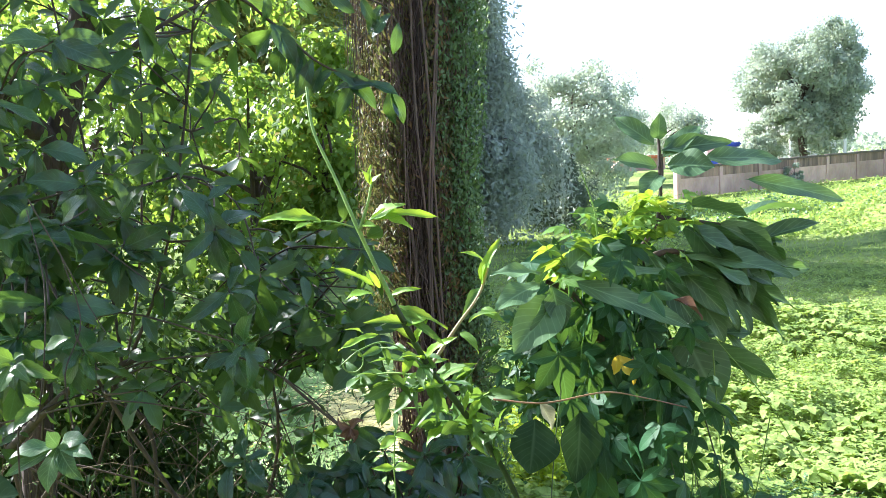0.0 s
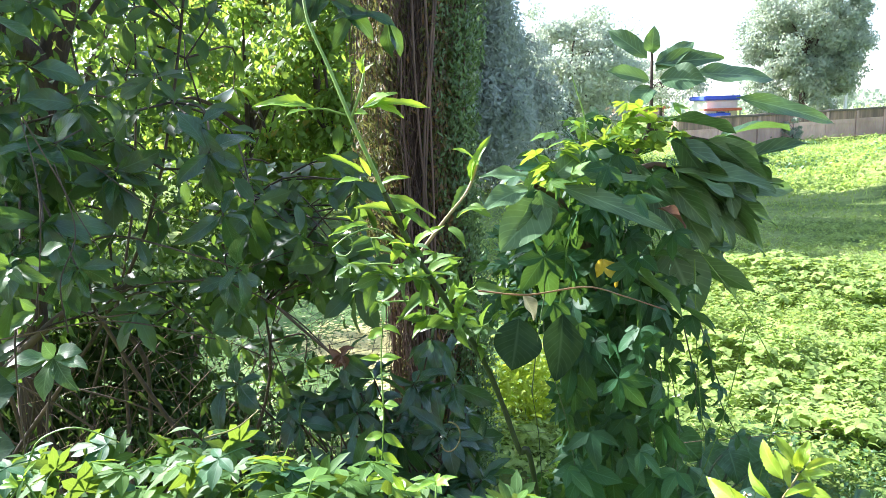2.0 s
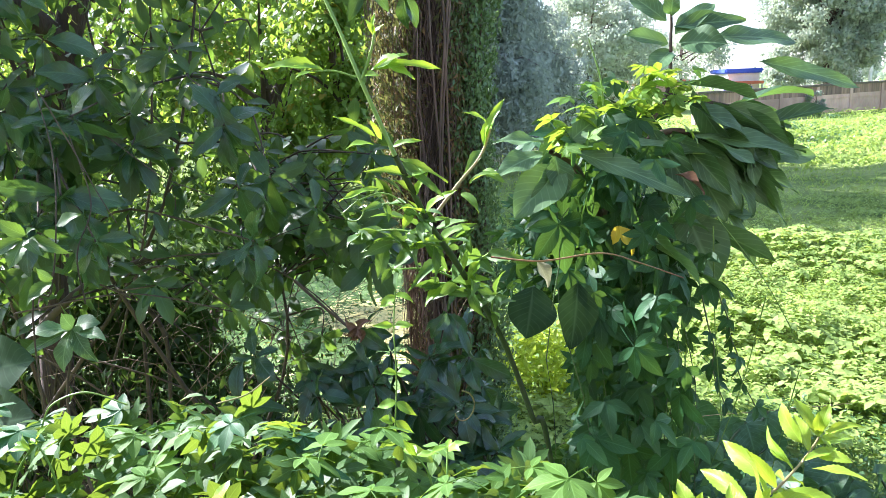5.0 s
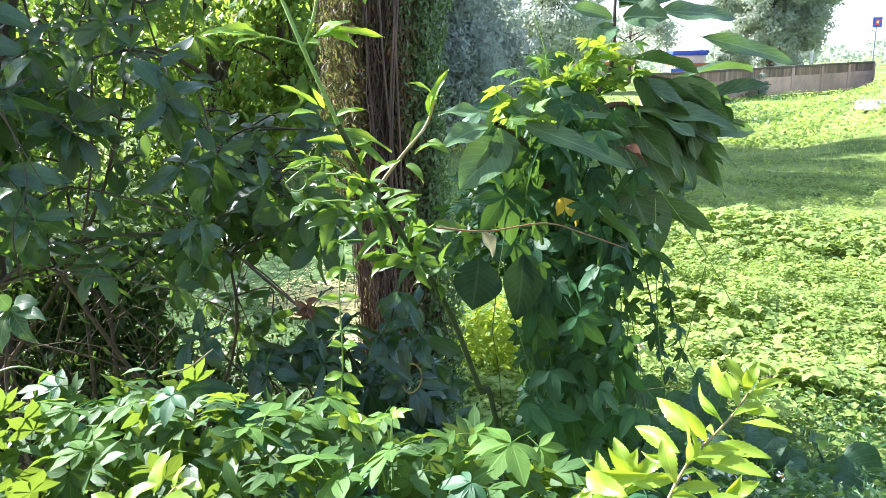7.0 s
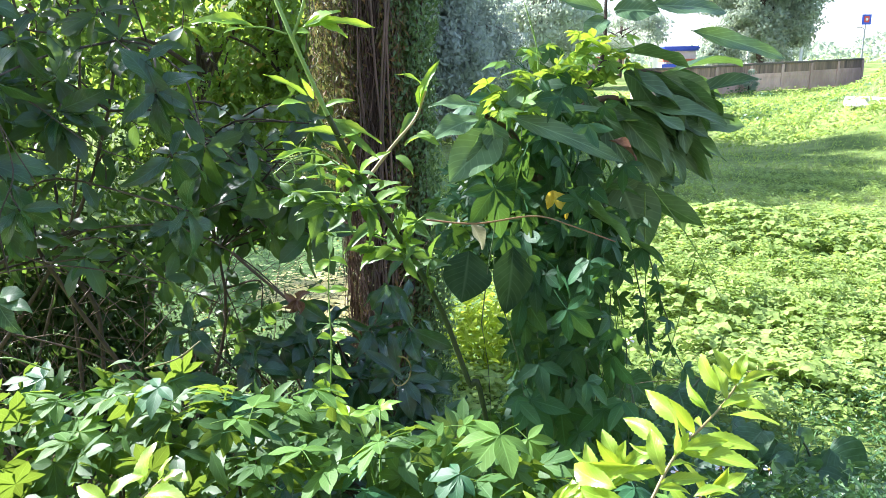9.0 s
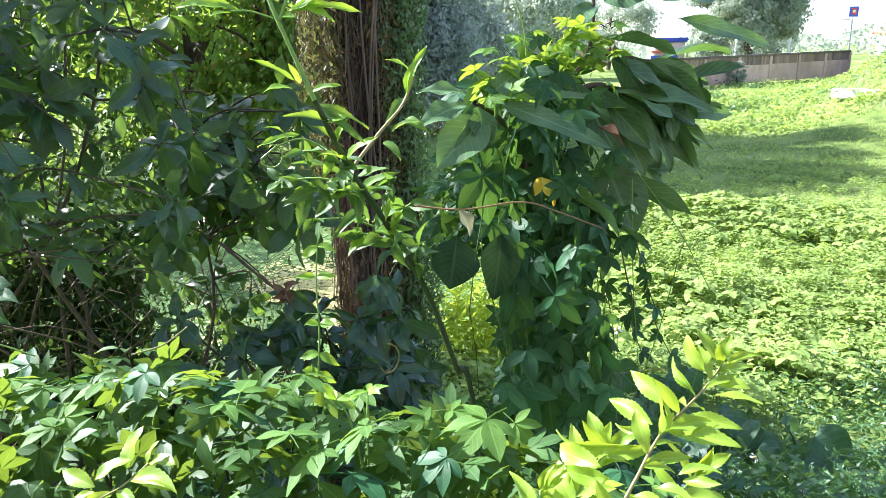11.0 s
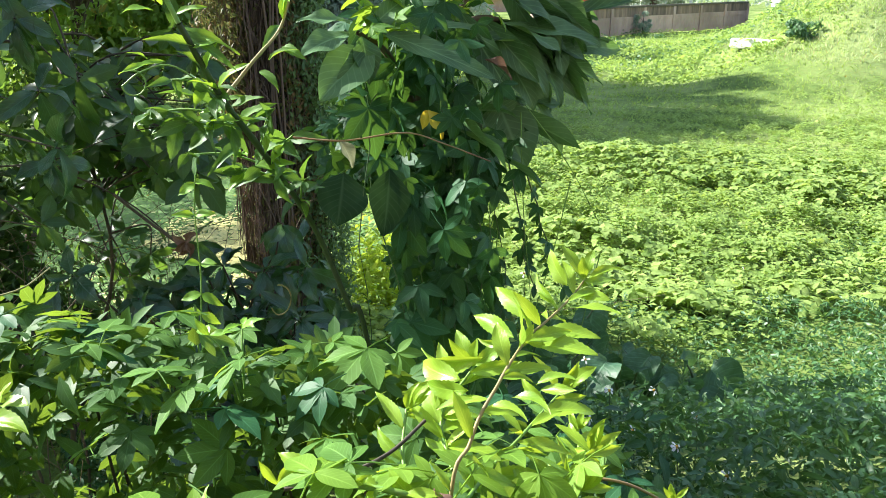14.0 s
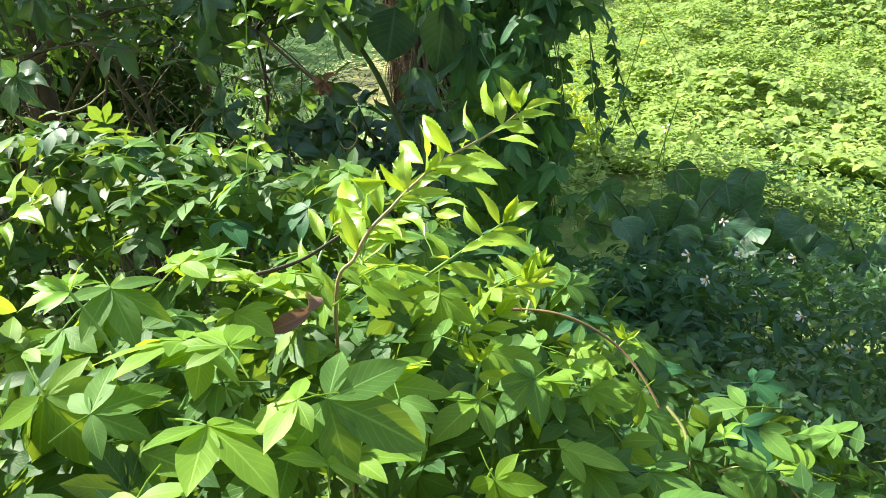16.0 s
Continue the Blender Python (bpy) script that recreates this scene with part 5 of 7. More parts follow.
    cover("dry_vine", 15000, 3.45, 0.75, 0.17, 0.47, 1.75, 5.3, M_DRYVINE, thin, 1.3, "yellowing dry vine leaves")
    cover("ivy", 2600, -0.95, 0.35, 0.18, 0.24, z0 + 0.4, 5.3, M_IVY, small, 1.0, "")
    cover("dry_vine", 8000, -1.05, 0.55, 0.17, 0.23, z0 + 0.4, 5.3, M_DRYVINE, thin, 1.3, "sparse dry brown vine leaves")
    cover("dry_vine", 2600, -2.35, 0.45, 0.17, 0.24, z0 + 0.6, 5.3, M_DRYVINE, thin, 1.3, "")
    threads = []
    for k in range(150):
        a, r = 3.45 + 0.8 * (2 * rng.random() - 1), 0.20 + 0.24 * rng.random()
        top, bot = 3.2 + 2.0 * rng.random(), 1.9 + 0.9 * rng.random()
        c0 = skin(top)
        zs = np.linspace(top, bot, 12)
        wav = np.cumsum(0.006 * rng.standard_normal((12, 2)), 0)
        threads.append(tube(np.stack([c0[0] + r * math.cos(a) + wav[:, 0], c0[1] + r * math.sin(a) + wav[:, 1], zs], -1), 0.0022, 0.0012, 3))
    part("root_curtain", mesh_data("root_curtain", *join(threads)[:2], M_ROOT), t, "", None, "stuff")
    cover("vine_tangle", 700, -1.5, 1.3, 0.22, 0.42, z0, z0 + 0.9, M_CREEP_S, small, 0.6, "green creeper round the base")


build_trunk()


# ---- broad-leaved sapling hung with vines ----
BROAD = [leaf(1.0, 1.0, 12, 0.42, 0.16, 0.10, 0.03, 0, 0.85, 0.0, 7, 0.3), leaf(1.0, 1.0, 12, 0.42, 0.10, 0.20, 0.04, 0, 0.8, 0.1, 7, 2.2),
         leaf(1.0, 1.0, 12, 0.45, 0.22, 0.14, 0.03, 0, 0.85, -0.1, 7, 4.0)]
BROAD_LEAF = stock("leaf", BROAD, M_BROAD)
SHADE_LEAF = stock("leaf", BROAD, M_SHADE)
DROOP_LEAF = stock("leaf", [leaf(1.0, 1.0, 12, 0.46, 0.30, 0.40, 0.06, 0, 0.85, 0.2, 7, 0.3), leaf(1.0, 1.0, 12, 0.44, 0.20, 0.22, 0.09, 0, 0.8, -0.3, 7, 2.2),
              leaf(1.0, 0.9, 12, 0.48, 0.45, 0.50, 0.05, 0, 0.85, -0.1, 7, 4.0), leaf(1.0, 0.8, 12, 0.45, 0.6, 0.3, 0.10, 0, 0.9, 0.4, 7, 5.0)], M_BROAD)
HAND = [palmate(1.0, 5, 1.65, 0.42), palmate(1.0, 5, 1.5, 0.38), palmate(1.0, 5, 1.8, 0.44), palmate(1.0, 5, 1.6, 0.40), palmate(1.0, 3, 1.1, 0.46)]
HAND_LOW = [palmate(1.0, 5, 1.6, 0.42, RNG, 0, 3, False), palmate(1.0, 5, 1.75, 0.44, RNG, 0, 3, False)]
TRI_LOW = [trilobe(1.0, RNG, 3, False), trilobe(1.0, RNG, 3, False)]
LANCE_LOW = [leaf(1.0, 0.34, 3, 0.4, 0.3, 0.2)]
HAND_LEAF = stock("leaf", HAND, M_VINE)
TRI = [trilobe(1.0), trilobe(1.0), trilobe(1.0)]
TRI_LEAF = stock("leaf", TRI, M_CREEP)
CREEP_HAND = stock("leaf", HAND, M_CREEP)
FRESH_TRI = stock("leaf", TRI, M_FRESH)
LANCE = [leaf(1.0, 0.34, 16, 0.4, 0.30, 0.14, 0.07, 0.07, 1.1, 0.1, 5), leaf(1.0, 0.30, 16, 0.36, 0.40, 0.30, 0.08, 0.06, 1.15, -0.3, 5, 2.0), leaf(1.0, 0.26, 14, 0.36, 0.6, 0.4, 0.08, 0.06, 1.2, 0.4, 5, 4.0)]
LANCE_LEAF = stock("leaf", LANCE, M_VINE)
DIM_LANCE = stock("leaf", LANCE, M_DIM)
FRESH_LANCE = stock("leaf", LANCE, M_FRESH)
GOLD_LEAF = stock("leaf", [leaf(1.0, 0.5, 11, 0.45, 0.4, 0.3, 0.14, 0.04, 0.95, 0.4, 7)], M_GOLD)
DEAD_LEAF = stock("leaf", [leaf(1.0, 0.40, 10, 0.45, 0.9, 0.35, 0.16, 0, 1.0, 0.7, 7)], M_DEAD)
DRY_LEAF = stock("leaf", [leaf(1.0, 0.6, 10, 0.45, 0.7, 0.25, 0.10, 0, 1.0, 0.3, 7)], M_DRYLEAF)


def build_sapling():
    rng = np.random.default_rng(81)
    gx, gy = 0.27, 1.14
    t = thing("broadleaf_sapling", (gx, gy, float(ground_z(gx, gy))), "leafy sapling with large drooping green leaves", "sapling")
    main = stem(t, [(gx, gy, float(ground_z(gx, gy)) - 0.08), (0.212, 1.023, 1.881), (0.195, 0.999, 2.117), (0.173, 0.942, 2.245), (0.208, 0.940, 2.335), (0.253, 0.963, 2.394), (0.264, 0.989, 2.469), (0.265, 0.994, 2.497)], 0.0055, 0.0016, M_TWIG, "trunk", 8, 7)
    own = {"top": LAST["stem"]}
    b1 = stem(t, [(0.165, 0.923, 2.255), (0.131, 0.884, 2.316), (0.097, 0.847, 2.340)], 0.005, 0.003, M_TWIG, "branch")
    own["near"] = LAST["stem"]
    b2 = stem(t, [(0.208, 0.940, 2.335), (0.270, 0.965, 2.351), (0.350, 1.011, 2.316)], 0.005, 0.003, M_TWIG, "branch")
    own["side"] = LAST["stem"]
    b3 = stem(t, [(0.253, 0.963, 2.394), (0.303, 0.983, 2.385), (0.382, 1.022, 2.370)], 0.005, 0.0025, M_TWIG, "branch")
    b4 = stem(t, [(0.158, 0.910, 2.188), (0.216, 0.910, 2.235), (0.277, 0.945, 2.248)], 0.005, 0.003, M_TWIG, "branch")

    def big(base, tip, wide, normal=(-0.25, -0.80, 0.60), shady=False):
        if where[0] == "side":
            normal = Vector(normal) + Vector((0.55, 0.35, 0.1)) + Vector(0.60 * rng.standard_normal(3))
            wide = wide * (0.95 + 0.4 * rng.random())
            tip = Vector(tip) + Vector(0.011 * rng.standard_normal(3))
        blade(own[where[0]], SHADE_LEAF if shady else DROOP_LEAF if where[0] == "side" else BROAD_LEAF, base, tip, wide, normal, rng, "leaf", "", 0.045 if where[0] == "side" else 0.065)
    where = ["top"]
    big((0.259, 0.992, 2.485), (0.214, 1.019, 2.525), 0.028)
    big((0.265, 0.993, 2.491), (0.263, 0.979, 2.521), 0.022)
    big((0.267, 0.990, 2.477), (0.362, 1.004, 2.483), 0.032)
    big((0.260, 0.986, 2.457), (0.202, 0.967, 2.470), 0.026)
    big((0.269, 0.989, 2.468), (0.329, 1.027, 2.503), 0.030)
    big((0.274, 0.987, 2.458), (0.323, 0.956, 2.452), 0.042, (0.1, -0.85, 0.5))
    big((0.323, 0.999, 2.464), (0.436, 1.038, 2.443), 0.044, (-0.1, -0.65, 0.75))
    big((0.392, 1.035, 2.433), (0.537, 1.089, 2.380), 0.034)
    big((0.263, 0.985, 2.449), (0.227, 0.938, 2.422), 0.030)
    where[0] = "near"
    big((0.087, 0.835, 2.340), (0.034, 0.800, 2.318), 0.030, (-0.35, -0.75, 0.65))
    big((0.088, 0.835, 2.351), (0.033, 0.835, 2.353), 0.018, (-0.2, -0.45, 0.9))
    big((0.110, 0.840, 2.345), (0.149, 0.860, 2.374), 0.027, (-0.1, -0.85, 0.45))
    big((0.119, 0.840, 2.346), (0.235, 0.850, 2.340), 0.023, (-0.1, -0.55, 0.85))
    big((0.120, 0.840, 2.341), (0.239, 0.800, 2.280), 0.028, (-0.2, -0.70, 0.7))
    big((0.109, 0.835, 2.326), (0.049, 0.790, 2.274), 0.050, (-0.25, -0.95, 0.25))
    big((0.116, 0.845, 2.342), (0.200, 0.880, 2.349), 0.026, (0.0, -0.5, 0.9))
    big((0.107, 0.840, 2.327), (0.065, 0.800, 2.279), 0.030, (0.3, -0.9, 0.2))
    big((0.100, 0.835, 2.337), (0.105, 0.810, 2.291), 0.030, (0.2, -0.9, 0.4))
    # two hanging leaves in the dark copy, their shade put into the colour
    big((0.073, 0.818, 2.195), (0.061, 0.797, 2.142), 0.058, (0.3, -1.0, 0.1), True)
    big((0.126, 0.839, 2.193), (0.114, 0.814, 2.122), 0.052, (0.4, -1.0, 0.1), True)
    where[0] = "side"
    big((0.367, 1.024, 2.381), (0.498, 1.076, 2.321), 0.032)
    big((0.360, 1.024, 2.382), (0.441, 1.041, 2.303), 0.036, (0.1, -0.7, 0.6))
    big((0.358, 1.012, 2.320), (0.535, 1.105, 2.257), 0.028)
    big((0.343, 1.011, 2.317), (0.426, 1.014, 2.223), 0.028)
    big((0.324, 0.999, 2.311), (0.354, 0.973, 2.225), 0.030)
    big((0.310, 0.975, 2.292), (0.371, 0.966, 2.189), 0.026, (0.3, -0.8, 0.4))
    big((0.279, 0.959, 2.317), (0.326, 0.934, 2.240), 0.034)
    big((0.351, 1.015, 2.335), (0.507, 1.094, 2.307), 0.026)
    big((0.276, 0.976, 2.407), (0.374, 1.001, 2.364), 0.034)
    big((0.289, 0.975, 2.399), (0.365, 0.975, 2.337), 0.040)
    big((0.275, 0.972, 2.386), (0.339, 0.959, 2.311), 0.036)
    big((0.308, 1.000, 2.366), (0.473, 1.060, 2.294), 0.038)
    big((0.343, 1.014, 2.331), (0.392, 0.988, 2.195), 0.030, (0.3, -0.8, 0.5))
    big((0.350, 1.011, 2.316), (0.498, 1.088, 2.276), 0.030)
    big((0.350, 1.010, 2.309), (0.458, 1.050, 2.245), 0.028)
    big((0.343, 1.010, 2.309), (0.369, 0.975, 2.238), 0.026)
    big((0.318, 0.993, 2.334), (0.447, 1.067, 2.330), 0.028)
    big((0.277, 0.945, 2.251), (0.311, 0.929, 2.163), 0.055, (0.25, -0.95, 0.2))
    big((0.287, 0.976, 2.350), (0.282, 0.928, 2.264), 0.040, (0.0, -0.9, 0.35))
    big((0.230, 0.912, 2.241), (0.277, 0.886, 2.210), 0.034)
    big((0.212, 0.940, 2.331), (0.232, 0.897, 2.267), 0.034, (0, -0.9, 0.4))
    for k in range(44):
        line = (b2, b4, b3, b2, main)[k % 5]
        q = line[rng.integers(len(line) // 3, len(line))] if k % 5 < 4 else main[rng.integers(20, 34)]
        to = np.array([0.80 + 0.4 * rng.standard_normal(), 0.3 * rng.standard_normal(), -0.65 + 0.45 * rng.standard_normal()])
        to[2] = min(to[2], -0.30 - 0.3 * max(0.0, q[2] - 2.33) / 0.05)
        to /= np.linalg.norm(to)
        big(q, q + to * (0.085 + 0.06 * rng.random()), 0.022 + 0.012 * rng.random(), (-0.2 + 0.5 * rng.standard_normal(), -0.3 + 0.6 * rng.standard_normal(), 0.6))
    blade(t, GOLD_LEAF, (0.167, 0.820, 2.260), (0.185, 0.815, 2.231), 0.034, (0.2, -1, 0.2), rng, "leaf", "withered bright yellow leaf")
    blade(t, GOLD_LEAF, (0.166, 0.820, 2.260), (0.162, 0.815, 2.240), 0.022, (-0.5, -1, 0.1), rng, "leaf", "withered bright yellow leaf")
    blade(t, DEAD_LEAF, (0.242, 0.875, 2.307), (0.276, 0.865, 2.290), 0.034, (0, -0.7, 0.7), rng, "leaf", "curled dry brown leaf")
    blade(t, DRY_LEAF, (0.065, 0.700, 2.252), (0.077, 0.695, 2.228), 0.022, (0.3, -1, 0.2), rng, "leaf", "folded pale dry leaf")


build_sapling()


def in_gap(p):
    """True in the gap between the stalk and the hanging creeper, cut to the camera's view."""
    return 0.045 < p[0] / p[1] < 0.150 and -0.50 < (p[2] - 2.42) / p[1] < -0.285


def build_curtain():
    """The creeper that hangs over the sapling."""
    rng = np.random.default_rng(82)
    gx, gy = 0.24, 1.02
    zg = float(ground_z(gx, gy))
    t = thing("hanging_creeper", (gx, gy, zg), "creeper with lobed leaves draped over the sapling", "creeper")
    count = 0
    strands = []
    for k in range(46):
        u = rng.random()
        x0, x1 = 0.100 + 0.160 * u, 0.172 + 0.088 * u + 0.016 * rng.standard_normal()
        y0 = 0.82 + 0.22 * rng.random()
        ztop = 2.36 - 0.10 * abs(u - 0.45) - 0.16 * rng.random()
        zbot = zg + (0.0 if k % 3 else 0.25) + 0.25 * rng.random()
        pts = [(0.22, 0.98, min(ztop + 0.02, 2.38)), (x0, y0, ztop), (x1 * 0.6 + x0 * 0.4 + 0.02 * rng.standard_normal(), y0 - 0.03, ztop * 0.6 + zbot * 0.4), (x1, y0, zbot)]
        line = smooth_line(pts, 8)
        line = line + 0.006 * np.sin(np.arange(len(line))[:, None] * (0.9 + rng.random(3)) + 6 * rng.random(3))
        if k % 4 == 0:
            strands.append(tube(line, 0.0008, 0.0006, 4))
        for s in range(5, len(line), 1):
            if rng.random() < 0.58:
                p = line[s] + 0.022 * rng.standard_normal(3)
                if in_gap(p):
                    continue
                to = (0.55 * rng.standard_normal(), -0.35 + 0.3 * rng.standard_normal(), -0.75)
                nor = (0.5 * rng.standard_normal(), -0.55 + 0.45 * rng.standard_normal(), 0.6)
                size = 0.026 + 0.024 * rng.random() ** 1.5
                if count < 300 and y0 < 1.0:
                    spot(t, TRI_LEAF if rng.random() < 0.45 else CREEP_HAND, p, to, nor, size * (1.0 if rng.random() < 0.8 else 1.4), rng)
                    count += 1
                else:
                    strands_far.append((Vector(p), Vector(to), Vector(nor), size))
    part("strand_tangle", mesh_data("strand_tangle", *join(strands)[:2], M_DKSTEM), t, "", None, "stuff")
    b, to, nor, size = rows(strands_far)
    part("foliage", scatter("foliage", M_CREEP_S, TRI_LOW + HAND_LOW, b, to, nor, size, rng), t, "", None, "stuff")
    # inner leaves that close the middle of the drapery
    n = 3600
    u = rng.random(n)
    p = np.stack([0.06 + 0.20 * u, 0.94 + 0.26 * rng.random(n), zg + 0.1 + (2.26 - zg) * rng.random(n) * (1 - 0.3 * np.abs(u - 0.45))], -1)
    p = p[((p[:, 0] > 0.135) | (p[:, 2] > 2.08)) & ~np.array([in_gap(v) for v in p])]
    n = len(p)
    part("foliage", scatter("foliage", M_CREEP_S, TRI_LOW + HAND_LOW, p, rng.standard_normal((n, 3)) + [0, 0, -0.8], rng.standard_normal((n, 3)) * 0.6 + [-0.2, -0.2, 0.7], 0.025 + 0.012 * rng.random(n), rng), t, "", None, "stuff")
    # young leaves on the top, brighter copies with sunlight put into their colour
    for k in range(80):
        u = rng.random()
        c = np.array((0.104, 0.854, 2.375)) * (1 - u) + np.array((0.281, 0.951, 2.433)) * u
        p = c + [0.015 * rng.standard_normal(), 0.02 * rng.standard_normal(), -0.02 + 0.022 * rng.standard_normal()]
        spot(t, (FRESH_TRI, HAND_LEAF, HAND_LEAF, HAND_LEAF)[k % 4], p, (rng.standard_normal(), -0.4 * rng.random(), 0.3 * rng.standard_normal()), (-0.4 + 0.4 * rng.standard_normal(), 0.2 + 0.4 * rng.standard_normal(), 0.8), 0.016 + 0.016 * rng.random(), rng, "leaf", "young leaf with sunlight put into its yellow-green colour" if k == 0 else "")
    for k in range(120):
        z = zg + 0.25 + 0.95 * rng.random()
        p = np.array([0.205, 0.885, z]) + [0.036 * rng.standard_normal(), 0.012 * rng.standard_normal(), 0]
        if in_gap(p):
            continue
        creep_extra.append((Vector(p), Vector((rng.standard_normal(), -0.5, -0.6)), Vector((0.5 * rng.standard_normal(), -0.6, 0.55)), 0.026 + 0.014 * rng.random()))
    b, to, nor, size = rows(creep_extra)
    part("foliage", scatter("foliage", M_CREEP_S, TRI + HAND, b, to, nor, size, rng), t, "", None, "stuff")
    # climbing tips and loose tendrils
    stem(t, [(0.160, 0.877, 2.380), (0.156, 0.874, 2.417), (0.142, 0.872, 2.461)], 0.0012, 0.0006, M_STEM, "tendril", 5)
    stem(t, [(0.023, 0.706, 2.255), (0.069, 0.696, 2.252), (0.127, 0.708, 2.255), (0.171, 0.746, 2.236), (0.233, 0.802, 2.204)], 0.0010, 0.0007, M_RED, "runner", 6, 7, "thin reddish runner")
    for way in (((0.300, 0.985, 2.270), (0.322, 0.955, 2.150), (0.337, 0.952, 2.108), (0.340, 0.950, 2.085), (0.351, 0.950, 2.058), (0.352, 0.946, 2.035), (0.373, 0.940, 1.992)),
                            ((0.285, 0.965, 2.230), (0.304, 0.937, 2.115), (0.311, 0.925, 2.080), (0.309, 0.920, 2.050), (0.322, 0.911, 2.010))):
        line = stem(t, list(way), 0.0012, 0.0007, M_DKSTEM, "tendril", 5, 6)
        for s in range(4, len(line), 4):
            spot(t, TRI_LEAF, line[s], (0.8 * rng.standard_normal(), -0.2 + 0.4 * rng.standard_normal(), -0.5), (0.1 + 0.4 * rng.standard_normal(), -0.6, 0.6), 0.017 + 0.013 * rng.random(), rng)
    for k in range(6):
        b = np.array([0.12 + 0.3 * rng.random(), 0.86 + 0.1 * rng.random(), 1.9 + 0.4 * rng.random()])
        e = b + [0.05 * rng.standard_normal(), 0.02, -0.10 - 0.2 * rng.random()]
        stem(t, [b, (b + e) / 2 + 0.012 * rng.standard_normal(3), e], 0.0007, 0.0005, M_STEM, "tendril", 4, 4)


strands_far = []
creep_extra = []
build_curtain()


def build_weed():
    """The tall upright weed with a thick green stalk."""
    rng = np.random.default_rng(83)
    gx, gy = 0.22, 1.02
    t = thing("tall_weed", (gx, gy, float(ground_z(gx, gy))), "tall weed with a thick green stalk and narrow leaves", "weed")
    line = stem(t, [(gx, gy, float(ground_z(gx, gy)) - 0.05), (0.101, 0.858, 1.933), (0.073, 0.845, 2.028), (0.038, 0.835, 2.131), (-0.009, 0.743, 2.239), (-0.034, 0.692, 2.292), (-0.060, 0.663, 2.357)], 0.0038, 0.0027, M_STALK, "stalk", 8, 7)
    up = stem(t, [(-0.060, 0.663, 2.357), (-0.087, 0.676, 2.420), (-0.107, 0.695, 2.467), (-0.127, 0.714, 2.513), (-0.133, 0.732, 2.553)], 0.0021, 0.0012, M_STEM, "stalk", 8, 7)
    fork = stem(t, [(-0.032, 0.693, 2.295), (-0.007, 0.719, 2.323), (0.016, 0.745, 2.347), (0.027, 0.750, 2.373)], 0.0018, 0.0012, M_TAN, "branch", 6, 6)
    side = stem(t, [(-0.087, 0.676, 2.423), (-0.079, 0.680, 2.444), (-0.075, 0.684, 2.461)], 0.0016, 0.001, M_STEM, "branch", 6, 5)

    def lance(base, tip, wide, fresh=True, normal=(-0.25, -0.45, 0.8)):
        blade(t, DIM_LANCE if fresh is None else (FRESH_LANCE if fresh else LANCE_LEAF), base, tip, wide / 0.32, normal, rng, "leaf")
    lance((-0.121, 0.677, 2.431), (-0.176, 0.675, 2.430), 0.018)
    lance((-0.119, 0.677, 2.431), (-0.143, 0.667, 2.437), 0.010)
    lance((-0.126, 0.677, 2.430), (-0.146, 0.665, 2.424), 0.010)
    stem(t, [(-0.092, 0.676, 2.425), (-0.111, 0.677, 2.431), (-0.127, 0.677, 2.431)], 0.0009, 0.0007, M_STEM, "leaf_stalk", 5, 4)
    lance((-0.079, 0.678, 2.430), (-0.046, 0.671, 2.444), 0.018)
    lance((-0.067, 0.674, 2.436), (-0.040, 0.667, 2.422), 0.010)
    lance((-0.082, 0.677, 2.429), (-0.017, 0.678, 2.427), 0.012)
    lance((-0.084, 0.677, 2.427), (-0.072, 0.666, 2.424), 0.008)
    lance((-0.077, 0.668, 2.374), (-0.112, 0.665, 2.393), 0.0057, True)
    lance((-0.079, 0.668, 2.367), (-0.103, 0.655, 2.366), 0.0135, True)
    lance((-0.064, 0.675, 2.363), (-0.036, 0.665, 2.368), 0.0074, True)
    lance((-0.062, 0.680, 2.350), (-0.019, 0.660, 2.317), 0.0095, None)
    lance((-0.063, 0.680, 2.354), (-0.015, 0.670, 2.333), 0.0085, False)
    lance((-0.078, 0.690, 2.326), (-0.112, 0.670, 2.319), 0.0086, True)
    lance((-0.092, 0.690, 2.328), (-0.106, 0.680, 2.333), 0.0048, True)
    lance((-0.044, 0.740, 2.278), (-0.094, 0.700, 2.299), 0.0150, None)
    lance((-0.068, 0.740, 2.265), (-0.107, 0.710, 2.286), 0.0161, None)
    lance((-0.034, 0.745, 2.272), (-0.072, 0.710, 2.244), 0.0174, None)
    lance((-0.029, 0.750, 2.262), (0.011, 0.730, 2.281), 0.0129, False)
    lance((-0.035, 0.740, 2.281), (-0.057, 0.730, 2.306), 0.0081, False)
    lance((0.020, 0.757, 2.355), (0.044, 0.757, 2.401), 0.0124, True)
    lance((0.021, 0.757, 2.356), (0.024, 0.745, 2.378), 0.0177, True)
    lance((0.023, 0.757, 2.379), (-0.002, 0.752, 2.390), 0.0088, True)
    lance((0.020, 0.757, 2.353), (0.003, 0.735, 2.324), 0.0142, None)
    lance((0.018, 0.750, 2.333), (0.038, 0.730, 2.320), 0.0105, False)
    lance((-0.004, 0.745, 2.311), (0.017, 0.730, 2.295), 0.0116, False)
    lance((0.005, 0.745, 2.321), (0.035, 0.740, 2.332), 0.0093, False)
    lance((-0.072, 0.670, 2.371), (-0.081, 0.665, 2.389), 0.0052, True)
    lance((-0.075, 0.690, 2.460), (-0.082, 0.690, 2.475), 0.0059, True)
    lance((-0.076, 0.690, 2.462), (-0.066, 0.690, 2.470), 0.0054, True)
    lance((-0.077, 0.690, 2.461), (-0.073, 0.690, 2.479), 0.0064, True)
    lance((-0.024, 0.770, 2.239), (-0.053, 0.730, 2.215), 0.0168, None)
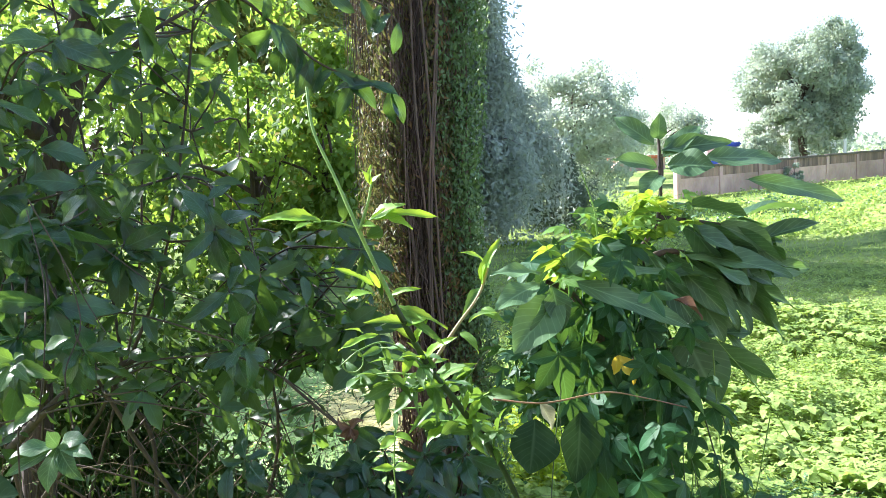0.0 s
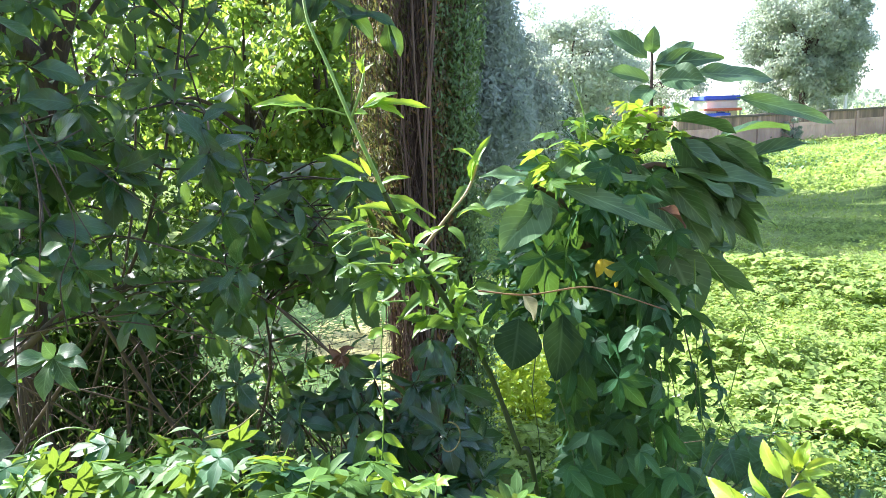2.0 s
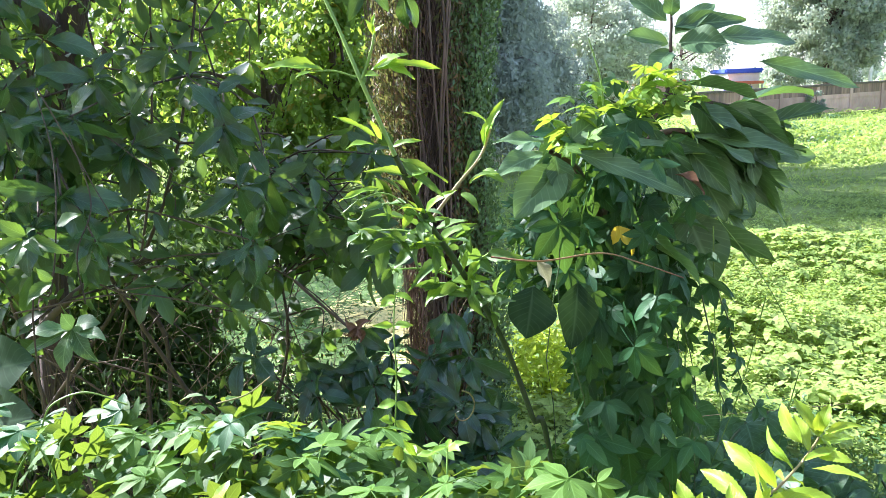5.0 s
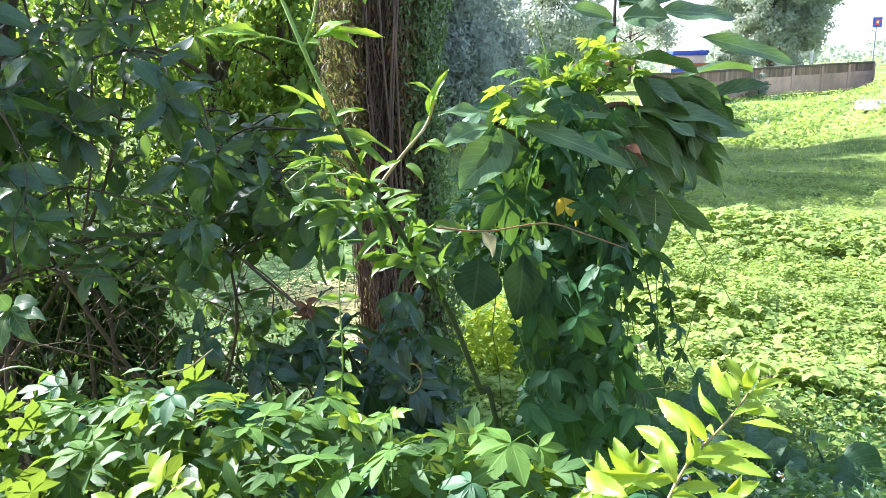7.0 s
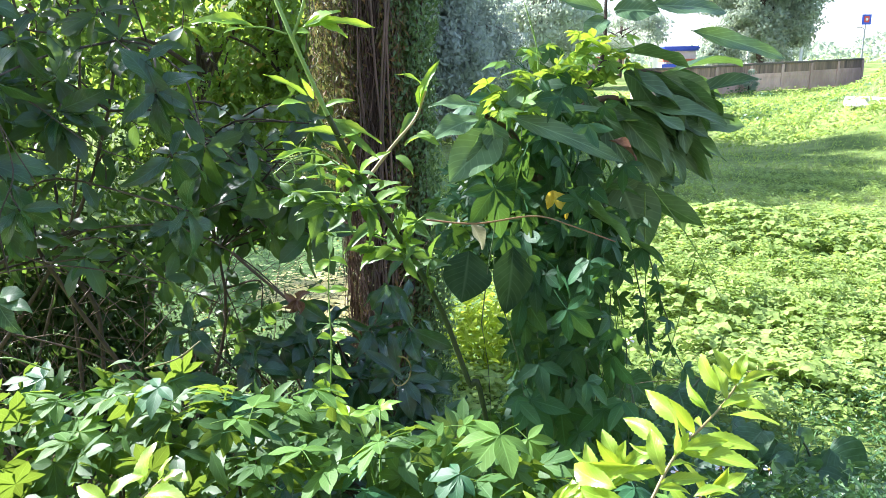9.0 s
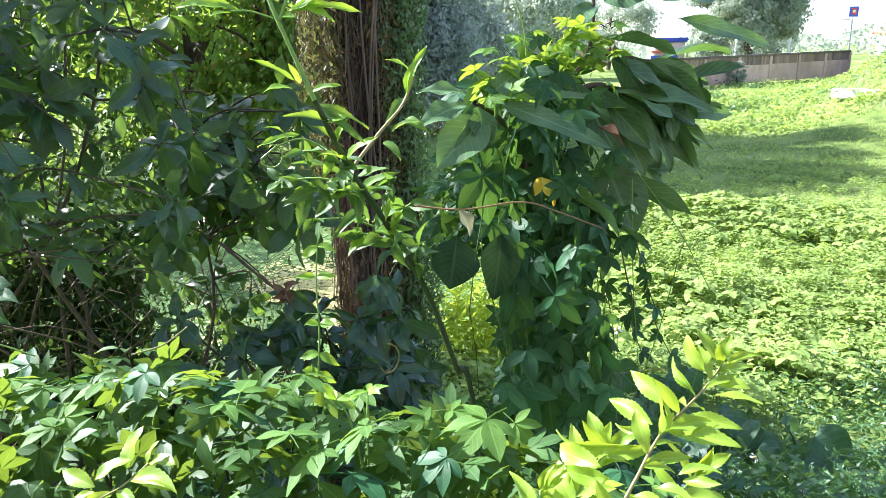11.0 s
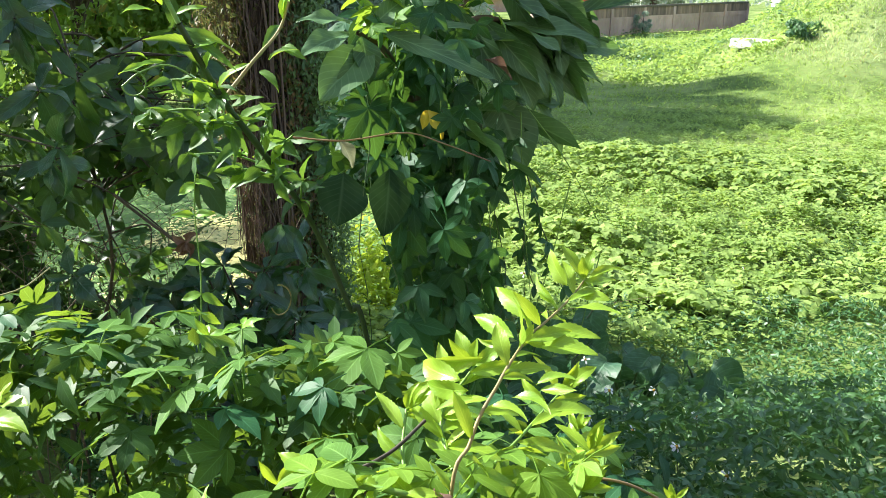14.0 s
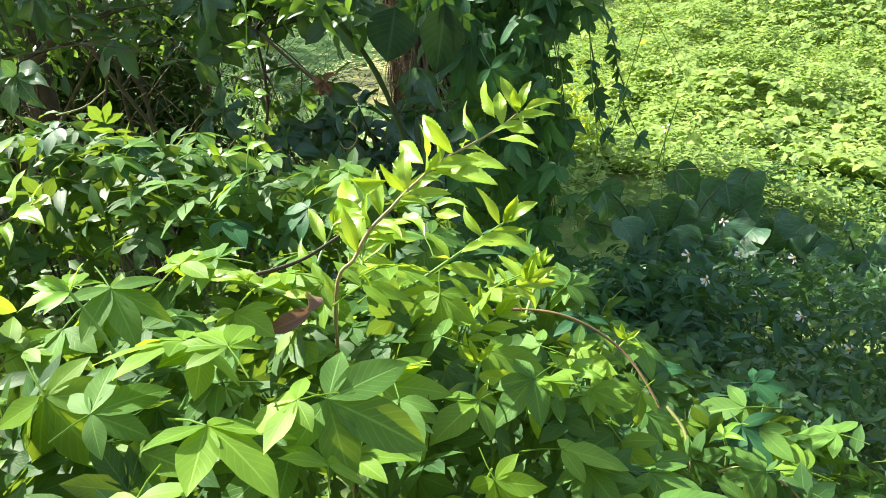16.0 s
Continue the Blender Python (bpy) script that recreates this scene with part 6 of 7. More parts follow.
    lance((-0.019, 0.780, 2.224), (0.028, 0.760, 2.240), 0.0158, False)
    lance((-0.026, 0.760, 2.254), (-0.066, 0.720, 2.269), 0.0142, None)
    lance((-0.044, 0.730, 2.283), (-0.016, 0.720, 2.290), 0.0085, False)
    for k in range(9):
        q = line[len(line) - 3 - 2 * (k % 5)]
        s = 1 if k % 2 else -1
        lance(q, q + np.array([s * (0.014 + 0.020 * rng.random()), -0.014 + 0.012 * rng.standard_normal(), 0.008 + 0.012 * rng.standard_normal()]), 0.007 + 0.006 * rng.random(), k % 3 != 0, (0.4 * rng.standard_normal(), -0.5, 0.7))
    # leafy side twigs
    for k, e in enumerate(((-0.103, 0.725, 2.259), (-0.079, 0.761, 2.233), (-0.055, 0.777, 2.210), (-0.016, 0.759, 2.219), (0.022, 0.746, 2.250), (-0.110, 0.728, 2.276), (0.030, 0.776, 2.198), (-0.067, 0.727, 2.266), (0.008, 0.731, 2.279), (-0.088, 0.714, 2.308))):
        e = np.array(e)
        d = np.linalg.norm(line - e, axis=1)
        q = line[max(0, int(np.argmin(d)) - 2)]
        tw = stem(t, [q, (q + e) / 2 + [0, 0, 0.008], e], 0.0014, 0.0008, M_STEM, "twig", 5, 5)
        holder = LAST["stem"]
        for j in range(9):
            b = tw[rng.integers(1, len(tw))]
            d = np.array([rng.standard_normal(), -0.5 + 0.5 * rng.standard_normal(), -0.25 + 0.5 * rng.standard_normal()])
            d = d / np.linalg.norm(d) * (0.016 + 0.026 * rng.random() ** 1.4)
            blade(holder, FRESH_LANCE if (j + 3 * k) % 9 == 0 else DIM_LANCE, b, b + d, (0.007 + 0.30 * np.linalg.norm(d)) / 0.32 * 0.75, (0.5 * rng.standard_normal(), -0.5 + 0.4 * rng.standard_normal(), 0.6), rng)
    # tendril loops
    th = np.linspace(0, 5.0, 16)
    c = np.array((-0.097, 0.653, 2.310))
    loop = np.stack([c[0] - 0.010 * np.cos(th) * (1 - 0.06 * th), np.full(16, c[1]), c[2] - 0.010 * np.sin(th) * (1 - 0.06 * th) + 0.001 * th], -1)
    part("tendril", mesh_data("tendril", *tube(loop, 0.0008, 0.0006, 5)[:2], M_STEM), t)
    stem(t, [(-0.034, 0.692, 2.292), (-0.067, 0.667, 2.323), (-0.091, 0.656, 2.321), loop[0]], 0.0008, 0.0008, M_STEM, "tendril", 5, 5)
    th = np.linspace(0, 4.2, 14)
    c = np.array((-0.010, 0.894, 2.023))
    loop = np.stack([c[0] + 0.018 * np.sin(th) * (1 - 0.1 * th), np.full(14, c[1]), c[2] + 0.020 * np.cos(th)], -1)
    part("tendril", mesh_data("tendril", *tube(loop, 0.0011, 0.0009, 5)[:2], M_TAN), t)


build_weed()


def build_sprig():
    rng = np.random.default_rng(84)
    b = np.array((-0.086, 0.736, 2.007))
    gz = float(ground_z(b[0], b[1]))
    t = thing("climbing_sprig", (b[0], b[1], gz), "slender sprig with pairs of pale green leaves", "sprig")
    line = stem(t, [(b[0], b[1], gz - 0.05), b, (-0.081, 0.736, 2.058), (-0.077, 0.747, 2.115), (-0.078, 0.759, 2.173), (-0.074, 0.768, 2.219)], 0.0010, 0.0007, M_STEM, "stem", 5, 6)
    for u in (11, 14, 16, 19, 24, 28):
        q = line[min(u, len(line) - 1)]
        for s in (-1, 1):
            e = q + np.array([s * (0.013 + 0.009 * rng.random()), -0.010 * rng.random(), -0.004 + 0.008 * rng.standard_normal()])
            blade(t, FRESH_LANCE, q, e, 0.011 / 0.32, (-0.2 * s, -0.5, 0.8), rng)


build_sprig()


# ---- hedge of creepers in front ----
def hedge_z(x, y):
    z = 2.185 - 0.55 * np.maximum(0, np.minimum(x, 0.46) - 0.05) - 0.2 * np.maximum(0, x - 0.46) - 0.10 * (y - 0.14) - 0.5 * np.maximum(0, -0.45 - x)
    z = z - 0.22 * np.exp(-(((x + 0.12) / 0.19) ** 2 + ((y - 0.38) / 0.085) ** 2) ** 2)
    z = z - 1.2 * np.maximum(0, y - (0.60 - 0.40 * x)) + 0.012 * wobble(x, y, 22.0, 3) + 0.010 * wobble(x, y, 55.0, 1)
    return z - 0.024 * np.exp(-((x + 0.03) / 0.17) ** 2) * sstep(0.32, 0.52, y)


def hollow(x, y):
    """Below 1 in the shaded hollow of the hedge."""
    return ((x + 0.12) / 0.21) ** 2 + ((y - 0.375) / 0.085) ** 2


def build_hedge():
    rng = np.random.default_rng(91)
    gz = float(ground_z(-0.05, 0.45))
    t = thing("creeper_hedge", (-0.05, 0.45, gz), "sunlit hedge covered with hand-shaped creeper leaves", "hedge")
    eyes = [np.array(e) for e in ((0.0, 0.0, 2.42), (0.08, -0.01, 2.376), (0.163, -0.03, 2.366))]

    def free(p, r):
        return min(np.linalg.norm(p - e) for e in eyes) > r
    for k in range(8):
        x, y = -0.5 + 0.9 * rng.random(), 0.50 + 0.12 * rng.random()
        y = min(y, 0.56 - 0.40 * x)
        top = float(hedge_z(x, y)) - 0.05
        bx, by = x * 0.8 + 0.04 * rng.standard_normal(), 0.52 + 0.05 * rng.standard_normal()
        stem(t, [(bx, by, float(ground_z(bx, by)) - 0.05), (bx * 0.7 + x * 0.3, by, 1.6), (x, y, top)], 0.0024, 0.0012, M_TWIG, "branch", 5, 6)
    # leaves on the surface, each of its own, and the mass below, darkened for shade
    made, tries = 0, 0
    while made < 300 and tries < 6000:
        tries += 1
        x, y = -0.62 + 1.30 * rng.random(), 0.10 + 0.58 * rng.random()
        if y > 0.62 - 0.42 * x:
            continue
        p = np.array([x, y, float(hedge_z(x, y)) + 0.012 * rng.standard_normal()])
        if not free(p, 0.235) or (hollow(x, y) < 1 and rng.random() < 0.75):
            continue
        to = (rng.standard_normal(), -0.35 + 0.8 * rng.standard_normal(), -0.12 + 0.22 * rng.standard_normal())
        nor = (-0.12 + 0.26 * rng.standard_normal(), -0.18 + 0.28 * rng.standard_normal(), 1.0)
        # dark leaf copies mixed in towards the back put shade into its colour
        kind = rng.random()
        if y < 0.33:
            kind = kind * 0.6
        spot(t, HAND_LEAF if kind < 0.68 else CREEP_HAND, p, to, nor, 0.029 + 0.018 * rng.random() ** 1.5, rng)
        made += 1
    n = 9500
    x = -0.72 + 1.50 * rng.random(n)
    y = 0.06 + 0.64 * rng.random(n)
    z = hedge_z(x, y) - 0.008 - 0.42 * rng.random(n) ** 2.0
    p = np.stack([x, y, z], -1)
    keep = (y < 0.64 - 0.40 * x) & ((hollow(x, y) > 1) | (z < hedge_z(x, y) - 0.10)) & (np.min([np.linalg.norm(p - e, axis=1) for e in eyes], axis=0) > 0.25)
    p = p[keep]
    n = len(p)
    to = rng.standard_normal((n, 3)) + np.array([0, -0.5, -0.2])
    nor = 0.36 * rng.standard_normal((n, 3)) + np.array([-0.15, -0.05, 0.9])
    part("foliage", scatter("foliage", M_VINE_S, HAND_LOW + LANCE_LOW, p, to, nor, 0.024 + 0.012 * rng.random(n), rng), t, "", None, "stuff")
    # large leaves of the near edge, backlight put into their lighter colour
    near = []
    while len(near) < 150:
        x, y = -0.42 + 0.86 * rng.random(), 0.11 + 0.24 * rng.random()
        p = np.array([x, y, float(hedge_z(x, y)) + 0.004 + 0.012 * rng.standard_normal()])
        if free(p, 0.25):
            near.append((Vector(p), Vector((rng.standard_normal(), -0.3 + 0.8 * rng.standard_normal(), -0.1 + 0.2 * rng.standard_normal())), Vector((-0.12 + 0.40 * rng.standard_normal(), 0.05 + 0.40 * rng.standard_normal(), 1.0)), 0.024 + 0.015 * rng.random()))
    b, to, nor, size = rows(near)
    part("young_sunlit_foliage", scatter("young_sunlit_foliage", M_VINE_Y, HAND, b, to, nor, size, rng), t, "young leaves, backlight put into their yellow-green colour", None, "stuff")
    # young tips standing out of the leaves
    for k in range(14):
        x, y = -0.5 + 0.9 * rng.random(), 0.2 + 0.36 * rng.random()
        if y > 0.60 - 0.42 * x:
            continue
        p = np.array([x, y, float(hedge_z(x, y))])
        if not free(p, 0.28):
            continue
        q = p + [0.014 * rng.standard_normal(), 0.012 * rng.standard_normal(), 0.012 + 0.014 * rng.random()]
        stem(t, [p - [0, 0, 0.05], (p + q) / 2 - [0, 0, 0.01], q], 0.0012, 0.0006, M_STEM, "tip", 5, 4)
        for j in range(4):
            spot(t, FRESH_LANCE, q, (rng.standard_normal(), rng.standard_normal(), 0.35), (-0.3 + 0.3 * rng.standard_normal(), -0.4, 0.9), 0.012 + 0.012 * rng.random(), rng)
    # runners and tendrils
    stem(t, [(0.114, 0.311, 2.117), (0.144, 0.352, 2.105), (0.179, 0.390, 2.086), (0.216, 0.389, 2.081), (0.249, 0.381, 2.063), (0.269, 0.359, 2.043), (0.280, 0.335, 2.018), (0.280, 0.309, 1.992)], 0.0011, 0.0009, M_RED, "runner", 6, 6, "arched reddish runner")
    stem(t, [(0.277, 0.347, 2.040), (0.286, 0.331, 2.031), (0.285, 0.310, 2.014), (0.277, 0.291, 2.002)], 0.0012, 0.001, M_TAN, "runner", 5, 6)
    stem(t, [(0.285, 0.308, 2.011), (0.316, 0.322, 2.012), (0.339, 0.312, 2.012), (0.356, 0.304, 1.996)], 0.0012, 0.001, M_TAN, "runner", 5, 6)
    stem(t, [(0.013, 0.307, 2.161), (0.040, 0.310, 2.163), (0.064, 0.323, 2.164), (0.084, 0.339, 2.170)], 0.0012, 0.001, M_TWIG, "runner", 5, 6)
    stem(t, [(-0.226, 0.629, 2.147), (-0.200, 0.634, 2.153), (-0.180, 0.642, 2.166)], 0.0009, 0.0006, M_TAN, "tendril", 5, 5)
    stem(t, [(-0.354, 0.575, 2.151), (-0.344, 0.579, 2.171), (-0.316, 0.582, 2.180), (-0.282, 0.580, 2.169)], 0.0009, 0.0007, M_STEM, "tendril", 5, 6)
    blade(t, DEAD_LEAF, (0.081, 0.268, 2.167), (0.062, 0.254, 2.163), 0.009 / 0.4, (0, -0.6, 0.8), rng, "leaf", "curled dry brown leaf")
    blade(t, DEAD_LEAF, (0.078, 0.281, 2.170), (0.082, 0.268, 2.166), 0.009 / 0.4, (0.5, -0.6, 0.4), rng, "leaf", "curled dry brown leaf")


build_hedge()


# ---- yellow-green shoot with toothed leaves ----
TOOTH = [leaf(1.0, 0.28, 22, 0.48, 0.45, 0.15, 0.06, 0.06, 1.0, 0.1, 5), leaf(1.0, 0.33, 22, 0.5, 0.30, 0.28, 0.09, 0.06, 0.95, 0.4, 5, 2.0), leaf(1.0, 0.26, 22, 0.46, 0.55, 0.10, 0.06, 0.06, 1.05, -0.4, 5, 4.0), leaf(1.0, 0.24, 22, 0.46, 0.7, 0.35, 0.08, 0.06, 1.1, 0.6, 5, 1.0)]
TOOTH_LEAF = stock("leaf", TOOTH, M_SHOOT)


def build_shoot():
    rng = np.random.default_rng(95)
    b = np.array((0.086, 0.290, 2.122))
    gz = float(ground_z(b[0], b[1]))
    t = thing("bright_shoot", (b[0], b[1], gz), "bright yellow-green shoot with toothed leaves in the sun", "shrub")
    main = stem(t, [(b[0], b[1], gz - 0.05), (b[0], b[1], 1.75), b, (0.100, 0.302, 2.180), (0.118, 0.322, 2.197), (0.130, 0.336, 2.204), (0.141, 0.346, 2.210), (0.151, 0.353, 2.213), (0.171, 0.372, 2.217), (0.184, 0.385, 2.222)], 0.0011, 0.0006, M_TAN, "stem", 7, 8)
    own = [LAST["stem"]]
    s2 = stem(t, [(0.097, 0.310, 2.137), (0.119, 0.343, 2.133), (0.141, 0.360, 2.140), (0.158, 0.375, 2.145), (0.176, 0.390, 2.150)], 0.0013, 0.0007, M_STEM, "branch", 6, 7)
    own.append(LAST["stem"])
    s3 = stem(t, [(0.116, 0.282, 2.105), (0.136, 0.299, 2.114), (0.154, 0.322, 2.112), (0.170, 0.337, 2.117)], 0.0013, 0.0007, M_STEM, "branch", 6, 7)
    own.append(LAST["stem"])
    s4 = stem(t, [(0.079, 0.284, 2.154), (0.065, 0.281, 2.170), (0.040, 0.291, 2.171), (0.011, 0.300, 2.169)], 0.0020, 0.0010, M_STEM, "branch", 6, 7)
    own.append(LAST["stem"])
    s5 = stem(t, [(0.157, 0.260, 2.102), (0.157, 0.277, 2.113), (0.160, 0.292, 2.119)], 0.0018, 0.0010, M_STEM, "branch", 6, 6)
    own.append(LAST["stem"])
    s6 = stem(t, [(0.216, 0.378, 2.061), (0.238, 0.375, 2.054), (0.258, 0.391, 2.060)], 0.0014, 0.0008, M_STEM, "branch", 6, 6)
    own.append(LAST["stem"])
    s7 = stem(t, [(0.190, 0.388, 2.082), (0.199, 0.416, 2.091), (0.204, 0.431, 2.095)], 0.0014, 0.0008, M_STEM, "branch", 6, 6)
    own.append(LAST["stem"])
    s8 = stem(t, [(0.121, 0.305, 2.125), (0.151, 0.340, 2.123), (0.189, 0.373, 2.117)], 0.0013, 0.0007, M_STEM, "branch", 6, 7)
    own.append(LAST["stem"])
    s9 = stem(t, [(0.096, 0.327, 2.147), (0.096, 0.357, 2.160), (0.119, 0.380, 2.177)], 0.0013, 0.0007, M_STEM, "branch", 6, 7)
    own.append(LAST["stem"])
    s10 = stem(t, [(0.075, 0.295, 2.133), (0.071, 0.329, 2.154), (0.077, 0.359, 2.166)], 0.0013, 0.0007, M_STEM, "branch", 6, 7)
    own.append(LAST["stem"])
    for (line, first, size, step), holder in zip(((main, 18, 0.026, 3), (s2, 3, 0.034, 2), (s3, 3, 0.032, 2), (s4, 4, 0.030, 3), (s5, 3, 0.028, 2), (s6, 5, 0.022, 2), (s7, 3, 0.022, 2), (s8, 2, 0.032, 1), (s9, 2, 0.032, 1), (s10, 3, 0.028, 2)), own):
        for k, i in enumerate(range(first, len(line), step)):
            q = line[i]
            d = Vector(line[min(i + 1, len(line) - 1)] - line[i - 1]).normalized()
            s = 1 if k % 2 else -1
            if rng.random() < 0.12:
                continue
            to = d * 0.5 + (Vector((0.95, -0.25, -0.05)) if s > 0 else Vector((-0.65, 0.25, 0.55))) + Vector(0.26 * rng.standard_normal(3))
            nor = Vector((-0.25 - 0.2 * s + 0.3 * rng.standard_normal(), -0.40 + 0.35 * rng.standard_normal(), 0.9))
            spot(holder, TOOTH_LEAF, q, to, nor, size * (0.6 + 0.5 * rng.random()), rng)
            if rng.random() < 0.45:
                spot(holder, TOOTH_LEAF, q, to + Vector(0.8 * rng.standard_normal(3)), nor + Vector(0.5 * rng.standard_normal(3)), size * (0.35 + 0.35 * rng.random()), rng)
        q = line[-1]
        for j in range(3 if holder is not own[0] else 0):
            spot(holder, TOOTH_LEAF, q, Vector((0.5 * rng.standard_normal() + 0.3, -0.2, 0.8)), Vector((-0.4, -0.7, 0.3)), size * (0.55 + 0.3 * rng.random()), rng)
    # the leaves of the leading stem: to one side level, to the other rising, two at the tip
    for side, base, tip in (
        ("R", (0.187, 0.386, 2.223), (0.207, 0.388, 2.230)),
        ("T", (0.185, 0.386, 2.224), (0.190, 0.392, 2.239)),
        ("T", (0.185, 0.386, 2.223), (0.180, 0.384, 2.237)),
        ("L", (0.171, 0.376, 2.223), (0.164, 0.393, 2.238)),
        ("R", (0.177, 0.376, 2.217), (0.193, 0.366, 2.219)),
        ("R", (0.172, 0.366, 2.214), (0.193, 0.352, 2.215)),
        ("L", (0.161, 0.366, 2.217), (0.152, 0.384, 2.227)),
        ("L", (0.146, 0.352, 2.215), (0.130, 0.380, 2.224)),
        ("R", (0.150, 0.353, 2.209), (0.176, 0.338, 2.209)),
        ("R", (0.142, 0.344, 2.205), (0.171, 0.328, 2.205)),
        ("L", (0.132, 0.346, 2.209), (0.118, 0.374, 2.212)),
        ("L", (0.127, 0.342, 2.208), (0.114, 0.352, 2.204)),
        ("L", (0.113, 0.335, 2.205), (0.089, 0.368, 2.188)),
        ("L", (0.100, 0.325, 2.199), (0.084, 0.352, 2.193)),
        ("R", (0.137, 0.322, 2.194), (0.156, 0.318, 2.201)),
        ("R", (0.139, 0.320, 2.192), (0.152, 0.306, 2.197)),
        ("R", (0.122, 0.312, 2.194), (0.139, 0.296, 2.196)),
        ("L", (0.102, 0.318, 2.197), (0.085, 0.336, 2.190)),
        ("L", (0.104, 0.312, 2.195), (0.086, 0.318, 2.189)),
        ("R", (0.123, 0.330, 2.198), (0.147, 0.330, 2.199)),
        ("R", (0.110, 0.308, 2.193), (0.127, 0.296, 2.194)),
    ):
        long = (Vector(tip) - Vector(base)).length
        face = {"R": (-0.15, -0.50, 0.85), "L": (-0.55, -0.55, 0.60), "T": (-0.3, -0.9, 0.2)}[side]
        face = Vector(face) + Vector(0.22 * rng.standard_normal(3))
        blade(own[0], TOOTH_LEAF, base, tip, long * (0.95 + 0.3 * rng.random()), face, rng)


build_shoot()


def build_small_shoot():
    """A second glossy shoot that stands out of the hedge."""
    rng = np.random.default_rng(96)
    b = np.array((-0.200, 0.420, 2.100))
    gz = float(ground_z(b[0], b[1]))
    t = thing("bright_shoot", (b[0], b[1], gz), "small glossy shoot with pale green toothed leaves", "shrub")
    stem(t, [(b[0], b[1], gz - 0.05), (b[0], b[1], 1.8), b, (-0.192, 0.424, 2.127), (-0.173, 0.440, 2.134), (-0.162, 0.460, 2.138)], 0.0010, 0.0006, M_TAN, "stem", 6, 6)
    holder = LAST["stem"]
    for base, tip in (((-0.168, 0.440, 2.137), (-0.132, 0.430, 2.143)), ((-0.162, 0.460, 2.138), (-0.140, 0.450, 2.144)), ((-0.173, 0.450, 2.139), (-0.169, 0.470, 2.160)), ((-0.176, 0.440, 2.131), (-0.155, 0.418, 2.127)),
                      ((-0.192, 0.445, 2.136), (-0.172, 0.455, 2.146)), ((-0.190, 0.440, 2.134), (-0.216, 0.455, 2.138)), ((-0.188, 0.435, 2.133), (-0.202, 0.435, 2.129)), ((-0.164, 0.460, 2.137), (-0.158, 0.470, 2.149)),
                      ((-0.180, 0.440, 2.129), (-0.192, 0.418, 2.130)), ((-0.168, 0.450, 2.137), (-0.141, 0.430, 2.136)), ((-0.190, 0.430, 2.129), (-0.174, 0.408, 2.126)), ((-0.191, 0.422, 2.130), (-0.215, 0.428, 2.131))):
        long = (Vector(tip) - Vector(base)).length
        blade(holder, TOOTH_LEAF, base, tip, long * (1.1 + 0.4 * rng.random()), (-0.3 + 0.3 * rng.standard_normal(), -0.35 + 0.2 * rng.standard_normal(), 0.9), rng)


build_small_shoot()


# ---- taro, herbs and flowers on the shaded bank ----
TARO_LEAF = stock("leaf", [heart(1.0, 12, 0.35, RNG, 9), heart(1.0, 12, 0.15, RNG, 9), heart(1.0, 12, 0.55, RNG, 9)], M_TARO)


def build_taro():
    rng = np.random.default_rng(101)
    spots = [(1.790, 3.431, 0.551), (2.063, 3.569, 0.427), (1.670, 3.331, 0.514), (1.940, 3.279, 0.456), (2.191, 3.311, 0.318), (1.941, 3.156, 0.396), (1.774, 3.256, 0.482), (2.214, 3.531, 0.366), (1.685, 3.545, 0.535), (2.451, 3.438, 0.154), (1.515, 3.368, 0.571), (2.507, 3.638, 0.142),
             (0.782, 3.623, 0.690), (1.025, 3.575, 0.590), (1.241, 3.689, 0.570), (1.497, 3.835, 0.600), (1.238, 3.306, 0.520), (1.444, 3.327, 0.520), (1.060, 3.313, 0.540), (0.861, 3.443, 0.580), (1.671, 3.969, 0.600), (1.251, 3.957, 0.630)]
    clumps = [spots[0:12:4], spots[1:12:4], spots[2:12:4], spots[3:12:4], spots[12:17], spots[17:22]]
    for mine in clumps:
        gx, gy = float(np.mean([p[0] for p in mine])), float(np.mean([p[1] for p in mine])) + 0.05
        t = thing("taro_plant", (gx, gy, float(ground_z(gx, gy))), "taro plant with broad dark heart-shaped leaves", "taro", "taro plants by the field")
        low = [(gx + 0.26 * rng.standard_normal(), gy + 0.14 * rng.standard_normal(), min(q[2] for q in mine) - 0.10 * rng.random()) for k in range(4)]
        for p in mine + low:
            p = np.array(p)
            stem(t, [(gx, gy, float(ground_z(gx, gy)) - 0.04), (0.4 * gx + 0.6 * p[0], 0.4 * gy + 0.6 * p[1], 0.7 * p[2] + 0.05), p], 0.010, 0.005, M_DKSTEM, "leaf_stalk", 6, 5)
            to = (0.7 * rng.standard_normal(), -0.35 + 0.3 * rng.standard_normal(), -0.75 + 0.3 * rng.standard_normal())
            spot(t, TARO_LEAF, p, to, (0.5 * rng.standard_normal(), -0.55 + 0.3 * rng.standard_normal(), 0.75), 0.20 + 0.09 * rng.random(), rng)


build_taro()


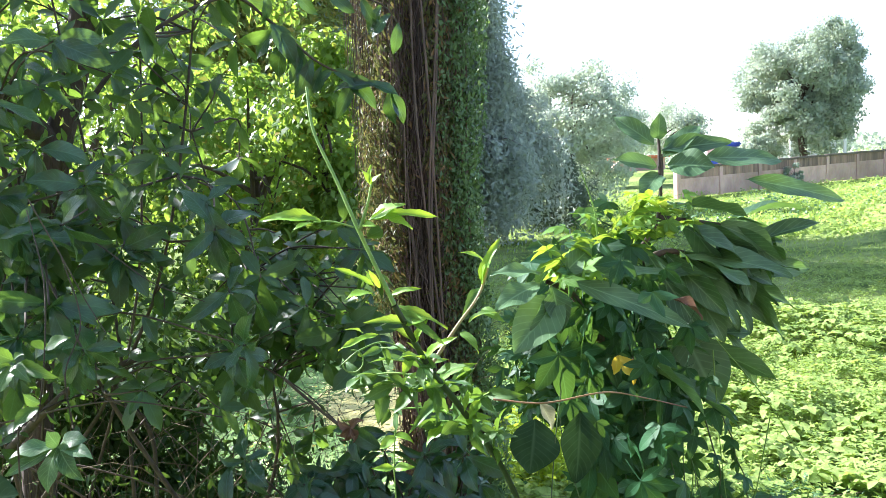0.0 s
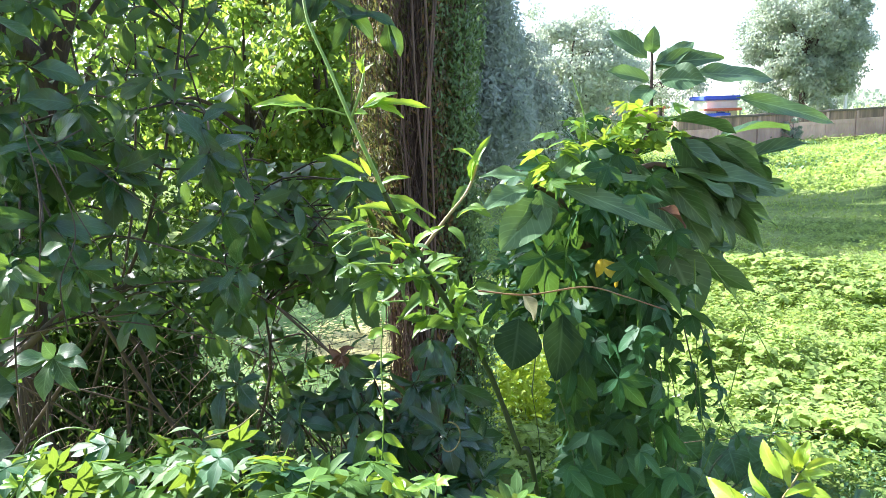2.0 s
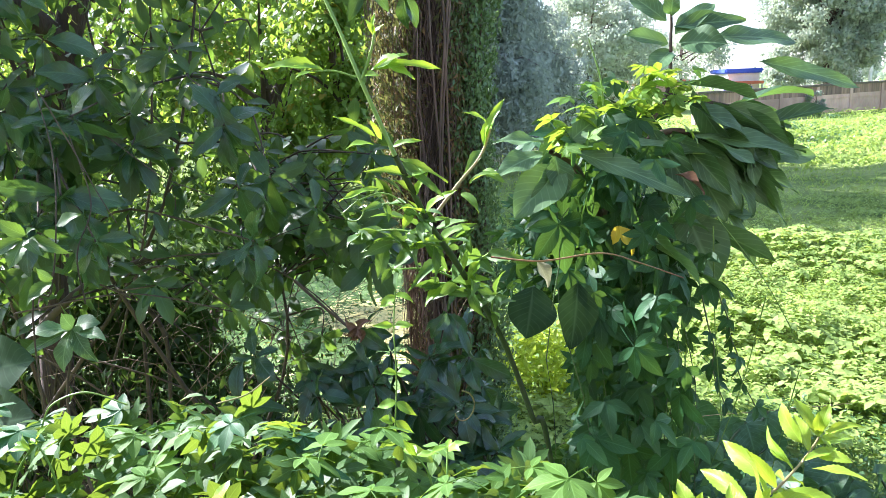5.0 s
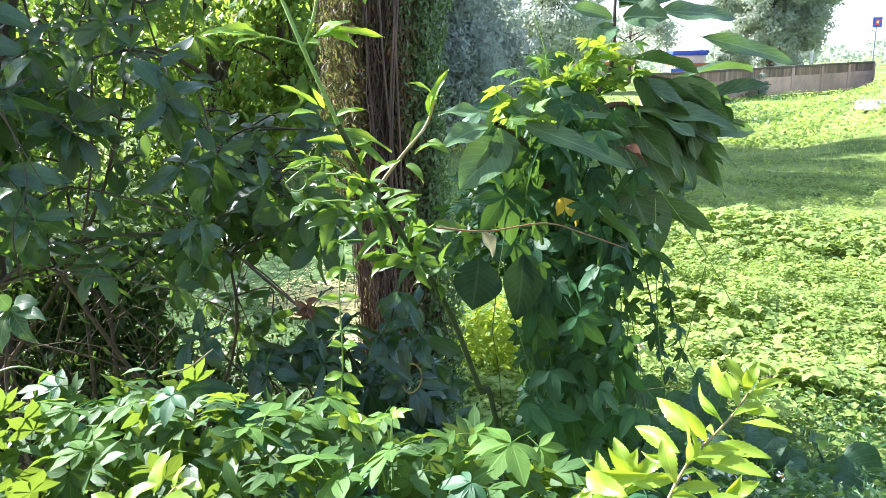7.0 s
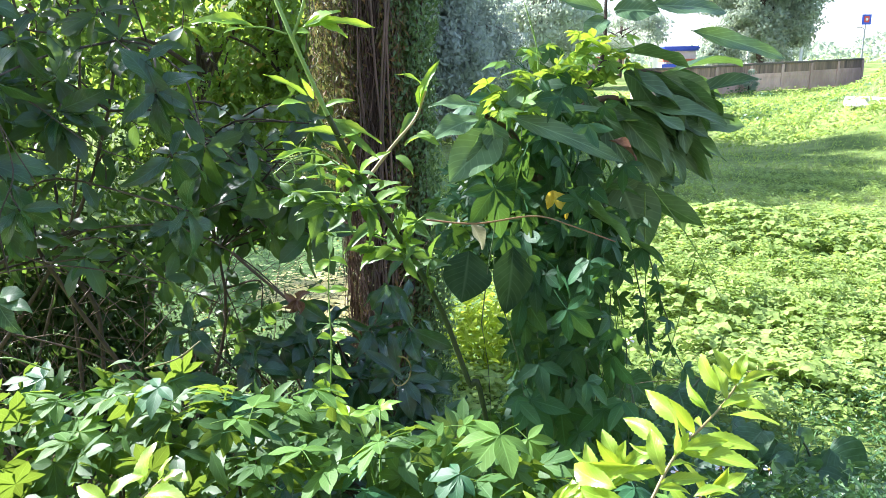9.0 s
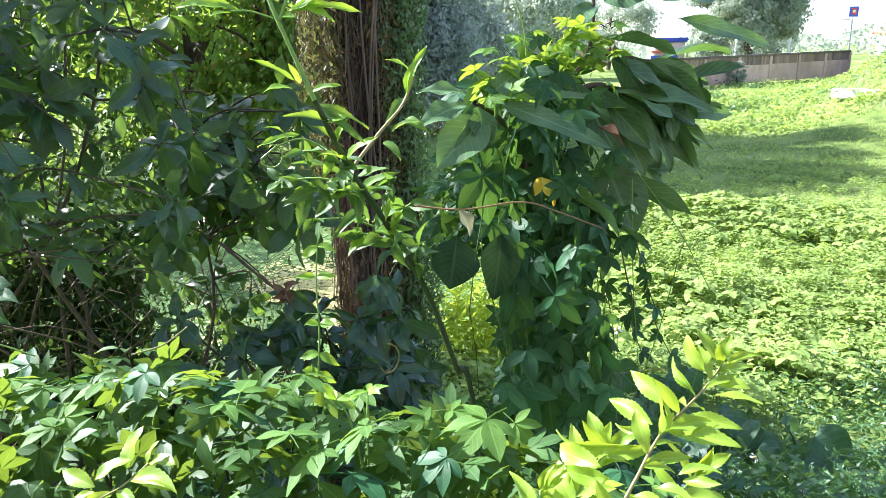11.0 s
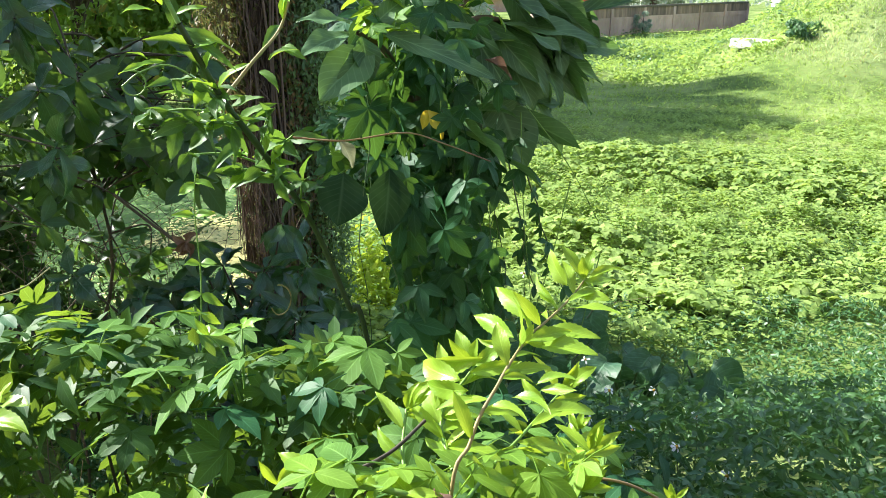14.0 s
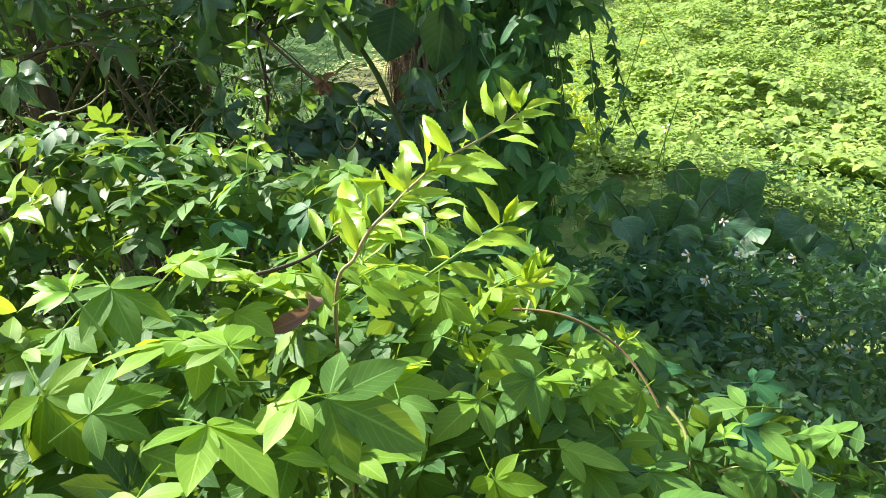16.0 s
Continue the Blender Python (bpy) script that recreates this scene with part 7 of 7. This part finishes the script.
def build_herbs():
    rng = np.random.default_rng(102)
    shapes = [leaf(0.062, 0.018, 3, 0.4, 0.3, 0.35, 0.05), leaf(0.045, 0.020, 3, 0.45, 0.2, 0.15, 0.05), leaf(0.075, 0.016, 3, 0.4, 0.4, 0.5, 0.05), trilobe(0.036, rng, 2, False)]
    n = 26000
    y = 1.15 + 5.0 * rng.random(n) ** 1.15
    x = 0.30 * y - 0.05 + (0.85 * y + 0.4) * rng.random(n)
    lump = 0.24 - 0.11 * sstep(2.0, 2.9, y) - 0.05 * sstep(3.5, 5.5, y) + 0.10 * wobble(x, y, 3.0, 2) + 0.05 * wobble(x, y, 9.0, 5)
    p = np.stack([x, y, ground_z(x, y) + np.maximum(lump, 0.05) * (0.25 + 1.0 * rng.random(n) ** 0.7)], -1)
    to, nor = tilt(rng, n, 0.9)
    # dark herb colour carries the shade over the bank and the field's edge
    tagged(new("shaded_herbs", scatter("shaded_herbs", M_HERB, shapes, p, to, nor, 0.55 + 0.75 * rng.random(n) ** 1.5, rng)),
           "low dark green herbs, the bank's shade put into their colour", "herbs", "", "stuff")
    n = 2400
    y = 2.95 + 1.7 * rng.random(n)
    x = -0.35 * y + 0.40 * y * rng.random(n)
    p = np.stack([x, y, ground_z(x, y) + 0.04 + 0.30 * rng.random(n) ** 1.5 * (1 + wobble(x, y, 3.0, 1))], -1)
    to, nor = tilt(rng, n, 0.5)
    tagged(new("undergrowth", scatter("undergrowth", M_CREEP_S, shapes, p, to, nor, 0.8 + 0.8 * rng.random(n), rng)),
           "leafy green undergrowth on the bank below the trunk", "undergrowth", "", "stuff")
    n = 5200
    y = 1.30 + 1.9 * rng.random(n) + 0.25 * rng.standard_normal(n) * (rng.random(n) < 0.5)
    y = np.maximum(y, 1.2)
    x = y * (0.16 + 0.20 * rng.random(n)) + 0.12 * np.abs(rng.standard_normal(n)) ** 1.5
    p = np.stack([x, y, ground_z(x, y) + 0.03 + (0.30 + 0.12 * wobble(x, y, 5.0, 1)) * rng.random(n) ** 0.8], -1)
    to, nor = tilt(rng, n, 0.7)
    tagged(new("creeper_tangle", scatter("creeper_tangle", M_CREEP_S, shapes, p, to, nor, 0.8 + 0.9 * rng.random(n), rng)),
           "dark creeper spreading over the bank below the sapling", "creeper", "", "stuff")
    n = 1500
    c = np.array((0.62, 5.90, 0.22))
    p = c + rng.standard_normal((n, 3)) * [0.24, 0.22, 0.20]
    p[:, 2] = np.maximum(p[:, 2], ground_z(p[:, 0], p[:, 1]) + 0.02)
    to, nor = tilt(rng, n, 0.6)
    w = thing("sunlit_bush", (c[0], c[1], float(ground_z(c[0], c[1]))), "small bush with sunlight put into its yellow-green leaf colour", "bush")
    for k in range(9):
        e = c + rng.standard_normal(3) * [0.2, 0.18, 0.15]
        stem(w, [(c[0], c[1], float(ground_z(c[0], c[1])) - 0.04), (c + e) / 2 - [0, 0, 0.12], e], 0.004, 0.002, M_STEM, "stem", 5, 4)
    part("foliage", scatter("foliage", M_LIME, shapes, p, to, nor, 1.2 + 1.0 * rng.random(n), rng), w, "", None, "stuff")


build_herbs()

PETAL = stock("petal", [leaf(1.0, 0.5, 5, 0.7, 0.1, 0.15, 0.04, 0, 0.5, 0, 3)], M_PETAL)


def build_flowers():
    rng = np.random.default_rng(103)
    places = [(0.756, 1.907, 1.252), (0.778, 1.788, 1.242), (1.008, 2.179, 1.096), (1.265, 2.356, 0.974), (0.989, 1.943, 1.085), (1.265, 2.049, 1.042), (1.081, 2.591, 1.004), (0.868, 2.757, 1.325), (3.460, 5.235, 0.288), (1.082, 1.833, 1.084), (1.123, 1.625, 1.118)]
    centre = mesh_data("centre", *turned(tube([(0, 0, -0.003), (0, 0, 0.0), (0, 0, 0.003), (0, 0, 0.0045)], 0.0055, 0.0025, 8), pose(0, 0, 0))[:2], M_PISTIL)
    for k, p in enumerate(places):
        p = np.array(p)
        g = float(ground_z(p[0], p[1]))
        t = thing("white_daisy", (p[0], p[1], g), "small white daisy with an orange centre on a thin stem", "flower", "daisies on the bank")
        stem(t, [(p[0] + 0.03, p[1] + 0.03, g - 0.03), (p[0] + 0.02, p[1] + 0.01, (g + p[2]) / 2), p], 0.0022, 0.0014, M_DKSTEM, "stem", 5, 5)
        axis = Vector((0.5 * rng.standard_normal(), -0.6, 0.7)).normalized()
        turn = aim(p, axis.orthogonal(), axis)
        head = part("flower_head", centre, t, "orange-brown flower centre with white petals", turn)
        a = axis.orthogonal().normalized()
        c = axis.cross(a)
        m = int(rng.integers(4, 7))
        for j in range(m):
            th = 6.283 * j / m + 0.3 * rng.standard_normal()
            side = a * math.cos(th) + c * math.sin(th)
            spot(head, PETAL, Vector(p) + side * 0.004, side - axis * (0.1 + 0.4 * rng.random()), axis, 0.016 + 0.004 * rng.random(), rng, "petal")
        for j in range(6):
            q = np.array([p[0] + 0.02, p[1] + 0.01, g + (p[2] - g) * (0.3 + 0.11 * j)])
            spot(t, LANCE_LEAF, q, (rng.standard_normal(), -0.3, 0.1), (0, -0.4, 0.9), 0.035, rng)


build_flowers()


def build_big_leaves():
    """The broad dark leaves at the end of the hedge."""
    rng = np.random.default_rng(104)
    c = np.array((-0.798, 1.160, 1.911))
    g = float(ground_z(c[0], c[1]))
    t = thing("broadleaf_weed", (c[0], c[1], g), "weed with large dull green leaves beside the hedge", "weed")
    for base, tip, wide in (((-0.805, 1.175, 1.984), (-0.678, 1.132, 2.011), 0.10), ((-0.808, 1.157, 1.894), (-0.643, 1.068, 1.944), 0.11), ((-0.853, 1.236, 2.043), (-0.755, 1.197, 2.092), 0.09), ((-0.813, 1.103, 1.881), (-0.657, 1.009, 1.906), 0.10)):
        stem(t, [(c[0] - 0.1, c[1], g - 0.04), (c[0] - 0.1, c[1], (g + base[2]) / 2), base], 0.005, 0.003, M_DKSTEM, "leaf_stalk", 6, 5)
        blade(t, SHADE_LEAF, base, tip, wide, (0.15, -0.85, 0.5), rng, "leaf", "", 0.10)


build_big_leaves()


SOFT_OVAL = stock("leaf", OVAL, M_BROAD)


def build_side_vine():
    """The vine that climbs beside the large shrub, with a fresh whorl below."""
    rng = np.random.default_rng(105)
    b = np.array((-0.767, 1.278, 1.985))
    g = float(ground_z(b[0], b[1]))
    t = thing("climbing_vine", (b[0], b[1], g), "slender vine with soft green leaves climbing beside the shrub", "vine")
    line = stem(t, [(b[0], b[1], g - 0.04), b, (-0.730, 1.288, 2.085), (-0.712, 1.300, 2.193), (-0.723, 1.345, 2.318), (-0.779, 1.419, 2.437)], 0.0018, 0.0011, M_TWIG, "stem", 6, 7)
    stem(t, [(-0.749, 1.438, 2.021), (-0.752, 1.438, 2.123), (-0.731, 1.478, 2.216), (-0.770, 1.503, 2.349)], 0.0018, 0.0012, M_TWIG, "runner", 5, 6)
    for base, tip, wide in (((-0.747, 1.268, 2.191), (-0.797, 1.252, 2.215), 0.032), ((-0.744, 1.268, 2.189), (-0.713, 1.243, 2.214), 0.018), ((-0.742, 1.267, 2.186), (-0.664, 1.243, 2.156), 0.026),
                            ((-0.747, 1.267, 2.184), (-0.702, 1.222, 2.160), 0.024), ((-0.752, 1.267, 2.184), (-0.760, 1.227, 2.142), 0.034), ((-0.754, 1.267, 2.186), (-0.816, 1.260, 2.155), 0.030),
                            ((-0.722, 1.282, 2.106), (-0.756, 1.245, 2.077), 0.030), ((-0.720, 1.283, 2.111), (-0.735, 1.257, 2.133), 0.022), ((-0.706, 1.292, 2.204), (-0.654, 1.277, 2.225), 0.024)):
        blade(t, DIM_LANCE, base, tip, wide / 0.32, (-0.1 + 0.3 * rng.standard_normal(), -0.7, 0.6), rng)
    hub = (-0.904, 1.666, 1.901)
    stem(t, [(b[0] + 0.05, b[1] + 0.35, float(ground_z(b[0] + 0.05, b[1] + 0.35)) - 0.04), (hub[0] - 0.03, hub[1], hub[2] - 0.3), hub], 0.004, 0.0025, M_TWIG, "branch", 6, 6)
    for u, v in ((62, 600), (55, 640), (118, 672), (170, 662), (210, 612), (180, 590), (120, 570)):
        e = np.array(hub) + np.array([(u - 127) * 0.00130, -0.03 + 0.02 * rng.standard_normal(), (603 - v) * 0.00130])
        blade(t, SOFT_OVAL, hub, tuple(e), 0.115, (0.1 * rng.standard_normal(), -0.6, 0.75), rng)


build_side_vine()
